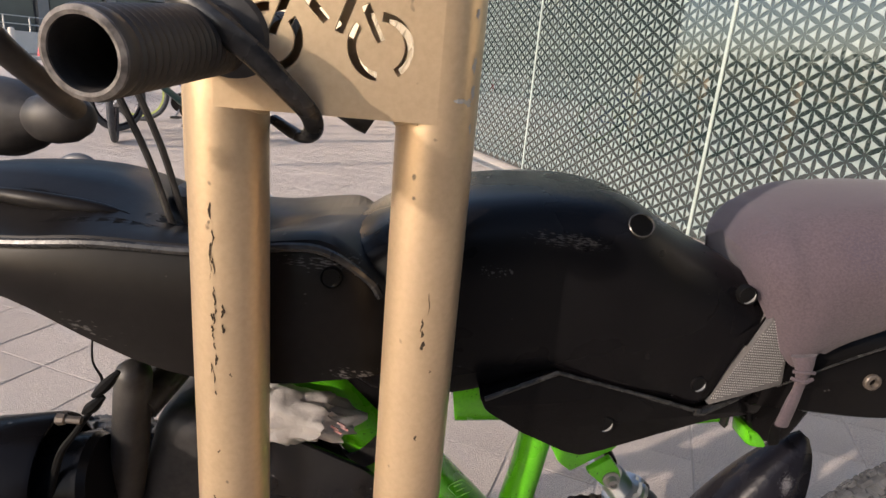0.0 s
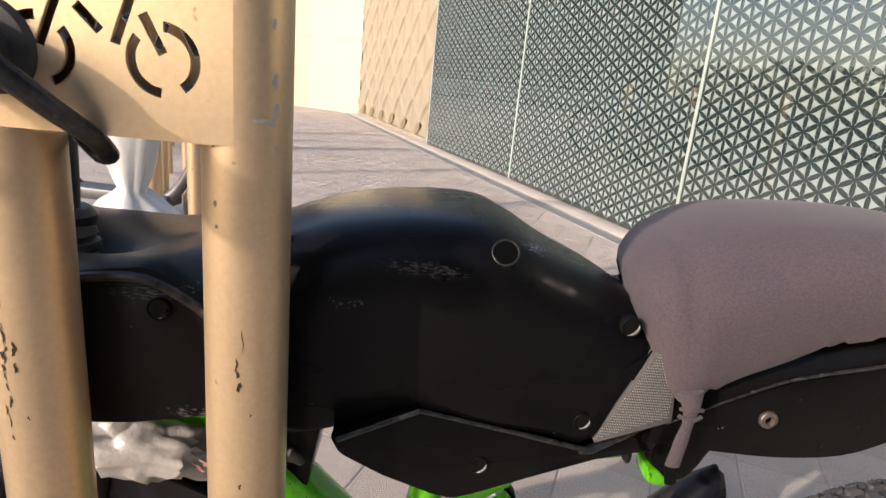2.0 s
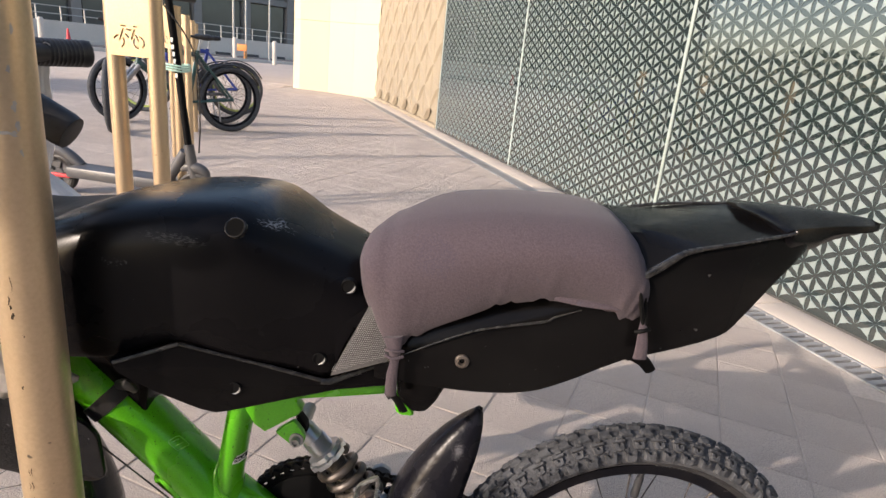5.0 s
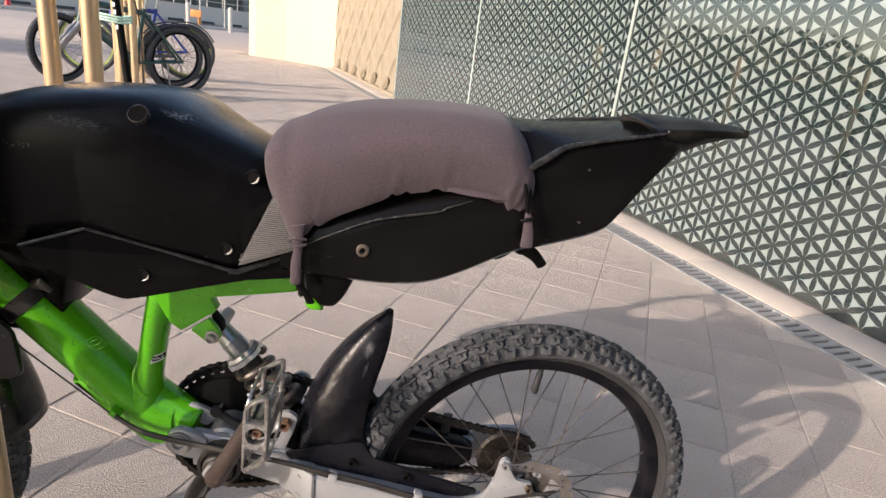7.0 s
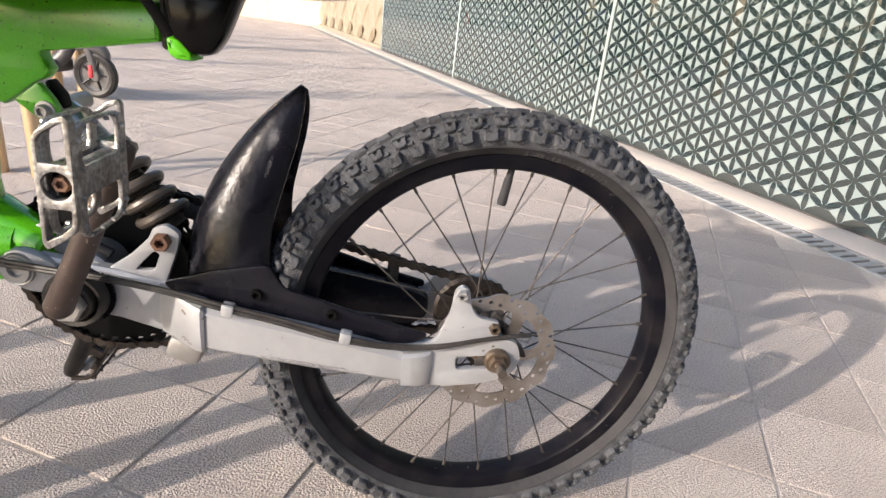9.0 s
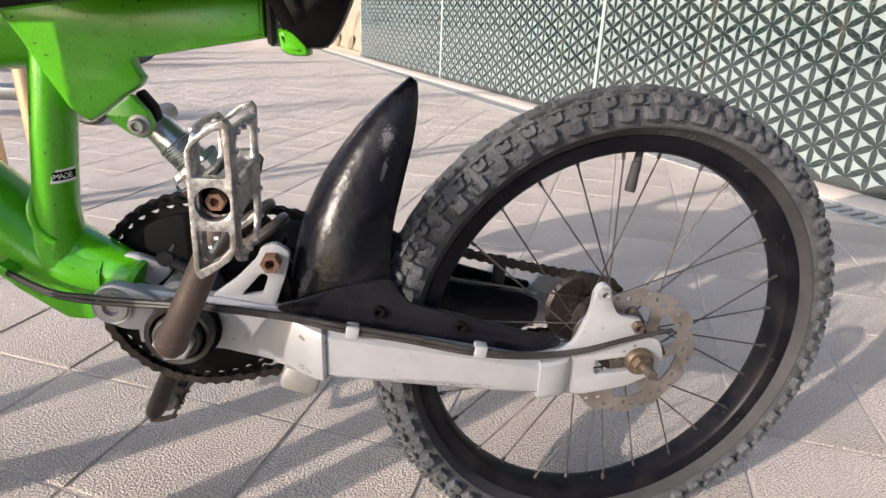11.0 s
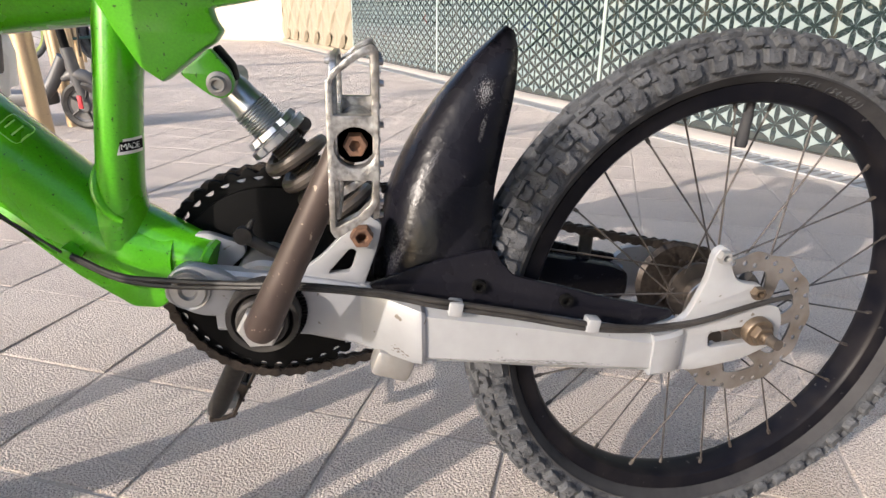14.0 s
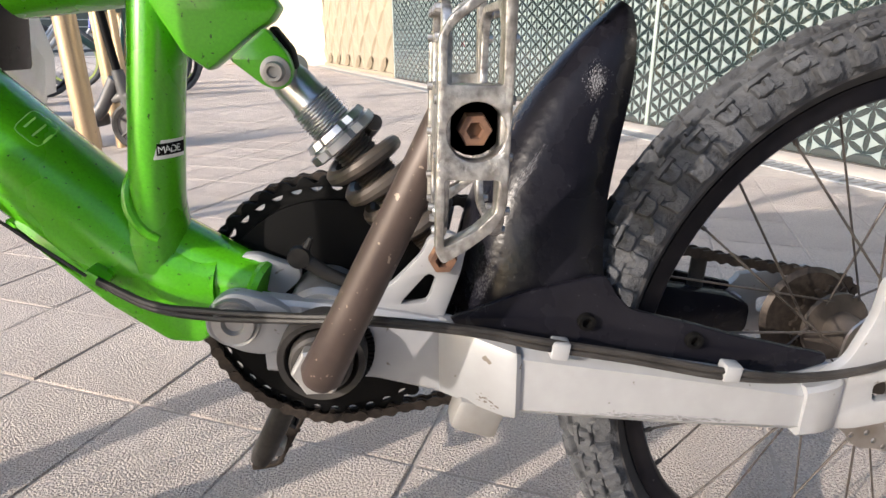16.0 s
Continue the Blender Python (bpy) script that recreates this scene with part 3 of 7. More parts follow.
railing = thing("railing", (*(road_p + rn * 12.1), 1.0), "grey metal railing on the low wall", "railing", kind="structure")
for z in (1.35, 1.75):
    strip("rail", fa + rn * 0.13, fb + rn * 0.13, 0.0, -0.05, z - 0.025, z + 0.025, M_RAIL, railing)
for k in range(48):
    p = road_p + rn * 12.15 + road_d * (k * 1.2 - 26)
    xy_box("post", p.x - 0.03, p.y - 0.03, p.x + 0.03, p.y + 0.03, 1.0, 1.76, M_RAIL, railing)

# Far building across the road: columns, glazed bays, floor bands.
far_building = thing("office_building", (*(road_p + rn * 24), 0), "dark far office building with pale columns and glazed bays", "building", kind="structure")
ba, bb = road_p + rn * 24 - road_d * 8.8, road_p + rn * 24 + road_d * 52
strip("wall", ba, bb, -0.6, -8.0, -0.02, 13.0, M_BUILD, far_building)
for k in range(14):
    p = ba + road_d * (k * 4.7)
    strip("column", p, p + road_d * 0.7, 0.0, -0.6, 0.0, 13.0, M_FACADE, far_building)
    if k < 13:
        for fl in range(3):
            strip("window", p + road_d * 0.9, p + road_d * 4.5, -0.35, -0.58, 0.9 + fl * 4.2, 4.2 + fl * 4.2, M_WINDOW, far_building)
for fl in range(4):
    strip("floor_band", ba, bb, -0.1, -0.5, 4.3 + fl * 4.2 - 4.2 + 0.0, 4.8 + fl * 4.2 - 4.2, M_FACADE, far_building)
strip("roof", ba, bb, 0.3, -8.2, 13.0, 13.4, M_CONC, far_building)


# ---- electric motorbike-style bicycle ----
bike = thing("electric_bicycle", (-0.45, 0.0, 0.0), "black and green electric bicycle with motorbike fairing and grey seat cover", "electric bicycle")


def wheel(name, cx, cz, parent, label, rotor=False):
    """A 20-inch knobbly wheel in the x-z plane; the rim carries tyre, tread, hub, spokes, valve."""
    c = (cx, 0, cz)
    bm = bmesh.new()
    lathe(bm, [(0.1975, -0.006), (0.1990, -0.0125), (0.2010, -0.0148), (0.2035, -0.0155), (0.2120, -0.0160), (0.2150, -0.0168), (0.2155, -0.0152), (0.2135, -0.013), (0.207, -0.010), (0.207, 0.010), (0.2135, 0.013),
               (0.2155, 0.0152), (0.2150, 0.0168), (0.2120, 0.0160), (0.2035, 0.0155), (0.2010, 0.0148), (0.1990, 0.0125), (0.1975, 0.006)], c, n=112, loop=True)
    rim = part(name, bm, M_RIM, parent, label)
    bm = bmesh.new()
    section = [(0.2335 + 0.0222 * math.cos(a), 0.0265 * math.sin(a)) for a in np.linspace(-2.60, 2.60, 24)]
    lathe(bm, section[3:-3], c, n=120)
    bmesh.ops.delete(bm, geom=[f for f in bm.faces if len(f.verts) > 8], context='FACES_ONLY')
    part("tyre", bm, M_TYRE, rim, "dusty black tyre carcass")
    for half in (section[:4], section[-4:][::-1]):
        bm = bmesh.new()
        sg = math.copysign(1.0, half[0][1])
        wall = [(0.2130, sg * 0.0128), (0.2152, sg * 0.0150)] + half[1:3] + [(0.2232, sg * 0.0240), (0.2241, sg * 0.0254), (0.2250, sg * 0.0250), half[3]]
        lathe(bm, wall, c, n=120)
        bm.faces.ensure_lookup_table()
        bmesh.ops.delete(bm, geom=[f for f in bm.faces if len(f.verts) > 8], context='FACES_ONLY')
        part("sidewall", bm, M_SIDEWALL, rim, "dusty rubber sidewall with a raised line", angle=24)
    verts, faces = [], []
    rng = random.Random(7)

    def knob(phi, th, shape, high):
        """Block on the tread at wheel angle phi and section angle th; shape runs along the roll and away from the middle."""
        er = Vector((math.cos(phi), 0, math.sin(phi)))
        et = Vector((-math.sin(phi), 0, math.cos(phi)))
        out = er * math.cos(th) + Vector((0, 1, 0)) * math.sin(th)
        acr = (-er * math.sin(th) + Vector((0, 1, 0)) * math.cos(th)) * (1 if th >= 0 else -1)
        base = Vector(c) + er * 0.2335 + er * (0.0222 * math.cos(th)) + Vector((0, 0.0265 * math.sin(th), 0))
        n0, m = len(verts), len(shape)
        wear = rng.uniform(0.85, 1.05)
        for s, hh in ((1.10, -0.003), (1.0, high * 0.75 * wear), (0.86, high * wear)):
            for u, v in shape:
                verts.append(base + et * (u * s) + acr * (v * s) + out * hh)
        for k in range(2):
            for i in range(m):
                j = (i + 1) % m
                faces.append((n0 + m * k + i, n0 + m * k + j, n0 + m * k + m + j, n0 + m * k + m + i))
        faces.append([n0 + 2 * m + i for i in range(m)])

    ears = [(-0.0074, -0.0062), (-0.0044, -0.0060), (-0.0022, -0.0028), (0.0022, -0.0028), (0.0044, -0.0060), (0.0074, -0.0062), (0.0068, 0.0046), (0.0030, 0.0062), (-0.0030, 0.0062), (-0.0068, 0.0046)]
    yoke = [(-0.0068, -0.0044), (-0.0026, -0.0044), (-0.0018, 0.0000), (0.0018, 0.0000), (0.0026, -0.0044), (0.0068, -0.0044), (0.0060, 0.0034), (0.0026, 0.0050), (-0.0026, 0.0050), (-0.0060, 0.0034)]
    cross_bar = [(-0.0084, -0.0018), (0.0084, -0.0018), (0.0084, 0.0018), (-0.0084, 0.0018)]
    short_bar = [(-0.0034, -0.0016), (0.0034, -0.0016), (0.0034, 0.0016), (-0.0034, 0.0016)]
    crown = [(-0.0078, -0.0046), (0.0064, -0.0046), (0.0080, 0.0), (0.0064, 0.0046), (-0.0078, 0.0046), (-0.0058, 0.0)]
    step = radians(6.0)
    for i in range(60):
        phi = radians(85.4) + step * i
        for sgn in (-1, 1):
            ph = phi + rng.uniform(-0.002, 0.002) + (0.5 * step if sgn > 0 else 0)
            knob(ph, sgn * 1.42, ears, 0.0058)
            knob(ph + 0.52 * step, sgn * 0.90, yoke, 0.0050)
            knob(ph + 0.48 * step, sgn * 0.64, cross_bar, 0.0046)
            knob(ph + 0.40 * step, sgn * 0.49, short_bar, 0.0042)
            knob(ph, sgn * 0.24, crown, 0.0048)
            knob(ph + 0.02, sgn * 1.04, short_bar, 0.0020)
    me = bpy.data.meshes.new("tread")
    me.from_pydata(verts, [], faces)
    me.materials.append(M_TYRE)
    tread = new("tread", me)
    tread.parent = rim
    tread["label"] = "worn tread blocks with pale dust"
    bm = bmesh.new()
    lathe(bm, [(0.005, -0.09), (0.0052, -0.05), (0.013, -0.05), (0.014, -0.044), (0.014, -0.031), (0.031, -0.028), (0.031, -0.024), (0.016, -0.021), (0.0145, 0.0), (0.016, 0.027),
               (0.031, 0.030), (0.031, 0.034), (0.014, 0.036), (0.013, 0.05), (0.0052, 0.05), (0.005, 0.09)], c, n=28)
    part("hub", bm, M_COIL, rim, "dull brown-grey steel hub")
    ns = 28
    for i in range(ns):
        a = 2 * math.pi * i / ns + radians(4.4)
        side = -1 if i % 2 else 1
        off = radians(46) * (1 if (i // 2) % 2 else -1)
        bm = bmesh.new()
        p0 = Vector((cx + 0.029 * math.cos(a + off), side * 0.026, cz + 0.029 * math.sin(a + off)))
        p1 = Vector((cx + 0.1905 * math.cos(a), side * 0.005, cz + 0.1905 * math.sin(a)))
        p2 = Vector((cx + 0.198 * math.cos(a), side * 0.004, cz + 0.198 * math.sin(a)))
        sweep(bm, [p0, p1], 0.00095, 6)
        sweep(bm, [p1, p2], 0.0019, 6)
        part("spoke", bm, M_SPOKE, rim)
    a = radians(88.9)
    bm = bmesh.new()
    pts = [(cx + r * math.cos(a + k), -0.001 - k * 0.1, cz + r * math.sin(a + k)) for r, k in ((0.200, 0), (0.188, 0.010), (0.187, 0.011), (0.174, 0.026), (0.162, 0.040), (0.158, 0.045))]
    sweep(bm, pts, [0.0038, 0.0040, 0.0048, 0.0050, 0.0056, 0.0046], 12)
    part("valve", bm, M_SIDEWALL, rim, "black rubber tyre valve with cap")
    return rim


AX = 0.2595
rear_wheel = wheel("rear_wheel", 0.0, AX, bike, "black alloy rim of a knobbly wheel")
front_wheel = wheel("front_wheel", -1.005, AX, bike, "black alloy rim of a knobbly wheel")
# A smaller wheel in front.
front_wheel.matrix_basis = Matrix.Translation((-0.0504, 0, 0)) @ Matrix.Scale(0.92, 4)

# Raised size writing on the rear tyre's sidewall.
bm = bmesh.new()
for k, ch_ in enumerate("20X2.125 (54-406)"):
    if ch_ == " ":
        continue
    fc = bpy.data.curves.new("letter", 'FONT')
    fc.body, fc.size, fc.extrude, fc.align_x = ch_, 0.0085, 0.0004, 'CENTER'
    tmp = bpy.data.objects.new("letter", fc)
    me = bpy.data.meshes.new_from_object(tmp)
    bpy.data.objects.remove(tmp)
    a = radians(87 - k * 1.55)
    rr = 0.2164
    m = Matrix.Translation((rr * math.cos(a), -0.0176, AX + rr * math.sin(a))) @ Matrix.Rotation(math.pi / 2 - a, 4, 'Y') @ Matrix.Rotation(math.pi / 2 + 0.72, 4, 'X')
    me.transform(m)
    bm.from_mesh(me)
    bpy.data.meshes.remove(me)
part("sidewall_lettering", bm, M_TYRE, rear_wheel, "raised rubber size lettering", smooth=False)

# Brake disc: waved ring, spider arms, drilled holes.
def rotor_outline(cx, cz):
    return [(cx + (0.0700 + 0.0016 * math.cos(12 * a)) * math.cos(a), cz + (0.0700 + 0.0016 * math.cos(12 * a)) * math.sin(a)) for a in np.linspace(0, 2 * math.pi, 96, endpoint=False)]


holes = []
for k in range(6):
    a0 = 2 * math.pi * k / 6
    sec = [(0.024, 0.16), (0.024, 0.72), (0.037, 0.80), (0.0535, 0.98), (0.0535, 0.62), (0.0535, 0.26), (0.040, 0.12)]
    holes.append(rounded([(r * math.cos(a0 + t), AX + r * math.sin(a0 + t)) for r, t in sec], 0.005, 3))
for k in range(36):
    a = 2 * math.pi * k / 36
    r = (0.0580, 0.0620, 0.0660)[k % 3]
    holes.append(ring_pts(r * math.cos(a), AX + r * math.sin(a), 0.0026, 8))
part("brake_disc", plate(rotor_outline(0, AX), holes, 0.002, 0, at_y(-0.0450)), M_ROTOR, rear_wheel, "drilled steel brake disc")
bm = bmesh.new()
for k in range(6):
    a = 2 * math.pi * k / 6 + 0.1
    lathe(bm, [(0.0015, -0.003), (0.0035, -0.003), (0.004, 0.0), (0, 0)], (0.021 * math.cos(a), -0.0460, AX + 0.021 * math.sin(a)), n=8)
part("disc_bolts", bm, M_RUST, rear_wheel, "small rusty disc bolts")
# Freewheel cog with teeth on the far side.
teeth = []
for k in range(16):
    a = 2 * math.pi * k / 16
    for r, d in ((0.029, -0.13), (0.0335, -0.05), (0.0335, 0.05), (0.029, 0.13)):
        teeth.append((r * math.cos(a + d), AX + r * math.sin(a + d)))
part("rear_sprocket", plate(teeth, [], 0.003, 0, at_y(0.043)), M_CHAIN, rear_wheel, "oily steel sprocket")
bm = bmesh.new()
lathe(bm, [(0.006, 0.05), (0.040, 0.05), (0.044, 0.054), (0.038, 0.057), (0.006, 0.057)], (-0.012, 0.0, AX + 0.004), n=40)
part("spoke_guard", bm, M_CHAIN, rear_wheel, "dirty metal disc behind the sprocket")
# The wheel stands a little turned and leaning in its dropouts.
rear_wheel.matrix_basis = Matrix.Translation((-0.0054, -0.0176, 0.2565)) @ Matrix.Rotation(0.089, 4, 'Z') @ Matrix.Rotation(-0.033, 4, 'X') @ Matrix.Translation((0, 0, -AX))


# Swing arms: a flat front, an angled facet and a box tube behind.
def swing_arm(sgn):
    st = [(-0.475, 0.042, 0.058, 0.332, 0.276), (-0.40, 0.042, 0.060, 0.322, 0.268), (-0.354, 0.044, 0.061, 0.3125, 0.2550), (-0.312, 0.052, 0.0875, 0.3045, 0.2520),
          (-0.300, 0.054, 0.0890, 0.3015, 0.2515), (-0.20, 0.054, 0.0885, 0.2830, 0.2375), (-0.103, 0.056, 0.0865, 0.2625, 0.2255), (-0.090, 0.058, 0.0840, 0.2590, 0.2250),
          (-0.078, 0.062, 0.0800, 0.2565, 0.2270)]
    rings = []
    for x, y0, y1, zt, zb in st:
        ch = 0.006 if y1 - y0 > 0.03 else 0.003
        r = [(y0, zt - ch), (y0 + ch, zt), (y1 - ch, zt), (y1, zt - ch), (y1, zb + ch), (y1 - ch, zb), (y0 + ch, zb), (y0, zb + ch)]
        rings.append([(x, sgn * y, z) for y, z in r])
    bm = bmesh.new()
    add_rings(bm, rings)
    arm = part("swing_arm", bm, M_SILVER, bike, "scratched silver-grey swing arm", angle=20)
    bm = bmesh.new()
    rings = []
    for x, y0, y1, zt, zb in ((-0.3555, 0.043, 0.0635, 0.3135, 0.2540), (-0.3140, 0.050, 0.0905, 0.3070, 0.2500), (-0.3065, 0.052, 0.0925, 0.3045, 0.2495), (-0.3035, 0.054, 0.0910, 0.3025, 0.2510)):
        c = 0.008
        r = [(y0, zt - c), (y0 + c, zt), (y1 - c, zt), (y1 - 0.002, zt - 0.003), (y1, zt - c), (y1, zb + c), (y1 - 0.002, zb + 0.003), (y1 - c, zb), (y0 + c, zb), (y0, zb + c)]
        rings.append([(x, sgn * y, z) for y, z in r])
    add_rings(bm, rings)
    part("welded_collar", bm, M_SILVER, arm, "bright angled collar with worn edge", angle=25)
    bm = bmesh.new()
    rings = []
    for k in range(7):
        f = k / 6
        x = -0.1015 + 0.032 * math.sin(f * math.pi / 2)
        y1 = 0.0890 - 0.010 * (1 - math.cos(f * math.pi / 2))
        rings.append([(x, sgn * y, z) for y, z in ((0.056, 0.2630 + 0.004 * f), (y1 - 0.003, 0.2630 + 0.004 * f), (y1, 0.2600 + 0.004 * f), (y1, 0.2265), (y1 - 0.003, 0.2230), (0.056, 0.2230))])
    add_rings(bm, rings)
    part("end_cap", bm, M_SILVER, arm, "rounded welded end of the arm", angle=40)
    return arm


arm_near = swing_arm(-1)
arm_far = swing_arm(1)
drop = rounded([(-0.088, 0.2635), (-0.068, 0.278), (-0.0555, 0.312), (-0.0535, 0.337), (-0.046, 0.3435), (-0.038, 0.338), (-0.0355, 0.322), (-0.0275, 0.309), (-0.012, 0.3055),
                (-0.003, 0.3045), (-0.001, 0.292), (0.004, 0.285), (0.019, 0.282), (0.026, 0.262), (0.020, 0.243), (-0.008, 0.2285), (-0.052, 0.2205), (-0.086, 0.2225)], 0.006, 3)
slot = rounded([(-0.0455, 0.2585), (0.008, 0.2655), (0.010, 0.2480), (-0.0430, 0.2430)], 0.005, 4)
hole_a, hole_b = ring_pts(-0.046, 0.334, 0.004, 12), ring_pts(-0.0075, 0.298, 0.0038, 12)
part("dropout_plate", plate(drop, [slot, hole_a, hole_b], 0.008, 0.001, at_y(-0.0745)), M_SILVER, arm_near, "silver dropout plate with brake bracket")
part("dropout_plate", plate([(x, z) for x, z in drop if z < 0.29], [slot], 0.008, 0.001, at_y(0.0745)), M_SILVER, arm_far)
bolt("bracket_bolt", -0.0075, -0.079, 0.298, 0.0062, M_BRASS, arm_near)
bolt("bracket_bolt", -0.046, -0.079, 0.334, 0.0062, M_GREYSTEEL, arm_near)
bm = bmesh.new()
lathe(bm, [(0.0, -0.005), (0.0125, -0.005), (0.0140, -0.003), (0.0140, 0.003), (0.0, 0.003)], (0.0, -0.081, AX), n=24)
lathe(bm, [(0.0, -0.011), (0.009, -0.011), (0.0102, -0.009), (0.0102, 0.0)], (0.0, -0.0815, AX), n=6)
lathe(bm, [(0.0, -0.0135), (0.0042, -0.0135), (0.005, -0.0125), (0.005, 0.0)], (0.0, -0.084, AX), n=14)
part("axle_nut", bm, M_BRASS, bike, "dull brass axle nut and washer", angle=40)
# Black caliper arm behind the disc.
part("brake_caliper", plate(rounded([(-0.006, 0.312), (0.004, 0.300), (0.010, 0.283), (0.030, 0.268), (0.036, 0.256), (0.024, 0.258), (0.010, 0.268), (-0.002, 0.286), (-0.014, 0.300)], 0.004, 3), [ring_pts(0.001, 0.289, 0.003, 8), ring_pts(0.016, 0.272, 0.003, 8)], 0.012, 0.002, at_y(-0.062)), M_RUBBER, bike, "black brake caliper lever")
bm = bmesh.new()
box(bm, (-0.330, -0.066, 0.2425), (0.036, 0.026, 0.026), 0.006, Matrix.Rotation(0.35, 3, 'Y'))
part("kickstand_boss", bm, M_GREYSTEEL, arm_near, "grey stub under the swing arm")
# Shock bracket on the swing arm, with a triangular window.
br_out = rounded([(-0.425, 0.312), (-0.409, 0.3215), (-0.385, 0.3390), (-0.365, 0.3595), (-0.3615, 0.3695), (-0.348, 0.3745), (-0.335, 0.3655), (-0.3395, 0.345), (-0.3535, 0.306)], 0.005, 4)
br_win = rounded([(-0.382, 0.3225), (-0.3625, 0.3235), (-0.3560, 0.3420), (-0.3620, 0.3450)], 0.0035, 3)
for y in (-0.05, 0.05):
    part("shock_bracket", plate(br_out, [br_win], 0.008, 0.001, at_y(y)), M_SILVER, bike, "silver bracket with a triangular window")
bolt("shock_bolt", -0.352, -0.056, 0.357, 0.0095, M_RUST, bike, 0.008, label="rusty hex bolt")
# Pivot plate and bolt, drive housing, bottom bracket.
pv = rounded([(-0.5115, 0.309), (-0.5085, 0.329), (-0.493, 0.3405), (-0.4765, 0.3365), (-0.452, 0.325), (-0.459, 0.305), (-0.468, 0.2925), (-0.487, 0.2945)], 0.008, 4)
part("pivot_plate", plate(pv, [], 0.012, 0.002, at_y(-0.058)), M_SILVER, bike, "silver pivot plate")
bm = bmesh.new()
lathe(bm, [(0.0, -0.001), (0.006, -0.001), (0.0075, -0.005), (0.0135, -0.005), (0.0145, -0.002), (0.0165, -0.003), (0.0175, 0.002), (0.0, 0.002)], (-0.4905, -0.065, 0.3190), n=28)
part("pivot_bolt", bm, M_GREYSTEEL, bike, "round grey pivot bolt")
part("motor_bracket", plate(rounded([(-0.494, 0.351), (-0.482, 0.352), (-0.453, 0.340), (-0.452, 0.332), (-0.468, 0.318), (-0.490, 0.330)], 0.004, 3), [], 0.008, 0.0012, at_y(-0.020)), M_SILVER, bike, "silver bracket behind the frame tube")
bm = bmesh.new()
lathe(bm, [(0.0, -0.050), (0.024, -0.050), (0.0275, -0.046), (0.0275, -0.004), (0.0, -0.004)], (-0.436, 0.0, 0.307), n=36)
part("drive_housing", bm, M_GREYSTEEL, bike, "round grey drive housing")
BBX, BBZ = -0.4335, 0.2955
bm = bmesh.new()
lathe(bm, [(0.0, -0.02), (0.0185, -0.02), (0.0205, -0.018), (0.0215, -0.008), (0.0245, -0.014), (0.0285, -0.015), (0.0295, -0.012), (0.0295, 0.03), (0.0, 0.03)], (BBX, -0.066, BBZ), n=40)
bracket_ring = part("bottom_bracket", bm, M_RUBBER, bike, "black ring round the crank axle")
bm = bmesh.new()
lathe(bm, [(0.0, -0.012), (0.0155, -0.012), (0.0175, -0.010), (0.0175, 0.004), (0.0, 0.004)], (BBX, -0.084, BBZ), n=6)
part("hex_nut", bm, M_GREYSTEEL, bracket_ring, "large grey hex nut", angle=20)
bm = bmesh.new()
for k in range(18):
    a = -0.9 + k * 0.1
    box(bm, (BBX + 0.0315 * math.cos(a), -0.064, BBZ + 0.0315 * math.sin(a)), (0.005, 0.004, 0.0018), 0, Matrix.Rotation(-a, 3, 'Y'))
part("notched_ring", bm, M_INK, bracket_ring, "notched edge of a small gear", smooth=False)

# Chainring: scalloped black disc with holes under the rim.
CR = 0.104
ring_out = []
nt = 40
for k in range(nt):
    a = 2 * math.pi * k / nt
    for r, d in ((CR - 0.004, -0.42), (CR - 0.0005, -0.24), (CR + 0.0012, 0.0), (CR - 0.0005, 0.24), (CR - 0.004, 0.42)):
        ring_out.append((BBX + r * math.cos(a + d * 2 * math.pi / nt), BBZ + r * math.sin(a + d * 2 * math.pi / nt)))
ring_holes = [[(BBX + r * math.cos(a), BBZ + r * math.sin(a)) for r, a in ((CR - 0.0075, b - 0.050), (CR - 0.0098, b - 0.030), (CR - 0.0108, b), (CR - 0.0098, b + 0.030), (CR - 0.0075, b + 0.050), (CR - 0.0072, b))]
              for b in (2 * math.pi * (k + 0.5) / nt for k in range(nt))]
ring = part("chainring", plate(ring_out, ring_holes, 0.004, 0.0006, at_y(0.008)), M_INK, bike, "black scalloped chainring disc")
part("ring_guard", plate(ring_pts(BBX, BBZ, CR - 0.016, 60), [], 0.006, 0.001, at_y(0.0035)), M_INK, ring, "flat black disc inside the chainring")


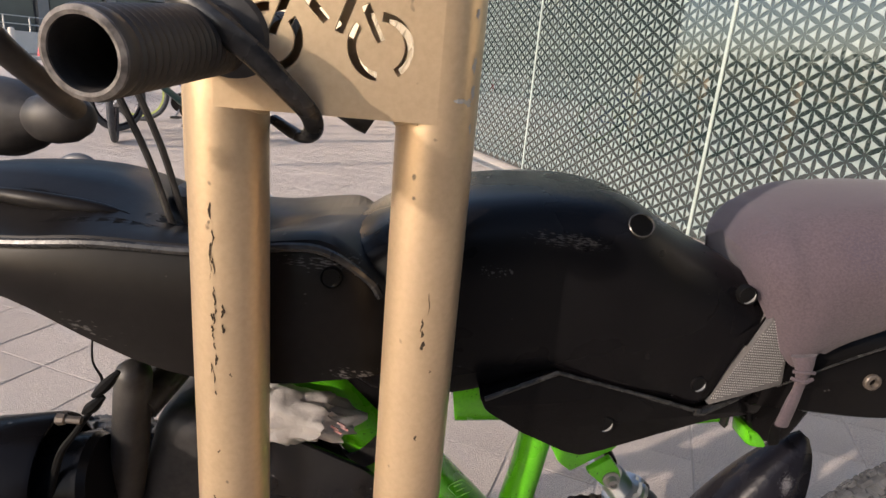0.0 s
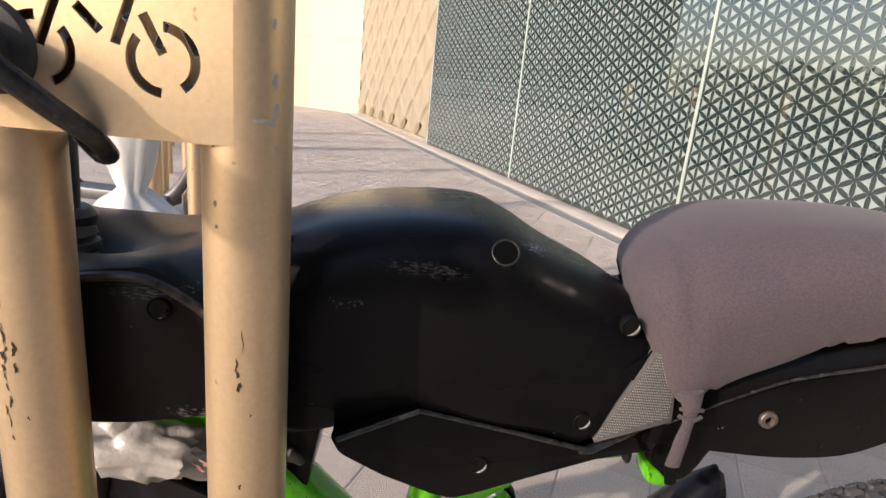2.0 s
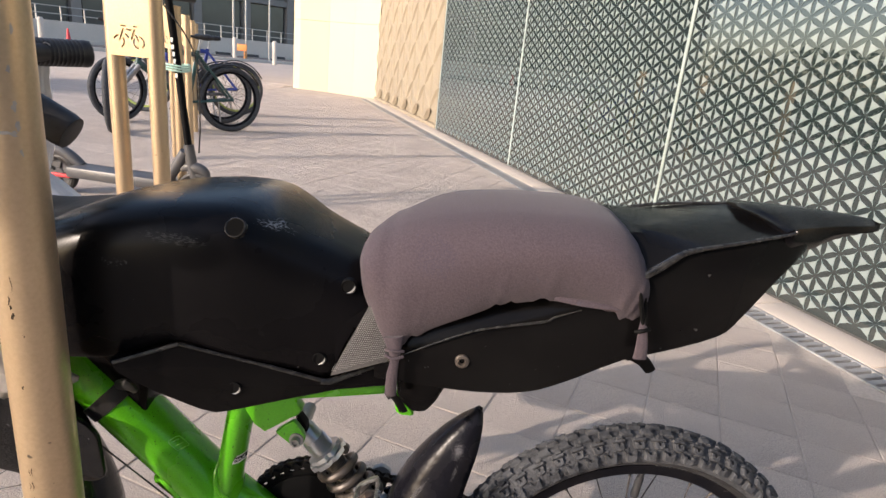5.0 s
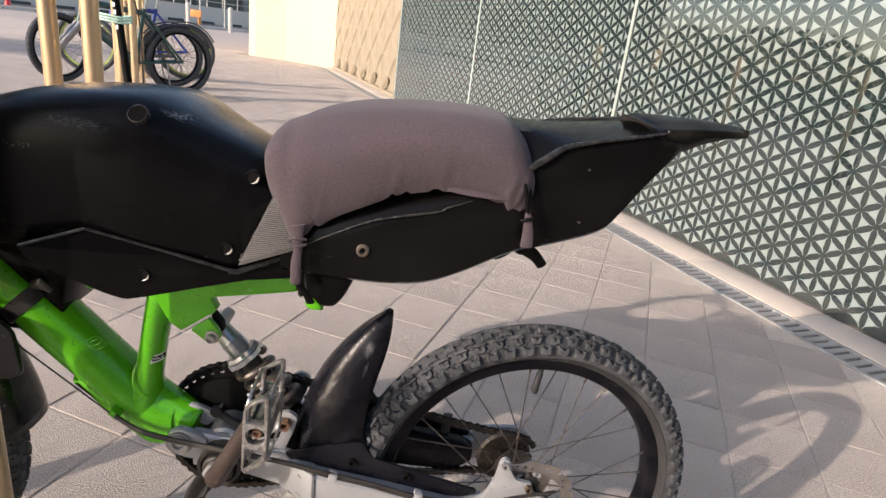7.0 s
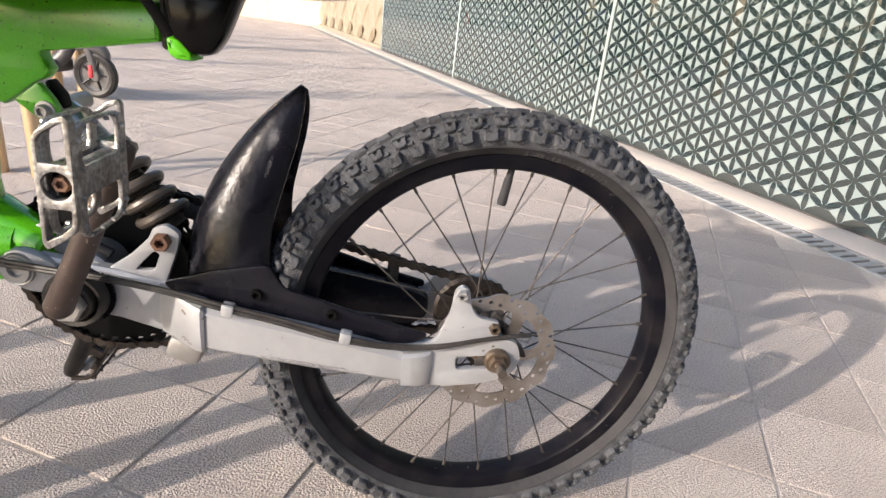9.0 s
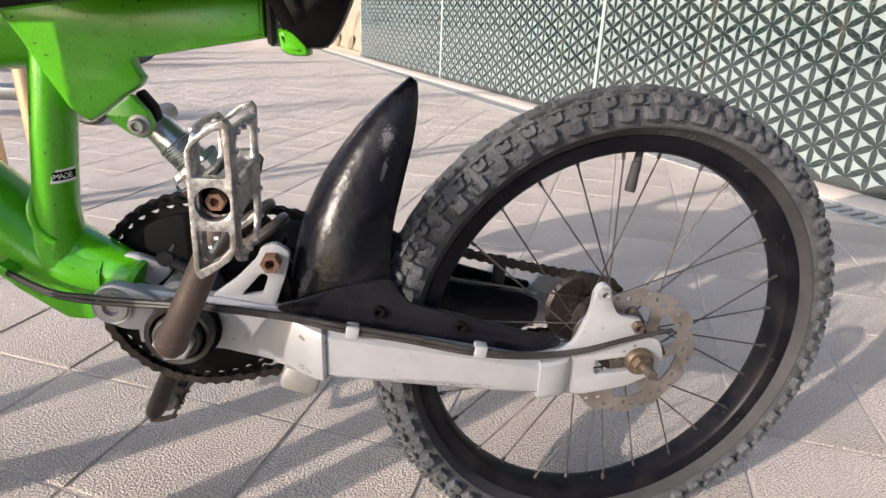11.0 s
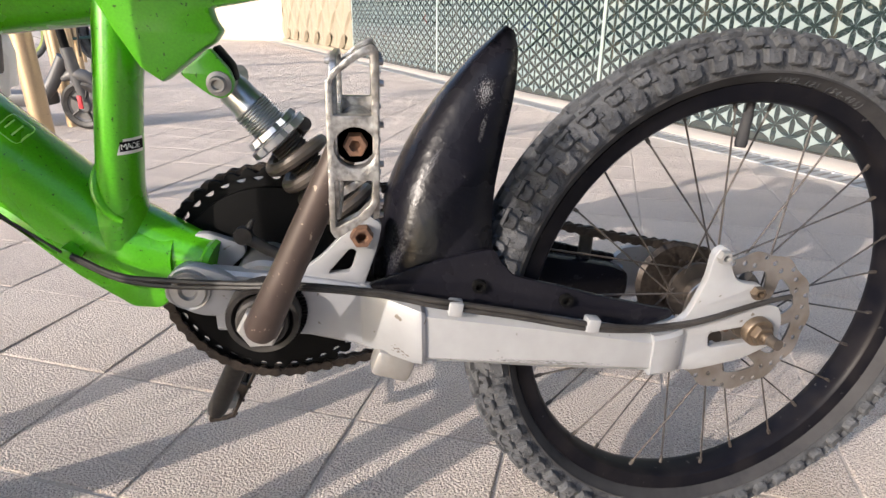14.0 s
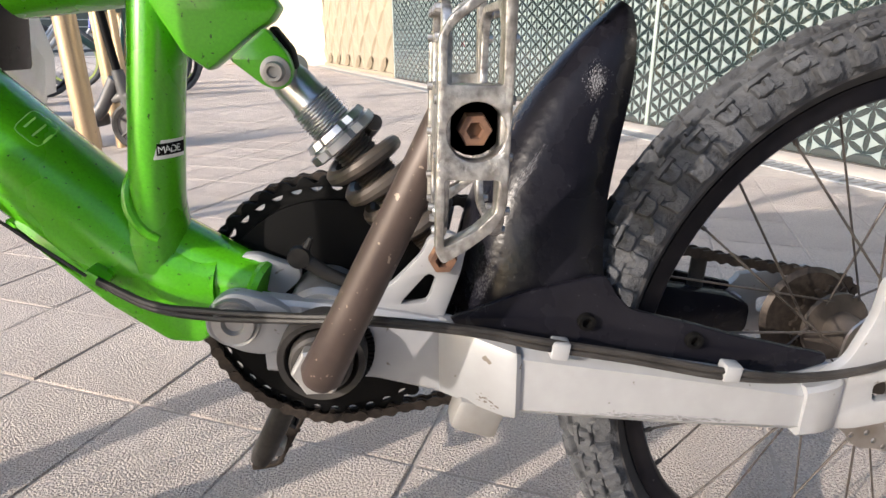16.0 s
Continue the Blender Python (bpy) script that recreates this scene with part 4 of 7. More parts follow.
def chain(path, name):
    """Roller chain along points: alternating link plates with rollers."""
    pts = curve(path, 24)
    seg = np.linalg.norm(np.diff(pts, axis=0), axis=1)
    run = np.concatenate([[0], np.cumsum(seg)])
    count = int(run[-1] / 0.0127)
    bm = bmesh.new()
    q = [Vector([np.interp(i * 0.0127, run, pts[:, k]) for k in range(3)]) for i in range(count + 1)]
    for i in range(count):
        a, b = q[i], q[i + 1]
        d = (b - a).normalized()
        ang = math.atan2(d.z, d.x)
        for sy in (-1, 1):
            off = 0.0042 if i % 2 else 0.003
            bar = rounded([(-0.0108, -0.0048), (-0.003, -0.0048), (0.0, -0.0022), (0.003, -0.0048), (0.0108, -0.0048), (0.0108, 0.0048), (0.003, 0.0048), (0.0, 0.0022), (-0.003, 0.0048), (-0.0108, 0.0048)], 0.003, 2)
            c = (a + b) / 2
            vs = []
            for s in (-0.0006, 0.0006):
                vs.append([bm.verts.new((c.x + u * math.cos(ang) - v * math.sin(ang), c.y + sy * off + s, c.z + u * math.sin(ang) + v * math.cos(ang))) for u, v in bar])
            bm.faces.new(vs[0])
            bm.faces.new(vs[1])
            m = len(bar)
            for k in range(m):
                bm.faces.new((vs[0][k], vs[0][(k + 1) % m], vs[1][(k + 1) % m], vs[1][k]))
        lathe_at = [(a.x + 0.0038 * math.cos(t), a.z + 0.0038 * math.sin(t)) for t in np.linspace(0, 2 * math.pi, 6, endpoint=False)]
        v0 = [bm.verts.new((x, a.y - 0.0045, z)) for x, z in lathe_at]
        v1 = [bm.verts.new((x, a.y + 0.0045, z)) for x, z in lathe_at]
        bm.faces.new(v0)
        bm.faces.new(v1)
        for k in range(6):
            bm.faces.new((v0[k], v0[(k + 1) % 6], v1[(k + 1) % 6], v1[k]))
    return part(name, bm, M_CHAIN, bike, "oily brown roller chain", smooth=False)


arc = [(BBX + (CR - 0.003) * math.cos(a), 0.017 if a < radians(150) else 0.004, BBZ + (CR - 0.003) * math.sin(a)) for a in np.linspace(radians(80), radians(280), 14)]
chain([(0.024, 0.043, AX + 0.018), (0.006, 0.043, AX + 0.030), (-0.10, 0.036, 0.313), (-0.28, 0.022, 0.362)] + arc + [(-0.36, 0.014, 0.199), (-0.25, 0.024, 0.209), (-0.10, 0.036, 0.222), (0.0, 0.043, AX - 0.030), (0.024, 0.043, AX - 0.018)], "chain")
bm = bmesh.new()
sweep(bm, [(-0.120, 0.050, 0.270), (-0.118, 0.050, 0.318)], 0.0075, 14, flat=0.6)
part("tensioner_arm", bm, M_RUBBER, bike, "dark chain tensioner arm")
part("chain_guard", plate(rounded([(-0.26, 0.312), (-0.205, 0.300), (-0.09, 0.277), (-0.072, 0.268), (-0.072, 0.243), (-0.10, 0.222), (-0.21, 0.226), (-0.26, 0.240)], 0.006, 3), [], 0.02, 0.003, at_y(0.046)), M_GUARD, bike, "black plastic chain guard")
bm = bmesh.new()
lathe(bm, [(0.003, -0.004), (0.0075, -0.004), (0.0082, 0.0), (0.0075, 0.004), (0.0, 0.004)], (-0.450, -0.036, 0.353), n=20)
sweep(bm, [(-0.447, -0.034, 0.350), (-0.432, -0.034, 0.339), (-0.414, -0.034, 0.328)], [0.0055, 0.005, 0.0065], 12)
sweep(bm, [(-0.447, -0.034, 0.356), (-0.441, -0.034, 0.366)], [0.004, 0.0015], 8)
part("cable_stay", bm, M_RUBBER, bike, "dark grey cable stay on the housing")

# Cranks and pedals.
PX, PZ = -0.3495, 0.4640
DX, DZ = PX - BBX, PZ - BBZ


def crank(sgn, y0, y1, mat, label):
    bm = bmesh.new()
    p0 = Vector((BBX + sgn * DX * 0.07, y0, BBZ + sgn * DZ * 0.07))
    p1 = Vector((BBX + sgn * DX, y1, BBZ + sgn * DZ))
    d = p1 - p0
    sweep(bm, [p0 - d * 0.055, p0 - d * 0.045, p0 - d * 0.01, p0 + d * 0.25, p0 + d * 0.7, p1, p1 + d * 0.05, p1 + d * 0.075], [0.005, 0.0100, 0.0132, 0.0118, 0.0108, 0.0108, 0.009, 0.002], 18)
    arm = part("crank_arm", bm, mat, bike, label)
    return arm


crank_near = crank(1, -0.112, -0.128, M_CRANK, "worn brown painted crank arm")
crank_far = crank(-1, 0.030, 0.045, M_RUBBER, "black crank arm")


def pedal(y_in, y_out, px, pz, tilt, mat, label):
    """Cage pedal with its tread faces upright; tilt turns it about its spindle."""
    sgn = 1 if y_out > y_in else -1
    turn = Matrix.Translation((px, 0, pz)) @ Matrix.Rotation(tilt, 4, 'Y')
    ped = None
    end = rounded([(-0.0135, -0.0430), (-0.0135, 0.0300), (-0.0105, 0.0360), (0.0010, 0.0455), (0.0088, 0.0490), (0.0118, 0.0450), (0.0118, -0.0260), (0.0082, -0.0345), (-0.0015, -0.0420), (-0.0105, -0.0478)], 0.0016, 3)
    up = rounded([(-0.0103, 0.0155), (-0.0103, 0.0305), (-0.0085, 0.0338), (0.0018, 0.0415), (0.0075, 0.0440), (0.0082, 0.0155)], 0.0012, 3)
    dn = rounded([(-0.0103, -0.0165), (0.0085, -0.0165), (0.0076, -0.0280), (0.0008, -0.0350), (-0.0103, -0.0412)], 0.0012, 3)
    hub = ring_pts(0, 0, 0.0102, 24)
    bm = plate(end, [up, dn, hub], 0.009, 0.0007, turn @ at_y(y_out))
    ped = part("pedal", bm, mat, bike, label)
    bm = plate(end, [up, dn], 0.006, 0.001, turn @ at_y(y_in))
    part("inner_end_plate", bm, mat, ped)
    w = abs(y_out - y_in)
    ym = (y_out + y_in) / 2
    side = rounded([(-w / 2, -0.034), (-w / 2, 0.036), (-w / 2 + 0.012, 0.043), (w / 2 - 0.012, 0.043), (w / 2, 0.036), (w / 2, -0.034), (w / 2 - 0.012, -0.043), (-w / 2 + 0.012, -0.043)], 0.006, 3)
    wins = [rounded([(-w / 2 + 0.010, 0.011), (w / 2 - 0.010, 0.011), (w / 2 - 0.010, 0.033), (w / 2 - 0.016, 0.040), (-w / 2 + 0.016, 0.040), (-w / 2 + 0.010, 0.033)], 0.006, 3),
            rounded([(-w / 2 + 0.010, -0.011), (w / 2 - 0.010, -0.011), (w / 2 - 0.010, -0.033), (w / 2 - 0.016, -0.040), (-w / 2 + 0.016, -0.040), (-w / 2 + 0.010, -0.033)], 0.006, 3)]
    for sx in (-1, 1):
        m = turn @ Matrix.Translation((sx * 0.0103, ym, 0)) @ Matrix.Rotation(math.pi / 2, 4, 'Z')
        face = part("tread_face", plate(side, wins, 0.0035, 0.0008, m), mat, ped)
        bm = bmesh.new()
        for u in np.linspace(-w / 2 + 0.012, w / 2 - 0.012, 4):
            for v in (-0.0395, 0.0395):
                p = turn @ Vector((sx * 0.0122, ym + u, v))
                lathe(bm, [(0.0, 0.002), (0.0016, 0.002), (0.002, -0.001)], p, axis=turn.to_3x3() @ Vector((sx, 0, 0)), n=8)
        for u in (-w / 2 + 0.005, w / 2 - 0.005):
            for v in np.linspace(-0.03, 0.03, 4):
                p = turn @ Vector((sx * 0.0122, ym + u, v))
                lathe(bm, [(0.0, 0.002), (0.0016, 0.002), (0.002, -0.001)], p, axis=turn.to_3x3() @ Vector((sx, 0, 0)), n=8)
        part("grip_studs", bm, mat, ped)
    bm = bmesh.new()
    lathe(bm, [(0.0070, -w / 2 + 0.012), (0.0104, -w / 2 + 0.012), (0.0098, 0.0), (0.0104, w / 2 - 0.004), (0.0070, w / 2 - 0.004)], (px, ym, pz), n=24)
    part("spindle_barrel", bm, mat, ped)
    bm = bmesh.new()
    lathe(bm, [(0.0, -0.001), (0.0026, -0.001), (0.0032, -0.004), (0.0056, -0.004), (0.0062, -0.002), (0.0062, 0.006), (0.0, 0.006)], (px, y_out + 0.004, pz), n=6)
    part("spindle_nut", bm, M_RUST, ped, "rusty hex spindle nut", angle=20)
    bm = bmesh.new()
    lathe(bm, [(0.0, 0.0), (0.0101, 0.0)], (px, y_out - sgn * 0.008, pz), n=20)
    part("spindle_recess", bm, M_INK, ped, "dark bearing recess")
    bm = bmesh.new()
    sweep(bm, [(px, y_in, pz), (px, y_in - sgn * 0.022, pz)], 0.006, 12)
    part("spindle", bm, M_GREYSTEEL, ped)
    return ped


pedal(-0.146, -0.219, PX, PZ, 0.03, M_ALLOY, "worn alloy cage pedal standing upright")
pedal(0.072, 0.150, BBX - DX + 0.012, BBZ - DZ - 0.002, 0.50, M_CHAIN, "black cage pedal hanging low")

# Rear shock with coil spring.
S0, S1 = Vector((-0.4535, -0.014, 0.4745)), Vector((-0.355, -0.012, 0.3565))
sd = (S1 - S0)
bm = bmesh.new()
pts = [S0 + sd * t for t in (-0.02, 0.04, 0.05, 0.15, 0.16, 0.36)]
sweep(bm, pts, [0.0115, 0.0125, 0.0135, 0.0138, 0.0145, 0.0145], 24)
shock = part("shock_absorber", bm, M_STEEL, bike, "zinc shock absorber body")
bm = bmesh.new()
ts = np.linspace(0.165, 0.325, 24)
sweep(bm, [S0 + sd * t for t in ts], [0.0146 if k % 2 else 0.0160 for k in range(24)], 24)
part("thread", bm, M_STEEL, shock, "fine thread on the shock body")
bm = bmesh.new()
cu = sd.normalized().cross(Vector((0, 1, 0))).normalized()
cv = sd.normalized().cross(cu)
rings = []
for t, r in ((0.300, 0.0190), (0.305, 0.0230), (0.335, 0.0245), (0.342, 0.0225), (0.346, 0.0225), (0.352, 0.0268), (0.388, 0.0272), (0.396, 0.0240)):
    rings.append([S0 + sd * t + (cu * math.cos(a) + cv * math.sin(a)) * r * (0.87 if k % 5 == 0 else 1.0) for k, a in enumerate(np.linspace(0, 2 * math.pi, 30, endpoint=False))])
add_rings(bm, rings)
part("spring_collar", bm, M_STEEL, shock, "notched zinc spring collar", angle=20)
bm = bmesh.new()
ux = sd.normalized().cross(Vector((0, 1, 0))).normalized()
coil = []
for k in range(71):
    a = 2 * math.pi * k / 16
    coil.append(S0 + sd * (0.412 + 0.535 * k / 70) + (ux * math.cos(a) + Vector((0, 1, 0)) * math.sin(a)) * 0.0232)
sweep(bm, coil, 0.0056, 10)
part("coil_spring", bm, M_COIL, shock, "brown-grey coil spring")
bm = bmesh.new()
ts = np.linspace(0.41, 1.0, 72)
sweep(bm, [S0 + sd * t for t in ts], [0.0132 if k % 2 else 0.0145 for k in range(72)], 16)
part("damper_rod", bm, M_COIL, shock, "dark threaded damper rod")
bm = bmesh.new()
lathe(bm, [(0.0030, -0.047), (0.0036, -0.050), (0.0054, -0.050), (0.0060, -0.047), (0.0060, -0.043), (0.0090, -0.0425), (0.0090, -0.036), (0.0085, -0.035), (0.0085, 0.03), (0.0, 0.03)], (-0.4505, -0.008, 0.4765), n=20)
part("upper_eye_bolt", bm, M_GREYSTEEL, shock, "dark grey socket bolt through the shock eye")

# Green frame: head tube, broad down tube, seat tube, beam with gusset.
bm = bmesh.new()
sweep(bm, [(-0.875, 0, 0.660), (-0.80, 0, 0.588), (-0.70, 0, 0.4835), (-0.60, 0, 0.3800), (-0.560, -0.004, 0.3440), (-0.530, -0.008, 0.3300), (-0.505, -0.012, 0.3280)],
      [0.030, 0.0335, 0.0355, 0.0355, 0.0355, 0.033, 0.027], 28, steps=3, flat=1.12)
frame_main = part("frame", bm, M_GREEN, bike, "bright green steel frame tube speckled with dirt")
bm = bmesh.new()
sweep(bm, [(-0.580, 0.0, 0.364), (-0.545, -0.006, 0.3450), (-0.510, -0.012, 0.3310), (-0.483, -0.020, 0.3248), (-0.4805, -0.021, 0.3240), (-0.477, -0.022, 0.3230)], [0.028, 0.0310, 0.0265, 0.0215, 0.0232, 0.0218], 28)
part("pivot_lug", bm, M_GREEN, frame_main)
bm = bmesh.new()
sweep(bm, [(-0.5515, -0.012, 0.350), (-0.5465, -0.016, 0.385), (-0.5425, -0.018, 0.410), (-0.5335, -0.018, 0.465), (-0.527, -0.013, 0.510), (-0.522, -0.008, 0.550)], [0.0230, 0.0178, 0.0170, 0.0168, 0.0175, 0.018], 24, steps=3, flat=1.40, up=(1, 0, 0))
seat_tube = part("seat_tube", bm, M_GREEN, frame_main)
part("lower_gusset", plate(rounded([(-0.645, 0.383), (-0.600, 0.333), (-0.586, 0.3185), (-0.549, 0.2885), (-0.527, 0.2860), (-0.506, 0.302), (-0.520, 0.345), (-0.545, 0.362), (-0.600, 0.390)], 0.004, 3), [], 0.058, 0.006, at_y(-0.004)), M_GREEN, frame_main, "flat green gusset under the tube")
bm = bmesh.new()
sweep(bm, [(-0.5560, -0.026, 0.414), (-0.5580, -0.033, 0.402), (-0.5560, -0.038, 0.388), (-0.5480, -0.0405, 0.376), (-0.5400, -0.040, 0.370)], [0.0022, 0.0036, 0.0040, 0.0036, 0.0024], 10, steps=3)
part("weld_bead", bm, M_GREEN, frame_main, "raised green weld")
gus = rounded([(-0.560, 0.580), (-0.536, 0.545), (-0.520, 0.512), (-0.5065, 0.4870), (-0.4925, 0.4765), (-0.4825, 0.4835), (-0.4600, 0.500), (-0.4515, 0.5050), (-0.4460, 0.5125), (-0.4505, 0.5195),
               (-0.4525, 0.5280), (-0.392, 0.5385), (-0.346, 0.5470), (-0.346, 0.580)], 0.002, 3)
part("frame_gusset", plate(gus, [], 0.020, 0.004, at_y(-0.032)), M_GREEN, frame_main, "green gusset under the top beam")
tab_out = rounded([(-0.4780, 0.4838), (-0.4548, 0.5018), (-0.4495, 0.4950), (-0.4425, 0.4860), (-0.4400, 0.4770), (-0.4430, 0.4690), (-0.4500, 0.4650), (-0.4585, 0.4680)], 0.003, 3)
part("shock_tab", plate(tab_out, [], 0.009, 0.0015, at_y(-0.0440)), M_GREEN, frame_main, "green tab that holds the shock bolt")
part("shock_strap", plate(rounded([(-0.4560, 0.500), (-0.4525, 0.503), (-0.4420, 0.4890), (-0.4405, 0.4780), (-0.4450, 0.4740), (-0.4520, 0.4860)], 0.002, 3), [], 0.016, 0.002, at_y(-0.028)), M_INK, frame_main, "dark rubber spacer by the shock eye")
bm = bmesh.new()
sweep(bm, [(-0.62, 0, 0.538), (-0.54, 0, 0.5500), (-0.4525, 0, 0.5650), (-0.346, 0, 0.5840)], [0.030, 0.034, 0.0355, 0.0355], 28, flat=1.0)
part("top_beam", bm, M_GREEN, frame_main)
bm = bmesh.new()
lathe(bm, [(0.020, -0.055), (0.0225, -0.05), (0.0225, 0.05), (0.021, 0.052), (0.0, 0.052)], (-0.884, 0, 0.672), axis=(0.08, 0, 1), n=28)
part("head_tube", bm, M_GREEN, frame_main)
bm = bmesh.new()
lathe(bm, [(0.0, 0.0), (0.025, 0.0), (0.026, 0.004), (0.026, 0.012), (0.020, 0.018), (0.0, 0.018)], (-0.880, 0, 0.724), axis=(0.08, 0, 1), n=28)
part("headset_cup", bm, M_RUBBER, frame_main, "black headset cup")
# Sticker on the seat tube and faded square badge on the down tube.
def on_tube(a, z, lift):
    """A point on the oval seat tube at angle a from its front."""
    return Vector((-0.5385 + (z - 0.431) * 0.13 + (0.0165 + lift) * math.sin(a), -0.018 - (0.0222 + lift) * math.cos(a), z))


def tube_patch(name, a0, a1, z0, z1, lift, mat, parent, label=""):
    bm = bmesh.new()
    add_rings(bm, [[on_tube(a, z, lift) for a in np.linspace(a0, a1, 10)] for z in (z0, z1)], closed=False, caps=False)
    return part(name, bm, mat, parent, label)


sticker = tube_patch("sticker", 0.16, 1.42, 0.4230, 0.4350, 0.0012, M_LABEL, frame_main, "white sticker with black label")
tube_patch("black_band", 0.40, 1.40, 0.4255, 0.4330, 0.0016, M_INK, sticker)
bm = bmesh.new()
for k, ch_ in enumerate("MADE"):
    fc = bpy.data.curves.new("letter", 'FONT')
    fc.body, fc.size, fc.extrude, fc.align_x = ch_, 0.0064, 0.0001, 'CENTER'
    tmp = bpy.data.objects.new("letter", fc)
    me = bpy.data.meshes.new_from_object(tmp)
    bpy.data.objects.remove(tmp)
    a = (0.56, 0.76, 0.95, 1.13)[k]
    me.transform(Matrix.Translation(on_tube(a, 0.4270, 0.0021)) @ Matrix.Rotation(math.atan2(0.0165 * math.sin(a), 0.0222 * math.cos(a)) * 1.05, 4, 'Z') @ Matrix.Rotation(math.pi / 2, 4, 'X'))
    bm.from_mesh(me)
    bpy.data.meshes.remove(me)
part("lettering", bm, M_LABEL, sticker, smooth=False)
loop_b = rounded([(-0.6195, 0.4440), (-0.6035, 0.4560), (-0.5890, 0.4430), (-0.6065, 0.4310)], 0.004, 3)
badge = part("badge_outline", plate(loop_b, [[(x * 0.955 - 0.6045 * 0.045, z * 0.955 + 0.4435 * 0.045) for x, z in loop_b]], 0.0008, 0, at_y(-0.0348)), M_FADED, frame_main, "faded pale badge outline", smooth=False)
bm = bmesh.new()
for k, w in enumerate((0.010, 0.012, 0.008)):
    box(bm, (-0.6075 + k * 0.0042, -0.0348, 0.4475 - k * 0.0052), (w, 0.0006, 0.0011), 0, Matrix.Rotation(-0.60, 3, 'Y'))
part("badge_lines", bm, M_FADED, badge, smooth=False)
# Cable lug and the double cable along the swing arm.
bm = bmesh.new()
box(bm, (-0.5795, -0.046, 0.3480), (0.015, 0.020, 0.009), 0.002, Matrix.Rotation(0.65, 3, 'Y'))
part("cable_lug", bm, M_GREEN, frame_main)
for k, dz in enumerate((0.0, 0.0046)):
    bm = bmesh.new()
    sweep(bm, [(-0.576, -0.057, 0.3475 + dz * 0.3), (-0.543, -0.062, 0.3300 + dz * 0.6), (-0.505, -0.068, 0.3245 + dz), (-0.450, -0.078, 0.3250 + dz * 0.7), (-0.405, -0.0875, 0.3270 + dz * 0.6), (-0.337, -0.0905, 0.3180 + dz * 0.6),
               (-0.292, -0.0925, 0.3070 + dz), (-0.230, -0.0915, 0.2935 + dz), (-0.171, -0.0930, 0.2800 + dz), (-0.119, -0.0905, 0.2730 + dz * 0.6), (-0.067, -0.0880, 0.2755 + dz * 0.3), (-0.016, -0.083, 0.2860), (0.016, -0.078, 0.2895), (0.034, -0.070, 0.2870)],
          0.0024, 8, steps=5)
    part("cable", bm, M_RUBBER, bike, "black cable housing")
bm = bmesh.new()
sweep(bm, [(-0.700, -0.052, 0.4480), (-0.624, -0.055, 0.3860), (-0.583, -0.056, 0.3515)], 0.0011, 6)
part("inner_wire", bm, M_RUBBER, bike)
for x, z in ((-0.279, 0.3045), (-0.162, 0.2822)):
    bm = bmesh.new()
    box(bm, (x, -0.0905, z), (0.012, 0.012, 0.0125), 0.0018, Matrix.Rotation(0.15, 3, 'Y'))
    part("cable_clip", bm, M_SILVER, arm_near, "white cable clip")

# Rear hugger mudguard.
sec = [((-0.2270, 0.5170), (-0.2200, 0.5120), 0.006), ((-0.2550, 0.4930), (-0.2200, 0.4950), 0.019), ((-0.2830, 0.4620), (-0.2240, 0.4650), 0.030), ((-0.3120, 0.4190), (-0.2335, 0.4270), 0.041),
       ((-0.3310, 0.3750), (-0.2430, 0.3850), 0.054), ((-0.3420, 0.3280), (-0.2440, 0.3420), 0.0640), ((-0.3450, 0.2930), (-0.2320, 0.3080), 0.0690)]
rows = curve([[*o, *i, w] for o, i, w in sec], 5)
bm = bmesh.new()
rings = []
for ox, oz, ix, iz, w in rows:
    r = []
    for a in np.linspace(-1, 1, 19):
        t = abs(a)
        f = 0.78 * (1 - math.sqrt(max(0.0, 1 - t ** 2.4))) + 0.22 * t ** 1.5
        r.append((ox + (ix - ox) * f, w * math.copysign(min(1.0, math.sin(t * math.pi / 2) ** 0.85), a), oz + (iz - oz) * f))
    rings.append(r)
add_rings(bm, rings, closed=False, caps=False)
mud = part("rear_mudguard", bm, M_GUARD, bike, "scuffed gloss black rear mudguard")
mod = mud.modifiers.new("thick", 'SOLIDIFY')
mod.thickness = 0.003
mod.offset = -1
skirt = rounded([(-0.350, 0.318), (-0.330, 0.300), (-0.279, 0.294), (-0.229, 0.286), (-0.178, 0.275), (-0.130, 0.266), (-0.098, 0.265), (-0.077, 0.272), (-0.078, 0.279), (-0.100, 0.284), (-0.149, 0.297), (-0.180, 0.307), (-0.206, 0.314),
                 (-0.226, 0.320), (-0.236, 0.331), (-0.244, 0.346), (-0.30, 0.335)], 0.006, 3)
for y in (-0.0665, 0.0665):
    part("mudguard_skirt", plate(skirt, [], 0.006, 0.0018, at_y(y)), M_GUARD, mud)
for x, z in ((-0.256, 0.313), (-0.179, 0.2955)):
    bolt("mudguard_bolt", x, -0.070, z, 0.0062, M_INK, mud, 0.004, hexed=False)

# Fairing: rounded tank, lower panel, front shroud, tail.
def tank_profile(zt, w, zb):
    """Half profile: flat crown, rounded shoulder, flat side, tucked under."""
    return [(0.0, zt), (-w * 0.40, zt - 0.0004), (-w * 0.66, zt - 0.002), (-w + 0.026, zt - 0.0055), (-w + 0.013, zt - 0.012), (-w + 0.0045, zt - 0.022), (-w, zt - 0.038), (-w - 0.002, zt - 0.06), (-w - 0.002, (zt + zb) / 2 - 0.01),
            (-w - 0.001, zb + 0.010), (-w + 0.004, zb + 0.002), (-w + 0.02, zb), (0.0, zb)]


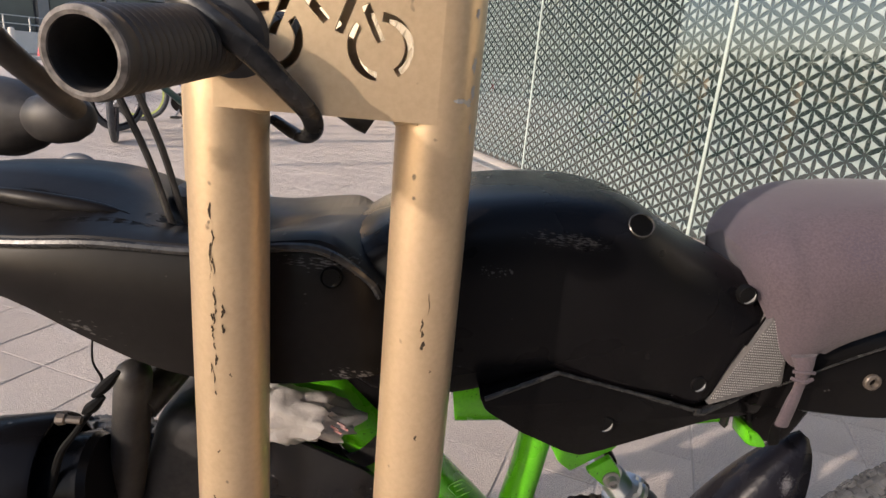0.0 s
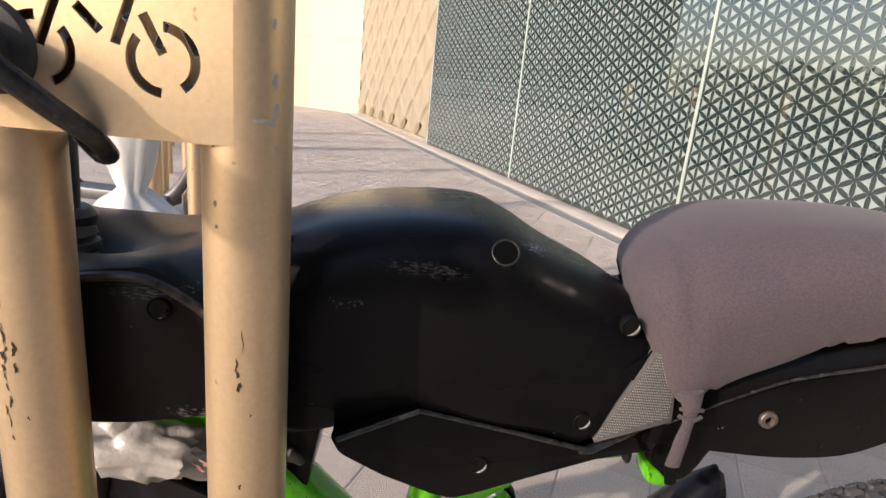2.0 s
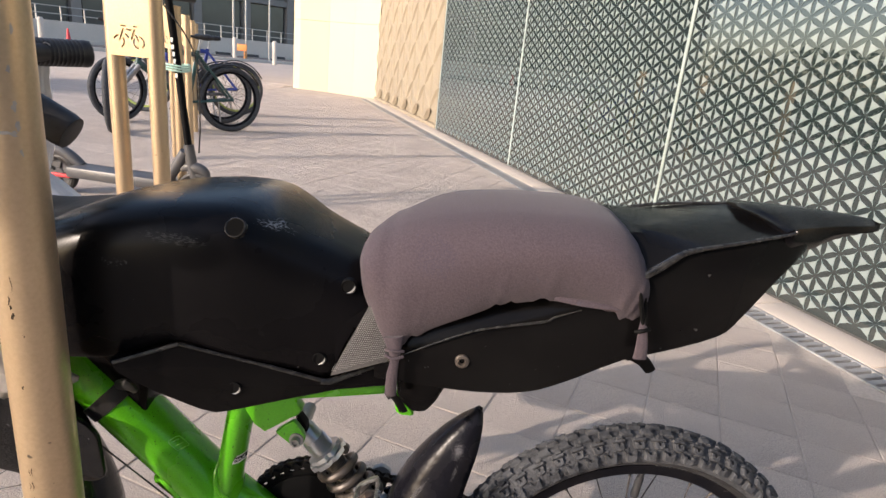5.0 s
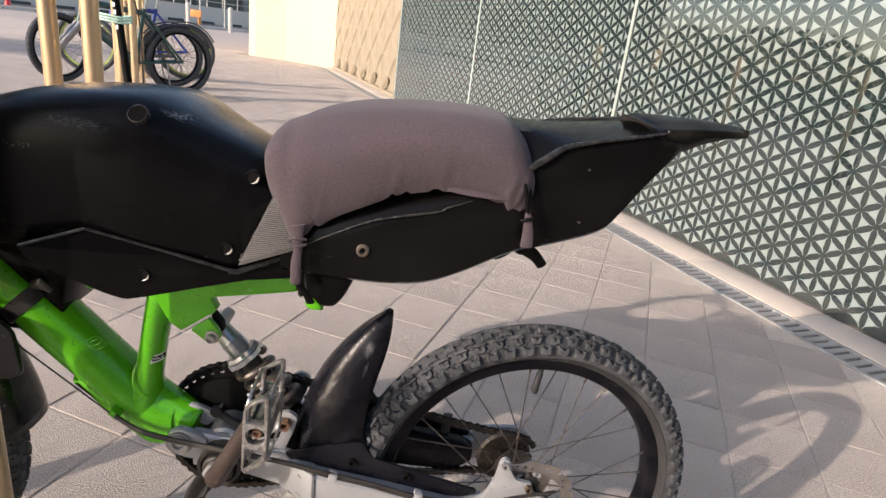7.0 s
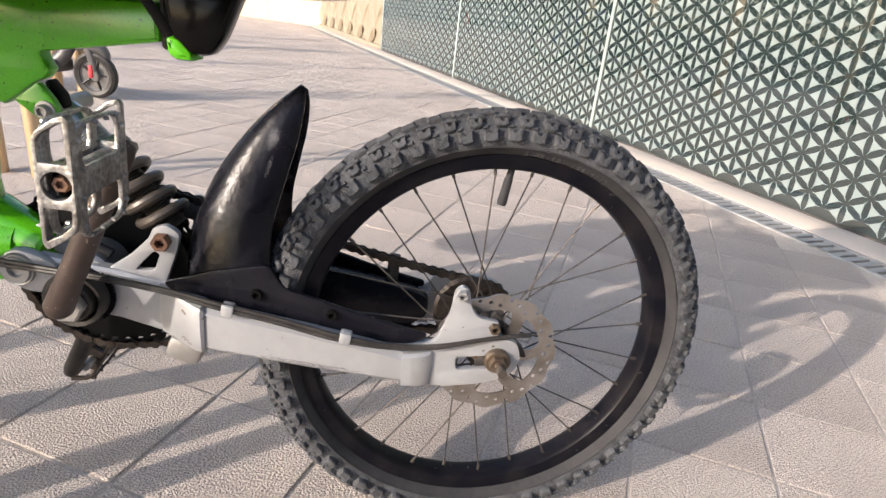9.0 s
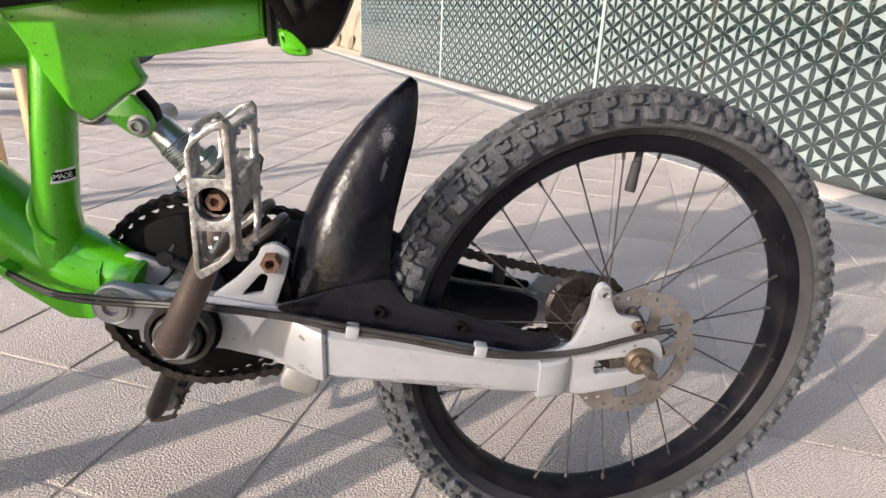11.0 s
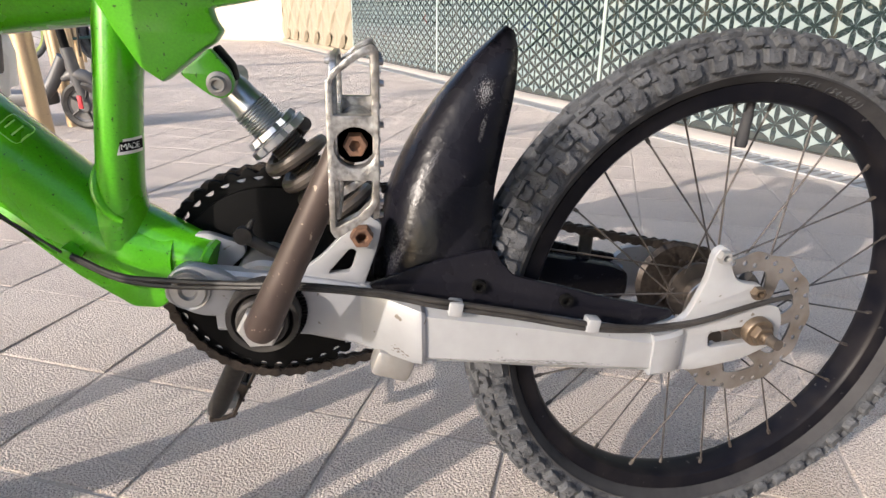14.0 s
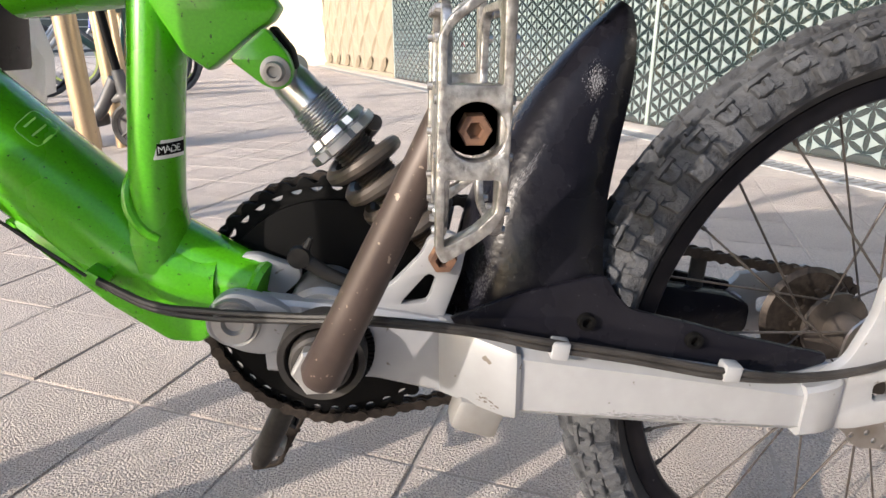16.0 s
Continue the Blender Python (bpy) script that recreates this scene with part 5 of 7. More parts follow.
tank = [(-0.735, tank_profile(0.723, 0.122, 0.640)), (-0.700, tank_profile(0.746, 0.133, 0.612)), (-0.650, tank_profile(0.766, 0.138, 0.613)), (-0.615, tank_profile(0.775, 0.138, 0.619)),
        (-0.560, tank_profile(0.782, 0.135, 0.639)), (-0.510, tank_profile(0.782, 0.130, 0.629)), (-0.480, tank_profile(0.772, 0.1225, 0.6195)), (-0.440, tank_profile(0.750, 0.109, 0.6065)),
        (-0.404, tank_profile(0.734, 0.101, 0.5965)), (-0.390, tank_profile(0.7275, 0.0995, 0.628)), (-0.376, tank_profile(0.720, 0.098, 0.657)), (-0.364, tank_profile(0.713, 0.096, 0.682)), (-0.356, tank_profile(0.709, 0.090, 0.694))]
bm = mirror_loft(tank, 4)
for v in bm.verts:
    v.co.z -= max(0.0, v.co.y + 0.02) * 0.09
tank_skin = BVHTree.FromBMesh(bm)
tank_ob = part("tank_fairing", bm, M_TANK, bike, "gloss black scuffed tank fairing", angle=45)
# Sun highlight on the chamfer behind the deep bolt, added as thin pale strips.
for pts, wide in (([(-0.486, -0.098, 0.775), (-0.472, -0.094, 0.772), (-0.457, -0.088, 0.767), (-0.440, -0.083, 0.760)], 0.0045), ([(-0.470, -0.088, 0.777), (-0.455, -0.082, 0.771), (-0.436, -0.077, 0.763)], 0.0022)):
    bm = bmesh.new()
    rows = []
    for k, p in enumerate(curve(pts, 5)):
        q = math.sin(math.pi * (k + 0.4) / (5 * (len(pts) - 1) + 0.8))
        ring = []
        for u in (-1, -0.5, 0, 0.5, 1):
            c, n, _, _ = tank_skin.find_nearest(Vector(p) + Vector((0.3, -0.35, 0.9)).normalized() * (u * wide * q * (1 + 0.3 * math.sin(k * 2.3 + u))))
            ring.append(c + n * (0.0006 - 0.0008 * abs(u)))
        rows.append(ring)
    add_rings(bm, rows, closed=False, caps=False)
    part("worn_edge", bm, M_EDGEGLINT, tank_ob, "pale strip painted as a sun highlight on the tank edge", angle=60)


def panel_y(x):
    """Depth of the lower side panel, which closes in towards the tail."""
    return 0.139 - 0.262 * (x + 0.55)


low_out = rounded([(-0.613, 0.6275), (-0.607, 0.6140), (-0.600, 0.6080), (-0.573, 0.5890), (-0.533, 0.5665), (-0.517, 0.5605), (-0.498, 0.5630), (-0.442, 0.5740), (-0.393, 0.5830), (-0.340, 0.5855), (-0.332, 0.604),
                   (-0.334, 0.6215), (-0.384, 0.6010), (-0.405, 0.5930), (-0.463, 0.6135), (-0.549, 0.6425), (-0.604, 0.6250)], 0.003, 3)
for sg in (-1, 1):
    bm = plate(low_out, [], 0.030, 0.002, at_y(0.0))
    for v in bm.verts:
        v.co.y = sg * (panel_y(v.co.x) + 0.0005 + (v.co.y - 0.015))
    part("lower_panel", bm, M_BLACK_SIDE, bike, "satin black lower side panel", angle=25)
for sg in (-1, 1):
    bm = bmesh.new()
    for a, b, r in (((-0.608, 0.6245), (-0.549, 0.6435), 0.0020), ((-0.549, 0.6435), (-0.463, 0.6145), 0.0018), ((-0.463, 0.6145), (-0.405, 0.5940), 0.0022)):
        sweep(bm, [(x, sg * (panel_y(x) + 0.0008), z) for x, z in (a, b)], r, 8)
    sweep(bm, [(x, sg * (panel_y(x) + 0.002), z) for x, z in ((-0.412, 0.5955), (-0.403, 0.5945), (-0.384, 0.6020), (-0.360, 0.6115), (-0.330, 0.6230))], 0.0036, 10)
    sweep(bm, [(x, sg * (panel_y(x) + 0.001), z + 0.008) for x, z in ((-0.395, 0.5975), (-0.384, 0.6020), (-0.360, 0.6115), (-0.330, 0.6230))], 0.0022, 8)
    part("panel_edge", bm, M_EDGE, bike, "worn glossy panel edge")
# Dark pack on the down tube, under the fairing.
part("battery_pack", plate(rounded([(-0.80, 0.62), (-0.625, 0.62), (-0.6425, 0.525), (-0.6510, 0.474), (-0.70, 0.520), (-0.80, 0.605)], 0.004, 3), [], 0.080, 0.004, at_y(0.018)), M_BLACK_SIDE, bike, "black pack on the frame tube")
tri = rounded([(-0.402, 0.603), (-0.340, 0.628), (-0.346, 0.690), (-0.362, 0.694)], 0.003, 3)
for sg in (-1, 1):
    part("mesh_vent", plate(tri, [], 0.02, 0.001, at_y(sg * 0.0955)), M_MESH, bike, "grey mesh cloth vent")
bm = bmesh.new()
for k in range(30):
    for j in range(36):
        x, z = -0.402 + k * 0.0020 + (j % 2) * 0.0010, 0.606 + j * 0.0024
        # Cells inside the triangle only.
        if z > 0.608 + (x + 0.402) * 0.42 and z < 0.608 + (x + 0.402) * 2.05 and x < -0.345:
            box(bm, (x, -0.1058, z), (0.0007, 0.0006, 0.0009))
part("mesh_weave", bm, M_RAIL, bike, "fine woven mesh threads", smooth=False)


def fairing_bolt(x, y, z, r, mat=M_GREYSTEEL, label="dark recessed fairing bolt"):
    """A round bolt hole as a flat black disc; a crescent paints its lit wall."""
    bm = bmesh.new()
    lathe(bm, [(r * 1.18, 0.006), (r * 1.14, -0.0006), (r * 1.05, -0.0011), (r, -0.0006), (r * 0.98, 0.0), (0.0, 0.0)], (x, y, z), n=28)
    hole = part("fairing_bolt", bm, M_INK, bike, label)
    bm = bmesh.new()
    lathe(bm, [(r * 0.66, -0.0004), (r * 0.97, -0.0008)], (x - r * 0.06, y, z + r * 0.03), n=14, start=radians(-25), end=radians(105))
    for v in bm.verts:
        # Thin the painted crescent towards both ends.
        d = Vector((v.co.x - x, v.co.z - z))
        a = math.atan2(-d.y, d.x)
        f = max(0.0, 1 - ((a - radians(40)) / radians(66)) ** 2)
        if d.length < r * 0.8:
            k = (r * 0.95 - r * 0.32 * f) / max(d.length, 1e-6)
            v.co.x, v.co.z = x + d.x * k, z + d.y * k
    part("hole_wall", bm, mat, hole)


def socket_bolt(x, y, z, r, mat):
    """A pan-head socket bolt in the side panel."""
    bm = bmesh.new()
    lathe(bm, [(r * 1.2, 0.006), (r * 1.15, -0.001), (r, -0.002), (r * 0.62, -0.0025), (r * 0.5, -0.001), (r * 0.48, 0.002), (0.0, 0.002)], (x, y, z), n=20)
    part("socket_bolt", bm, mat, bike, "grey socket bolt in the side panel")


bm = bmesh.new()
tilt = Vector((0.06, 0.80, -0.60))
lathe(bm, [(0.0108, 0.004), (0.0104, -0.0008), (0.0096, -0.0014), (0.0088, -0.0006), (0.0084, 0.002)], Vector((-0.497, -0.1205, 0.7655)), axis=tilt, n=28)
deep = part("fairing_bolt", bm, M_EDGE, bike, "dark recessed fairing bolt with worn rim")
bm = bmesh.new()
lathe(bm, [(0.0087, -0.0002), (0.0, -0.0002)], Vector((-0.497, -0.1205, 0.7655)), axis=tilt, n=24)
part("hole_floor", bm, M_INK, deep)
fairing_bolt(-0.387, -0.1005, 0.707, 0.0072)
fairing_bolt(-0.414, -0.1050, 0.6225, 0.0066)
fairing_bolt(-0.498, -0.1262, 0.590, 0.0066)
socket_bolt(-0.262, -0.1080, 0.638, 0.0066, M_COIL)
fairing_bolt(-0.731, -0.1530, 0.715, 0.0070, M_BLACK_SIDE)

# Front shroud round the steering head.
def shroud_profile(zc, yi, zi, yo, zo, zb, yb=0.06):
    return [(0.0, zc), (-yi * 0.6, (zc + zi) / 2 + 0.004), (-yi, zi), (-yo + 0.02, zo + 0.006), (-yo + 0.006, zo + 0.003), (-yo, zo - 0.006), (-yo - 0.003, (zo + zb) / 2), (-yo + 0.004, zb + 0.012), (-yb - 0.02, zb), (0.0, zb + 0.02)]


shroud = [(-1.16, shroud_profile(0.735, 0.05, 0.735, 0.085, 0.722, 0.690, 0.04)), (-1.06, shroud_profile(0.752, 0.06, 0.752, 0.128, 0.720, 0.678)), (-0.975, shroud_profile(0.755, 0.065, 0.755, 0.146, 0.722, 0.664)),
          (-0.915, shroud_profile(0.738, 0.06, 0.744, 0.150, 0.728, 0.637)), (-0.868, shroud_profile(0.690, 0.055, 0.722, 0.151, 0.728, 0.618)), (-0.820, shroud_profile(0.694, 0.05, 0.716, 0.151, 0.728, 0.609)),
          (-0.765, shroud_profile(0.722, 0.05, 0.726, 0.151, 0.736, 0.610)), (-0.735, shroud_profile(0.726, 0.05, 0.732, 0.150, 0.736, 0.614)), (-0.700, shroud_profile(0.728, 0.05, 0.732, 0.145, 0.712, 0.618)), (-0.668, shroud_profile(0.722, 0.05, 0.722, 0.130, 0.690, 0.622))]
bm = mirror_loft(shroud, 4)
for v in bm.verts:
    v.co.z -= max(0.0, v.co.y) * 0.20
shroud_skin = BVHTree.FromBMesh(bm)
shroud_ob = part("front_shroud", bm, M_SHROUD, bike, "black front shroud round the steering head", angle=40)
# Cable opening and moulded recesses in the shroud's top.
for name, at, ru, rv, turn in (("cable_opening", (-0.876, -0.084, 0.732), 0.017, 0.013, 0.2), ("moulded_recess", (-0.962, -0.095, 0.752), 0.030, 0.007, -0.25), ("moulded_recess", (-0.915, -0.118, 0.740), 0.040, 0.004, 0.15)):
    rows = []
    for r, lift in ((1.12, -0.0006), (1.0, 0.0016), (0.86, 0.0004), (0.45, 0.0006)):
        ring = []
        for a in np.linspace(0, 2 * math.pi, 28, endpoint=False):
            u, v = ru * r * math.cos(a), rv * r * math.sin(a)
            c, n, _, _ = shroud_skin.find_nearest(Vector(at) + Vector((u * math.cos(turn) - v * math.sin(turn), u * math.sin(turn) + v * math.cos(turn), 0.0)))
            ring.append(c + (n if n.z > 0 else -n) * lift)
        rows.append(ring)
    bm = bmesh.new()
    add_rings(bm, rows[:3], caps=False)
    part("opening_lip", bm, M_SHROUD, shroud_ob, "moulded lip")
    bm = bmesh.new()
    add_rings(bm, rows[2:], caps=False)
    bm.faces.new([v for v in bm.verts][28:])
    part(name, bm, M_INK, shroud_ob, "dark moulded opening in the shroud")
bm = bmesh.new()
lathe(bm, [(0.0, 0.0), (0.0235, 0.0), (0.0235, 0.036), (0.0, 0.036)], (-0.872, -0.006, 0.664), axis=(-0.10, 0, 1), n=28)
head = part("head_tube_top", bm, M_GREEN, bike, "green painted head tube end")
bm = bmesh.new()
lathe(bm, [(0.0, 0.036), (0.0255, 0.036), (0.0275, 0.039), (0.0275, 0.045), (0.0245, 0.047), (0.0245, 0.050), (0.0265, 0.052), (0.0250, 0.059), (0.0165, 0.066), (0.0, 0.066)], (-0.872, -0.006, 0.664), axis=(-0.10, 0, 1), n=28)
part("headset_cup", bm, M_RUBBER, head, "black headset cup")
bm = bmesh.new()
sweep(bm, [(-1.05, -0.080, 0.744), (-0.985, -0.100, 0.744), (-0.93, -0.100, 0.739), (-0.90, -0.095, 0.734)], [0.002, 0.007, 0.007, 0.002], 12, steps=4)
part("shroud_ridge", bm, M_SHROUD, bike, "moulded black ridge")
bm = bmesh.new()
sweep(bm, [(-1.05, -0.140, 0.722), (-0.97, -0.1485, 0.7225), (-0.90, -0.1525, 0.7285), (-0.82, -0.1535, 0.7285), (-0.765, -0.1535, 0.7365), (-0.735, -0.151, 0.734), (-0.705, -0.147, 0.714), (-0.695, -0.145, 0.700)], 0.0035, 8, steps=4)
part("shroud_lip", bm, M_EDGE, bike, "glossy raised lip")
# Rear side walls of the shroud, seen past the tank.
bm = bmesh.new()
sweep(bm, [(-0.93, 0.10, 0.660), (-0.86, 0.100, 0.668), (-0.80, 0.105, 0.676), (-0.74, 0.10, 0.676), (-0.68, 0.09, 0.672)], [0.024, 0.028, 0.028, 0.022, 0.012], 18, steps=4, flat=0.6)
part("far_shroud_edge", bm, M_SHROUD, bike)

# Tail cowl.
def tail_profile(zt, zr, w, zb):
    return [(0.0, zt), (-w * 0.35, zt - 0.001), (-w * 0.62, zt - 0.004), (-w * 0.86, zr + (zt - zr) * 0.35), (-w * 0.97, zr + 0.002), (-w, zr - 0.006), (-w * 1.0, (zr + zb) / 2), (-w * 0.97, zb + 0.006), (-w * 0.88, zb), (0.0, zb)]


tail = [(-0.355, tail_profile(0.700, 0.640, 0.1035, 0.5985)), (-0.300, tail_profile(0.715, 0.655, 0.106, 0.5960)), (-0.245, tail_profile(0.725, 0.674, 0.107, 0.5945)), (-0.190, tail_profile(0.735, 0.694, 0.107, 0.6000)),
        (-0.150, tail_profile(0.750, 0.712, 0.106, 0.6160)), (-0.110, tail_profile(0.786, 0.736, 0.104, 0.6380)), (-0.080, tail_profile(0.790, 0.756, 0.102, 0.6520)), (-0.045, tail_profile(0.791, 0.776, 0.097, 0.6610)),
        (0.010, tail_profile(0.797, 0.789, 0.088, 0.6795)), (0.030, tail_profile(0.800, 0.793, 0.083, 0.6980)), (0.060, tail_profile(0.805, 0.799, 0.073, 0.7370)), (0.088, tail_profile(0.812, 0.803, 0.062, 0.7690)),
        (0.104, tail_profile(0.813, 0.803, 0.050, 0.7820)), (0.130, tail_profile(0.812, 0.803, 0.036, 0.7930)), (0.160, tail_profile(0.810, 0.803, 0.020, 0.8010))]
part("tail_cowl", mirror_loft(tail, 3), M_BLACK_SIDE, bike, "black tail cowl with a pointed end", angle=30)
tip = [(0.060, tail_profile(0.8120, 0.8010, 0.074, 0.786)), (0.066, tail_profile(0.8120, 0.8045, 0.0735, 0.783)), (0.076, tail_profile(0.8155, 0.8055, 0.069, 0.781)), (0.104, tail_profile(0.8170, 0.8060, 0.054, 0.7815)),
       (0.130, tail_profile(0.8175, 0.8070, 0.043, 0.7915)), (0.172, tail_profile(0.8155, 0.8075, 0.028, 0.8020)), (0.196, tail_profile(0.8125, 0.8085, 0.014, 0.8055))]
bm = mirror_loft(tip, 3)
for v in bm.verts:
    # The step runs back towards the middle.
    if v.co.x < 0.078:
        v.co.x -= 0.020 * (1 - min(1.0, abs(v.co.y) / 0.070))
part("tail_tip", bm, M_TANK, bike, "raised glossy tail tip with worn edge", angle=35)
for sg in (-1, 1):
    bm = bmesh.new()
    sweep(bm, [(-0.094, sg * 0.1045, 0.747), (-0.070, sg * 0.1025, 0.765), (-0.050, sg * 0.0985, 0.7785), (-0.020, sg * 0.0945, 0.7865), (0.010, sg * 0.0890, 0.7925), (0.062, sg * 0.0735, 0.8015), (0.070, sg * 0.0725, 0.8055)],
          [0.004, 0.0042, 0.0030, 0.0022, 0.0020, 0.0018, 0.0022], 10, steps=3)
    part("tail_ridge", bm, M_EDGE, bike, "worn raised ridge")
    bm = bmesh.new()
    sweep(bm, [(-0.345, sg * 0.1070, 0.627), (-0.314, sg * 0.1080, 0.645), (-0.291, sg * 0.1080, 0.657), (-0.258, sg * 0.1085, 0.673), (-0.228, sg * 0.1085, 0.682), (-0.181, sg * 0.1080, 0.693), (-0.173, sg * 0.1075, 0.698), (-0.146, sg * 0.1065, 0.709)], [0.0006, 0.0009, 0.0011, 0.0012, 0.0014, 0.0015, 0.0013, 0.0006], 8, steps=3)
    part("side_crease", bm, M_EDGE, bike, "thin raised crease")
bm = bmesh.new()
sweep(bm, [(-0.074, -0.058, 0.662), (-0.076, -0.062, 0.650), (-0.086, -0.062, 0.644), (-0.097, -0.060, 0.634), (-0.105, -0.060, 0.629)], [0.006, 0.008, 0.009, 0.009, 0.006], 12, steps=3, flat=0.6)
sweep(bm, [(-0.076, -0.060, 0.652), (-0.066, -0.064, 0.644), (-0.054, -0.062, 0.636), (-0.043, -0.060, 0.624)], [0.008, 0.009, 0.0075, 0.0065], 12, steps=3, flat=0.6)
sweep(bm, [(-0.083, -0.068, 0.652), (-0.075, -0.070, 0.646), (-0.068, -0.066, 0.650)], 0.007, 10, steps=3)
part("knotted_strap", bm, M_INK, bike, "black strap knotted under the tail")
bm = plate(rounded([(-0.338, 0.612), (-0.329, 0.556), (-0.316, 0.541), (-0.295, 0.541), (-0.284, 0.556), (-0.262, 0.606)], 0.006, 3), [], 0.030, 0.006, at_y(-0.050))
stub = part("seat_stub", bm, M_BLACK_SIDE, bike, "black frame stub under the tail")
bm = plate(rounded([(-0.3330, 0.5560), (-0.3310, 0.5395), (-0.3240, 0.5355), (-0.3080, 0.5355), (-0.3110, 0.5440), (-0.3210, 0.5540)], 0.003, 3), [], 0.033, 0.005, at_y(-0.050))
part("green_end", bm, M_GREEN, stub, "green painted tube end")
bm = bmesh.new()
sweep(bm, [(-0.340, -0.034, 0.600), (-0.341, -0.036, 0.549), (-0.340, 0.036, 0.547)], 0.005, 8, flat=2.0)
part("clamp_strap", bm, M_RUBBER, stub)
bm = bmesh.new()
band_d = Vector((0.70, 0, -0.715)).normalized()
band_u = Vector((0.715, 0, 0.70)).normalized()
rings = []
for u, k in ((-0.011, 1.0), (-0.010, 1.06), (0.010, 1.06), (0.011, 1.0)):
    c = Vector((-0.7010, 0, 0.4845)) + band_d * u
    rings.append([c + (band_u * math.cos(a) + Vector((0, 1.06, 0)) * math.sin(a)) * 0.0368 * k for a in np.linspace(0, 2 * math.pi, 28, endpoint=False)])
add_rings(bm, rings, caps=False)
sweep(bm, [(-0.680, -0.030, 0.517), (-0.664, -0.038, 0.524), (-0.654, -0.036, 0.514)], [0.006, 0.008, 0.004], 10, steps=2, flat=0.6)
part("frame_strap", bm, M_RUBBER, bike, "black strap round the down tube")

# Seat under a stretched grey cover tied with cords.
def seat_profile(zt, zl, w):
    h = zt - zl
    return [(0.0, zt), (-w * 0.42, zt - 0.001), (-w * 0.66, zt - h * 0.045), (-w * 0.81, zt - h * 0.13), (-w * 0.915, zt - h * 0.24), (-w * 0.980, zt - h * 0.36), (-w, zt - h * 0.48), (-w * 0.988, zt - h * 0.66), (-w * 0.95, zt - h * 0.84),
            (-w * 0.905, zl + 0.003), (-w * 0.885, zl - 0.001), (-w * 0.83, zl + 0.004), (0.0, zl + 0.02)]


seat_st = [(-0.380, seat_profile(0.740, 0.720, 0.080)), (-0.373, seat_profile(0.754, 0.702, 0.105)), (-0.361, seat_profile(0.766, 0.680, 0.115)), (-0.347, seat_profile(0.772, 0.657, 0.119)), (-0.333, seat_profile(0.779, 0.648, 0.122)),
           (-0.315, seat_profile(0.785, 0.660, 0.122)), (-0.295, seat_profile(0.790, 0.675, 0.122)), (-0.262, seat_profile(0.796, 0.692, 0.122)), (-0.225, seat_profile(0.800, 0.708, 0.121)), (-0.180, seat_profile(0.802, 0.717, 0.120)),
           (-0.145, seat_profile(0.802, 0.717, 0.120)), (-0.118, seat_profile(0.798, 0.710, 0.119)), (-0.104, seat_profile(0.792, 0.701, 0.117)), (-0.092, seat_profile(0.781, 0.699, 0.113)), (-0.081, seat_profile(0.763, 0.702, 0.106)), (-0.075, seat_profile(0.745, 0.710, 0.090))]
bm = mirror_loft(seat_st, 4)
bmesh.ops.subdivide_edges(bm, edges=bm.edges[:], cuts=1, use_grid_fill=True, smooth=0.0)
for v in bm.verts:
    if abs(v.co.y) > 0.085:
        # Gathers near the hem and soft dents.
        zl = np.interp(v.co.x, [-0.388, -0.333, -0.262, -0.18, -0.1, -0.068], [0.715, 0.648, 0.692, 0.717, 0.701, 0.712])
        k = max(0.0, 1 - (v.co.z - zl) / 0.05)
        w = 0.0010 * k * k * math.sin(v.co.x * 120 + 2.5 * math.sin(v.co.x * 33)) + 0.0016 * noise.noise(v.co * 16)
        for px, deep, wide in ((-0.236, 0.0055, 0.0035), (-0.222, 0.0035, 0.003), (-0.188, 0.0045, 0.004), (-0.112, 0.004, 0.005), (-0.098, 0.004, 0.004), (-0.318, 0.002, 0.004)):
            g = math.exp(-((v.co.x - px - 0.25 * (v.co.z - zl)) / wide) ** 2)
            w -= deep * k * g
            v.co.z += 0.006 * k * k * g
        v.co.y += math.copysign(w, v.co.y)
    v.co.z -= max(0.0, v.co.y) * 0.09
    # The nose is cut back on the far side.
    v.co.x += max(0.0, v.co.y + 0.04) * 0.30 * min(1.0, max(0.0, (-0.28 - v.co.x) / 0.09))
seat = part("seat_cover", bm, M_FABRIC, bike, "mauve-grey stretch fabric seat cover tied below", angle=60)


def tie(x0, z0, x1, z1, y):
    bm = bmesh.new()
    sweep(bm, [(x0 - 0.002, y, z0 + 0.018), (x0, y - 0.002, z0 + 0.006), (x0 + 0.001, y - 0.001, z0 - 0.010), ((x0 + x1) / 2, y, (z0 + z1) / 2), (x1, y + 0.004, z1)], [0.011, 0.0075, 0.0048, 0.0058, 0.0062], 12, steps=4, flat=0.55, up=(1, 0, 0))
    t = part("tie", bm, M_FABRIC, seat, "twisted fabric tie")
    bm = bmesh.new()
    for dz in (-0.003, 0.003):
        sweep(bm, [(x0 - 0.009, y - 0.002, z0 + dz), (x0, y - 0.006, z0 + dz * 1.6), (x0 + 0.010, y - 0.002, z0 + dz)], 0.0017, 8, steps=3)
    part("tie_loop", bm, M_FABRIC, seat)


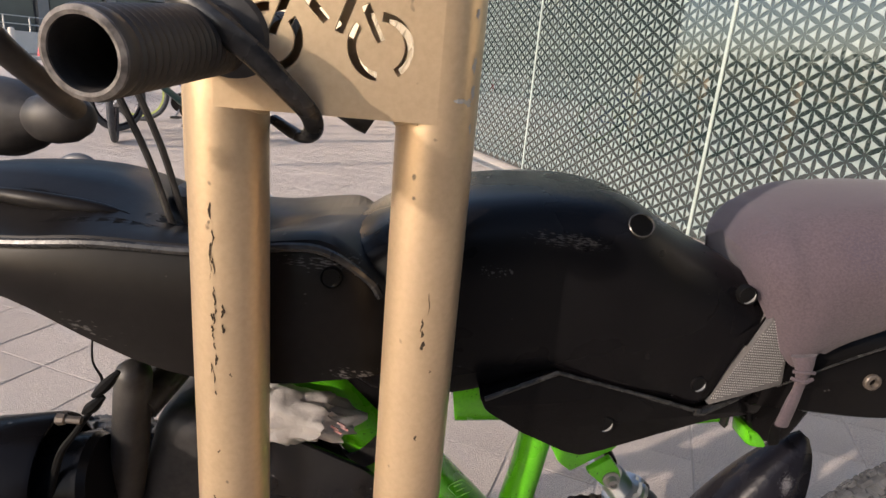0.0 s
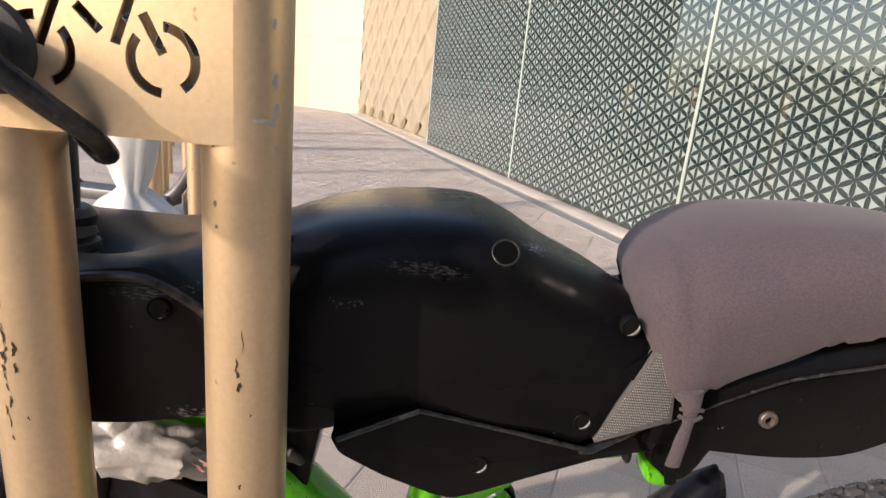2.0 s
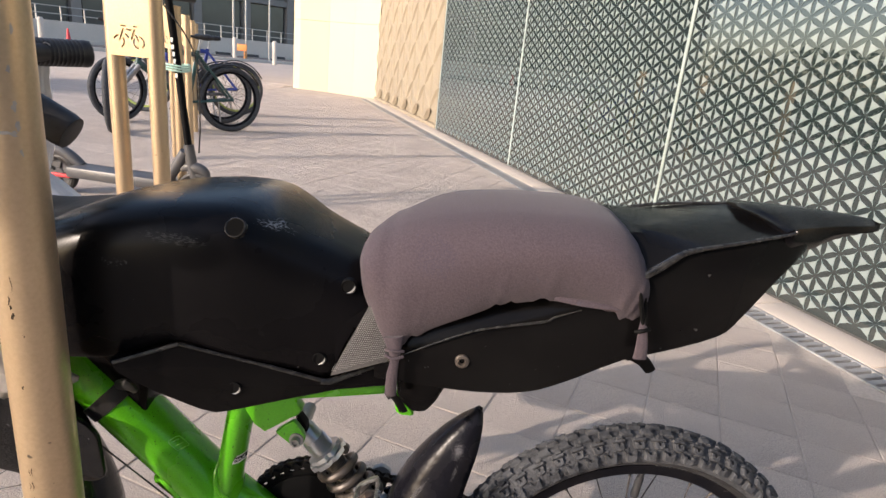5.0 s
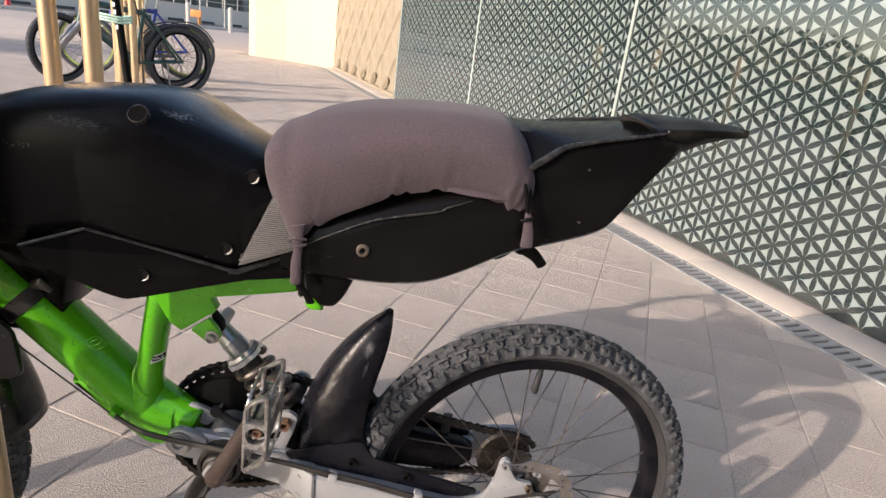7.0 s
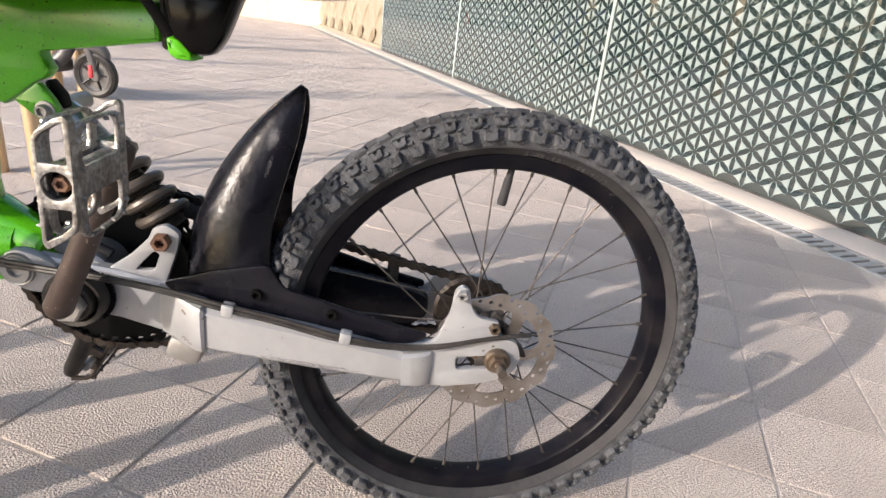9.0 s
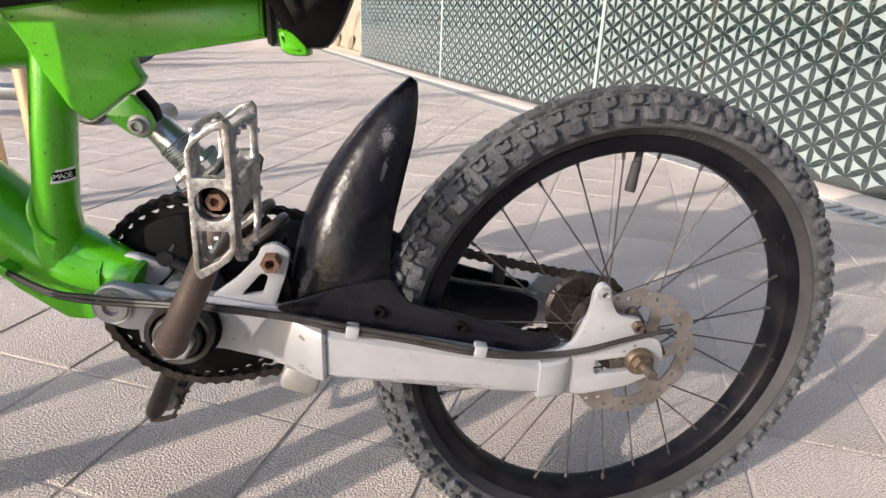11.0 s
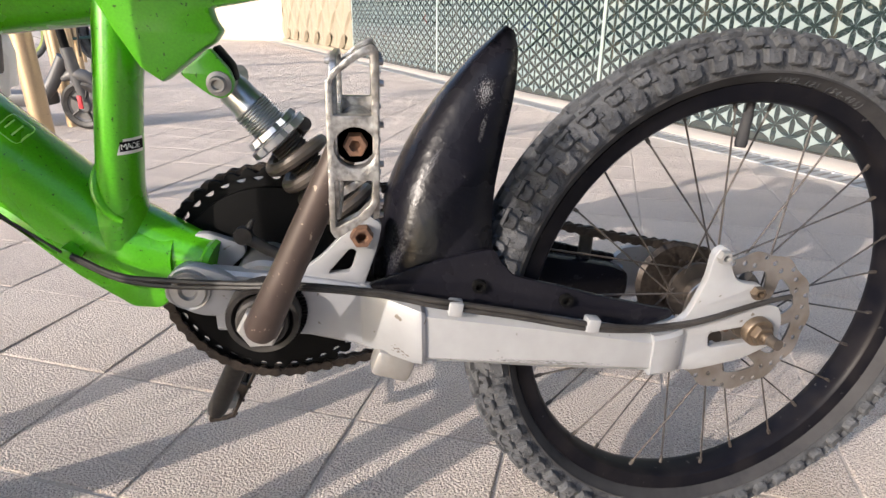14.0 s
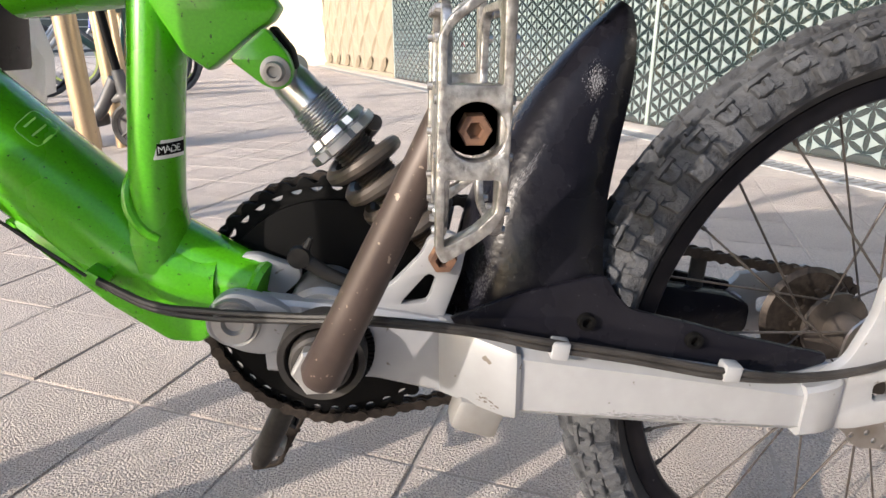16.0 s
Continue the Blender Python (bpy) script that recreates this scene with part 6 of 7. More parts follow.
for sg in (-1, 1):
    for dx, r in ((0.0, 0.0024), (0.006, 0.0018)):
        bm = bmesh.new()
        sweep(bm, [(-0.096 + dx, sg * (0.108 - dx), 0.748), (-0.094 + dx, sg * (0.111 - dx), 0.740), (-0.090 + dx, sg * (0.113 - dx), 0.728), (-0.084 + dx * 0.6, sg * 0.112, 0.706), (-0.082, sg * 0.112, 0.697)], r, 8, steps=4)
        part("elastic_edge", bm, M_INK, seat, "black elastic edge of the cover")
    # Hem turned up in a narrow flap between the gathers.
    bm = bmesh.new()
    rows = []
    for k, x in enumerate(np.linspace(-0.176, -0.108, 15)):
        q = math.sin(math.pi * k / 14)
        zh = 0.7195 - 0.004 * (k / 14) ** 2
        rows.append([(x, sg * 0.108, zh + 0.004), (x, sg * (0.1115 + 0.002 * q), zh + 0.0010), (x, sg * (0.1115 + 0.0025 * q), zh - 0.001 - 0.002 * q), (x, sg * (0.1080 + 0.002 * q), zh - 0.002 - 0.002 * q)])
    add_rings(bm, rows)
    part("hem_fold", bm, M_FABRIC, seat, "folded hem of the cover", angle=60)
    tie(-0.334, 0.645, -0.335, 0.592, sg * 0.116)
    bm = bmesh.new()
    sweep(bm, [(-0.337, sg * 0.113, 0.604), (-0.333, sg * 0.104, 0.588), (-0.326, sg * 0.094, 0.572), (-0.320, sg * 0.088, 0.557)], [0.0035, 0.0045, 0.0050, 0.0052], 10, steps=3, flat=0.4, up=(1, 0, 0))
    part("strap_end", bm, M_INK, seat, "dark strap end below the tie")
    bm = bmesh.new()
    sweep(bm, [(-0.083, sg * 0.112, 0.706), (-0.082, sg * 0.114, 0.694), (-0.080, sg * 0.114, 0.680), (-0.079, sg * 0.113, 0.664)], [0.003, 0.0048, 0.0062, 0.0072], 12, steps=4, flat=0.4, up=(1, 0, 0))
    part("tie", bm, M_FABRIC, seat, "twisted fabric tie")
    bm = bmesh.new()
    sweep(bm, [(-0.090, sg * 0.114, 0.694), (-0.083, sg * 0.117, 0.697), (-0.075, sg * 0.113, 0.698)], 0.0022, 8, steps=3)
    part("tie_loop", bm, M_INK, seat)

# Front: fork, lamp, guard, bars.
for sg in (-1, 1):
    bm = bmesh.new()
    sweep(bm, [(-0.9045, sg * 0.100, 0.606), (-0.9050, sg * 0.100, 0.604), (-0.9055, sg * 0.100, 0.600), (-0.9065, sg * 0.100, 0.594), (-0.914, sg * 0.100, 0.520), (-0.958, sg * 0.080, 0.300), (-0.975, sg * 0.070, 0.237)], [0.005, 0.0095, 0.0135, 0.0155, 0.0160, 0.018, 0.014], 20)
    part("fork_leg", bm, M_RUBBER, bike, "worn black fork leg")
bm = bmesh.new()
sweep(bm, [(-0.905, -0.095, 0.560), (-0.885, -0.045, 0.585), (-0.885, 0.045, 0.585), (-0.905, 0.095, 0.560)], 0.017, 14)
part("fork_crown", bm, M_RUBBER, bike)
bm = bmesh.new()
sweep(bm, [(-0.888, 0, 0.62), (-0.879, 0, 0.76), (-0.877, 0, 0.870)], 0.0135, 16)
part("steering_stem", bm, M_RUBBER, bike)
bm = bmesh.new()
lathe(bm, [(0.0, 0.004), (0.036, 0.004), (0.040, 0.010), (0.040, 0.058), (0.054, 0.060), (0.055, 0.036), (0.0575, 0.036), (0.0590, 0.040), (0.0590, 0.115), (0.055, 0.135), (0.045, 0.147), (0.0, 0.152)], (-0.920, -0.125, 0.507), axis=(-0.97, -0.10, -0.10), n=40)
lamp = part("front_lamp", bm, M_TANK, bike, "glossy black round front lamp housing")
bm = bmesh.new()
sweep(bm, [(-0.915, -0.140, 0.650), (-0.911, -0.150, 0.632), (-0.905, -0.150, 0.616), (-0.911, -0.152, 0.596), (-0.927, -0.155, 0.571), (-0.940, -0.158, 0.549), (-0.947, -0.165, 0.504), (-0.947, -0.165, 0.44)], [0.0008, 0.0008, 0.0012, 0.002, 0.0026, 0.003, 0.003, 0.003], 8, steps=4)
sweep(bm, [(-0.893, -0.148, 0.624), (-0.902, -0.152, 0.613), (-0.912, -0.152, 0.603)], [0.002, 0.0050, 0.002], 8, steps=3)
sweep(bm, [(-0.905, -0.150, 0.602), (-0.913, -0.153, 0.594), (-0.920, -0.153, 0.588)], [0.002, 0.0052, 0.002], 8, steps=3)
part("lamp_wire", bm, M_INK, lamp, "black wire with two connectors")
bm = bmesh.new()
sweep(bm, [(-0.936, -0.160, 0.5865), (-0.930, -0.160, 0.5865), (-0.929, -0.160, 0.5865), (-0.918, -0.160, 0.586)], [0.0045, 0.0045, 0.003, 0.003], 8)
part("lamp_screw", bm, M_COIL, lamp, "zinc lamp screw")
bm = bmesh.new()
box(bm, (-0.870, -0.045, 0.480), (0.085, 0.10, 0.135), 0.022, Matrix.Rotation(0.25, 3, 'Y'), 3)
part("horn_housing", bm, M_RUBBER, bike, "black housing behind the fork")
bm = bmesh.new()
rings = []
for a in np.linspace(radians(5), radians(58), 16):
    r = []
    for t in np.linspace(-1, 1, 11):
        rr = 0.292 - 0.035 * abs(t) ** 3
        r.append((-1.005 + rr * math.cos(a), 0.062 * t, AX + rr * math.sin(a)))
    rings.append(r)
add_rings(bm, rings, closed=False, caps=False)
fm = part("front_mudguard", bm, M_BLACK, bike, "black curved front mudguard")
mod = fm.modifiers.new("thick", 'SOLIDIFY')
mod.thickness = 0.003
for sg in (-1, 1):
    part("mudguard_side", plate(rounded([(-0.870, 0.540), (-0.831, 0.534), (-0.760, 0.508), (-0.702, 0.483), (-0.688, 0.468), (-0.682, 0.408), (-0.698, 0.400), (-0.770, 0.398), (-0.838, 0.410), (-0.900, 0.470)], 0.008, 4), [], 0.008, 0.002, at_y(sg * 0.064)), M_BLACK, fm)

bm = bmesh.new()
sweep(bm, [(-0.877, 0.0, 0.880), (-0.862, -0.05, 0.885), (-0.828, -0.13, 0.878), (-0.815, -0.18, 0.873)], 0.0125, 16, steps=4)
sweep(bm, [(-0.877, 0.0, 0.880), (-0.874, 0.04, 0.890), (-0.862, 0.10, 0.897), (-0.850, 0.15, 0.898)], 0.0125, 16, steps=4)
bars = part("handlebar", bm, M_RUBBER, bike, "black handlebar")


def grip(sg):
    """Ribbed open-ended grip with a flange."""
    if sg < 0:
        a, b = Vector((-0.790, -0.198, 0.874)), Vector((-0.8045, -0.318, 0.8615))
    else:
        a, b = Vector((-0.890, 0.10, 0.897)), Vector((-0.825, 0.205, 0.899))
    ax = (b - a).normalized()
    L = (b - a).length
    prof = [(0.0125, 0.0), (0.027, 0.0), (0.029, 0.003), (0.027, 0.007), (0.0185, 0.010)]
    k = 0.014
    while k < L - 0.012:
        prof += [(0.0180, k), (0.0188, k + 0.002), (0.0180, k + 0.004)]
        k += 0.0055
    prof += [(0.0185, L - 0.008), (0.0190, L - 0.003), (0.0180, L), (0.0150, L), (0.0140, L - 0.003), (0.0140, L - 0.05), (0.0, L - 0.05)]
    bm = bmesh.new()
    lathe(bm, prof, a, axis=ax, n=30)
    held = part("grip", bm, M_RUBBER, bars, "ribbed black rubber grip with an open end")
    bm = bmesh.new()
    lathe(bm, [(0.0150, L - 0.001), (0.0146, L + 0.0012), (0.0162, L + 0.0018), (0.0182, L + 0.0006), (0.0184, L - 0.002)], a, axis=ax, n=30, loop=True)
    part("worn_lip", bm, M_WORN, held, "pale worn rubber lip")


grip(-1)
grip(1)
bm = bmesh.new()
sweep(bm, [(-0.822, -0.160, 0.900), (-0.806, -0.225, 0.893), (-0.785, -0.238, 0.883), (-0.764, -0.236, 0.868), (-0.747, -0.225, 0.850), (-0.738, -0.206, 0.835), (-0.741, -0.185, 0.823), (-0.752, -0.172, 0.819), (-0.772, -0.155, 0.826)],
      [0.008, 0.0085, 0.0082, 0.0076, 0.0070, 0.0064, 0.0060, 0.0056, 0.005], 14, steps=5, flat=0.75)
part("brake_lever", bm, M_EDGE, bars, "worn black brake lever with hooked tip")
bm = bmesh.new()
sweep(bm, [(-0.868, -0.300, 0.905), (-0.860, -0.305, 0.888), (-0.853, -0.300, 0.866), (-0.850, -0.270, 0.845), (-0.852, -0.245, 0.832)], [0.0055, 0.0060, 0.0062, 0.0058, 0.006], 14, steps=4)
part("lever_bracket", bm, M_RUBBER, bars)
bm = bmesh.new()
lathe(bm, [(0.0, -0.026), (0.010, -0.024), (0.0165, -0.016), (0.0195, -0.003), (0.0185, 0.010), (0.013, 0.021), (0.007, 0.026), (0.0, 0.027)], (-0.946, -0.103, 0.809), axis=(0.98, -0.1, 0.12), n=28)
part("lever_ball", bm, M_RUBBER, bars, "round black lever end")
bm = bmesh.new()
sweep(bm, [(-1.060, -0.075, 0.800), (-1.020, -0.080, 0.803), (-0.985, -0.088, 0.805), (-0.955, -0.098, 0.808)], [0.020, 0.030, 0.029, 0.014], 16, steps=4)
part("switch_housing", bm, M_RUBBER, bars, "black switch housing below the grip")
bm = bmesh.new()
sweep(bm, [(-0.838, -0.115, 0.865), (-0.832, -0.100, 0.838), (-0.830, -0.090, 0.826)], [0.013, 0.015, 0.009], 16, steps=3)
part("clamp_body", bm, M_RUBBER, bars)
for p0, p1 in (((-0.910, -0.090, 0.834), (-0.873, -0.088, 0.732)), ((-0.897, -0.090, 0.842), (-0.867, -0.082, 0.742))):
    bm = bmesh.new()
    mid = [(p0[i] + p1[i]) / 2 + (0.003 if i == 0 else 0) for i in range(3)]
    sweep(bm, [(p0[0] - 0.012, p0[1], p0[2] + 0.03), p0, mid, p1, (p1[0] + 0.008, p1[1] + 0.006, p1[2] - 0.03)], 0.0029, 8, steps=4)
    part("control_cable", bm, M_RUBBER, bars, "black control cable")
bm = bmesh.new()
lathe(bm, [(0.0, 0.0), (0.016, 0.0), (0.019, 0.004), (0.0195, 0.02), (0.0205, 0.085), (0.019, 0.094), (0.0, 0.095)], (-0.797, -0.022, 0.870), axis=(0.86, 0.06, -0.50), n=28)
part("controller_housing", bm, M_RUBBER, bars, "black cylinder on the handlebar")
# Crumpled plastic wrapped under the tank.
bm = bmesh.new()
bmesh.ops.create_icosphere(bm, subdivisions=4, radius=1)
for v in bm.verts:
    n3 = noise.noise(v.co * 2.2) * 0.35 + noise.noise(v.co * 5) * 0.22 + abs(noise.noise(v.co * 9)) * 0.16
    c = v.co * (1 + n3)
    v.co = Vector((-0.788 + c.x * 0.066 + c.z * 0.004, -0.072 + c.y * 0.026, 0.549 + c.z * 0.024 - c.x * 0.010))
wrap = part("plastic_wrap", bm, M_WRAP, bike, "crumpled white plastic bag stuffed under the fairing", angle=70)
bm = bmesh.new()
for k in range(4):
    box(bm, (-0.724 - k * 0.003, -0.0905, 0.546 + (k % 2) * 0.006 - k * 0.002), (0.008, 0.001, 0.002), 0, Matrix.Rotation(0.5, 3, 'Y'))
part("red_print", bm, M_PRINT, wrap, "faded red print", smooth=False)


# ---- bicycle racks ----
def slot_bar(x0, z0, x1, z1, w):
    d = Vector((x1 - x0, z1 - z0)).normalized() * 1.0
    n = Vector((-d.y, d.x)) * w / 2
    return [(x0 + n.x, z0 + n.y), (x0 - n.x, z0 - n.y), (x1 - n.x, z1 - n.y), (x1 + n.x, z1 + n.y)]


def slot_arc(cx, cz, r, a0, a1, w):
    a = np.linspace(radians(a0), radians(a1), 12)
    return [(cx + (r + w / 2) * math.cos(t), cz + (r + w / 2) * math.sin(t)) for t in a] + [(cx + (r - w / 2) * math.cos(t), cz + (r - w / 2) * math.sin(t)) for t in a[::-1]]


def bike_rack():
    """Two posts under a hollow headed box with a bicycle sign cut through it; stands at the origin."""
    rack = thing("bike_rack", (0, 0, 0), "gold-painted steel bicycle rack post with a cut-out bicycle sign", "bike rack", group="bike racks")
    hx, r, z0, z1 = 0.0655, 0.0255, 0.836, 1.05
    for sx in (-1, 1):
        bm = bmesh.new()
        lathe(bm, [(0.0, -0.06), (r, -0.06), (r, z0 + 0.004), (0.0, z0 + 0.004)], (sx * hx, 0, 0), axis=(0, 0, 1), n=36)
        post = part("post", bm, M_GOLD, rack)
        bm = bmesh.new()
        ring_w = [(sx * hx + (r + 0.0004) * math.cos(a), (r + 0.0004) * math.sin(a), z0 - 0.001 + 0.0015 * math.sin(a * 5)) for a in np.linspace(math.pi / 2 + sx * 0.4, math.pi / 2 + sx * 2.7, 24)]
        sweep(bm, ring_w, 0.0015, 6)
        part("weld_bead", bm, M_WELD, post, "rough pale weld bead")
    # Half-round sides.
    for sx in (-1, 1):
        bm = bmesh.new()
        angles = np.linspace(-math.pi / 2, math.pi / 2, 18)
        pts = [(sx * (hx + r * math.cos(a)), r * math.sin(a)) for a in angles]
        inn = [(sx * (hx + (r - 0.003) * math.cos(a)), (r - 0.003) * math.sin(a)) for a in angles]
        prof = pts + inn[::-1]
        add_rings(bm, [[(x, y, z) for x, y in prof] for z in (z0, z1 - 0.012, z1)])
        part("rounded_side", bm, M_GOLD, rack, angle=50)
    w = 0.0052
    wl, wr = (-0.033, 0.877), (0.030, 0.877)
    cuts = [slot_arc(*wl, 0.0165, 90, 160, w), slot_arc(*wl, 0.0165, -70, 42, w), slot_arc(*wr, 0.0165, 140, 265, w), slot_arc(*wr, 0.0165, -55, 88, w),
            slot_bar(wl[0] + 0.001, wl[1] + 0.002, -0.0175, 0.914, w), slot_bar(-0.0125, 0.9005, -0.001, 0.8885, w), slot_bar(0.006, 0.883, 0.0178, 0.914, w),
            slot_bar(0.0205, 0.899, wr[0], wr[1] + 0.003, w), slot_bar(-0.010, 0.9125, 0.009, 0.911, w * 0.8), slot_bar(-0.026, 0.9215, -0.008, 0.9215, w * 0.8), slot_bar(0.014, 0.9215, 0.028, 0.9215, w * 0.8)]
    outer = [(-hx, z0), (hx, z0), (hx, z1), (-hx, z1)]
    for y in (-r + 0.0015, r - 0.0015):
        part("sign_plate", plate(outer, cuts, 0.003, 0.0, at_y(y)), M_GOLD, rack, "flat gold plate with bicycle cut-out", smooth=False)
    bm = bmesh.new()
    box(bm, (0, 0, z1 + 0.002), (2 * hx, 2 * r, 0.004), 0.001)
    part("top_cap", bm, M_GOLD, rack)
    bm = bmesh.new()
    box(bm, (0, 0, z0 + 0.002), (2 * hx - 2 * r + 0.02, 2 * r - 0.006, 0.004))
    part("bottom_cap", bm, M_GOLD, rack, smooth=False)
    return rack


rack = bike_rack()
for x, y, rz in ((-1.275, 1.195, -6), (-1.86, 2.62, -6), (-2.42, 4.02, -6), (-2.98, 5.42, -6), (-3.54, 6.82, -6)):
    copy_thing(rack, pose(x, y, 0.025, 0, 0, rz))
RX, RY = -0.7295, -0.180
rack.matrix_basis = pose(RX, RY, 0)


def chips(post_x, spots, mat, label):
    """Flaked paint on the front of a post: thin ragged patches that follow its round."""
    rng = random.Random(int(1000 * abs(post_x)))
    for ang, z, w, h in spots:
        bm = bmesh.new()
        c = []
        for k in range(16):
            a = 2 * math.pi * k / 16
            q = rng.uniform(0.30, 1.0)
            c.append((math.radians(ang) + w / 0.0255 * 0.42 * q * math.cos(a) + 0.02 * math.sin(z * 900 + 3 * math.sin(a)), z + h * 0.5 * rng.uniform(0.55, 1.0) * math.sin(a)))
        bm.faces.new([bm.verts.new((RX + post_x + 0.0258 * math.cos(a), RY + 0.0258 * math.sin(a), zz)) for a, zz in c])
        ob = part("paint_chip", bm, mat, None, label, smooth=False)
        ob.parent = rack
        ob.matrix_parent_inverse = Matrix.Translation((-RX, -RY, 0))


rng = random.Random(21)
left = [(-97 + rng.uniform(-3, 3), 0.700 + rng.gauss(0, 0.022), rng.uniform(0.0012, 0.003), rng.uniform(0.004, 0.016)) for _ in range(16)]
left += [(-84, 0.706, 0.0035, 0.011), (-84, 0.694, 0.003, 0.009), (-103, 0.665, 0.0015, 0.012), (-100, 0.735, 0.001, 0.016)]
right = [(-90, 0.529, 0.0014, 0.012), (-95, 0.527, 0.0012, 0.008), (-91, 0.512, 0.0015, 0.013), (-97, 0.511, 0.0012, 0.009), (-93, 0.496, 0.0014, 0.010), (-84, 0.692, 0.005, 0.008), (-86, 0.700, 0.003, 0.006), (-88, 0.706, 0.002, 0.012), (-70, 0.672, 0.002, 0.003), (-80, 0.722, 0.001, 0.02), (-84, 0.62, 0.003, 0.006)]
chips(-0.0655, left, M_CHIP, "dark flaked paint")
chips(0.0655, right, M_CHIP, "dark flaked paint")
chips(0.0655, [(-40, 0.872, 0.006, 0.012), (-45, 0.850, 0.010, 0.006), (-38, 0.856, 0.006, 0.010), (-42, 0.900, 0.005, 0.008), (-60, 0.851, 0.012, 0.004), (-36, 0.835, 0.004, 0.008), (-30, 0.93, 0.004, 0.01)], M_GREYCHIP, "grey primer showing through")
chips(-0.0655, [(-95, 0.60, 0.002, 0.004), (-75, 0.66, 0.0015, 0.004), (-105, 0.56, 0.002, 0.006)], M_CHIP, "dark flaked paint")

# ---- carrier bag hung from the far grip ----
bm = bmesh.new()
rings = []
for z, rx, ry, cx, cy in ((0.905, 0.016, 0.010, -0.858, 0.150), (0.86, 0.026, 0.012, -0.890, 0.175), (0.79, 0.038, 0.018, -0.915, 0.195), (0.745, 0.026, 0.016, -0.918, 0.200), (0.716, 0.015, 0.013, -0.917, 0.200), (0.70, 0.038, 0.026, -0.915, 0.200),
                          (0.67, 0.070, 0.040, -0.910, 0.205), (0.61, 0.105, 0.050, -0.895, 0.215), (0.54, 0.132, 0.055, -0.880, 0.230), (0.48, 0.142, 0.056, -0.874, 0.240), (0.44, 0.122, 0.050, -0.872, 0.245), (0.42, 0.070, 0.03, -0.872, 0.245), (0.412, 0.02, 0.01, -0.872, 0.245)):
    r = []
    for k in range(40):
        a = 2 * math.pi * k / 40
        f = 1 + 0.10 * math.sin(7 * a + z * 9) + 0.16 * noise.noise(Vector((math.cos(a) * 2, math.sin(a) * 2, z * 9)))
        r.append((cx + rx * f * math.cos(a), cy + ry * f * math.sin(a), z + 0.012 * noise.noise(Vector((math.cos(a), math.sin(a), z * 5)))))
    rings.append(r)
add_rings(bm, rings)
bag = part("plastic_bag", bm, M_BAG, None, angle=60)
tagged(bag, "thin white plastic carrier bag knotted and hung from the handlebar", "plastic bag")
bm = bmesh.new()
for k in range(4):
    box(bm, (-0.885, 0.163 + 0.001 * k, 0.690 - k * 0.010), (0.010, 0.002, 0.006), 0, Matrix.Rotation(0.15, 3, 'Y'))
part("red_print", bm, M_RED, bag, "small red print", smooth=False)


# ---- electric scooter ----
def small_wheel(name, c, r, parent, axis=(0, 1, 0)):
    bm = bmesh.new()
    lathe(bm, [(r * 0.70, -0.016), (r * 0.86, -0.022), (r * 0.97, -0.016), (r, 0.0), (r * 0.97, 0.016), (r * 0.86, 0.022), (r * 0.70, 0.016)], c, axis=axis, n=40, loop=True)
    w = part(name, bm, M_RUBBER, parent, "black rubber scooter wheel")
    bm = bmesh.new()
    lathe(bm, [(0.0, -0.014), (r * 0.25, -0.014), (r * 0.30, -0.008), (r * 0.60, -0.008), (r * 0.68, -0.014), (r * 0.72, 0.0), (r * 0.68, 0.014), (0.0, 0.014)], c, axis=axis, n=32)
    part("wheel_disc", bm, M_SCOOT, w)
    for k in range(5):
        a = 2 * math.pi * k / 5
        bm = bmesh.new()
        d = Vector((math.cos(a), 0, math.sin(a)))
        sweep(bm, [Vector(c) + d * r * 0.28 + Vector((0, -0.013, 0)), Vector(c) + d * r * 0.66 + Vector((0, -0.013, 0))], 0.006, 8)
        part("wheel_rib", bm, M_RUBBER, w)
    return w


SF, SR = Vector((-1.675, 2.52, 0.112)), Vector((-2.525, 2.66, 0.112))
scooter = thing("electric_scooter", (-2.1, 2.58, 0), "dark grey folding electric scooter parked by the racks", "scooter")
sx = (SF - SR).normalized()
sn = (-sx.y, sx.x, 0)
small_wheel("front_wheel", SF, 0.112, scooter, sn)
small_wheel("rear_wheel", SR, 0.112, scooter, sn)
bm = bmesh.new()
m = Matrix.Rotation(math.atan2(sx.y, sx.x), 3, 'Z')
box(bm, ((SF + SR) / 2 + Vector((-0.03, 0, 0.03))), (0.60, 0.15, 0.065), 0.016, m)
deck = part("deck", bm, M_SCOOT, scooter, "long grey scooter deck")
bm = bmesh.new()
sweep(bm, [SR + Vector((0.13, 0, 0.05)), SR + Vector((0.07, 0, 0.10)), SR + Vector((0, 0, 0.135)), SR + Vector((-0.08, 0, 0.11)), SR + Vector((-0.115, 0, 0.065))], [0.030, 0.034, 0.034, 0.030, 0.018], 12, steps=4, flat=1.0)
bmesh.ops.scale(bm, vec=(1, 1, 1), verts=bm.verts[:])
part("rear_mudguard", bm, M_SCOOT, scooter, "grey rear mudguard")
bm = bmesh.new()
box(bm, SR + Vector((0.04, -0.055, 0.0)), (0.12, 0.02, 0.022), 0.006, m)
part("red_reflector", bm, M_RED, scooter, "red side reflector")
bm = bmesh.new()
sweep(bm, [SF + Vector((-0.22, 0.01, 0.02)), SF + Vector((-0.14, 0.01, 0.09)), SF + Vector((-0.055, 0.0, 0.22))], [0.034, 0.030, 0.028], 14, steps=3)
part("neck", bm, M_SCOOT, scooter, "grey scooter neck")
bm = bmesh.new()
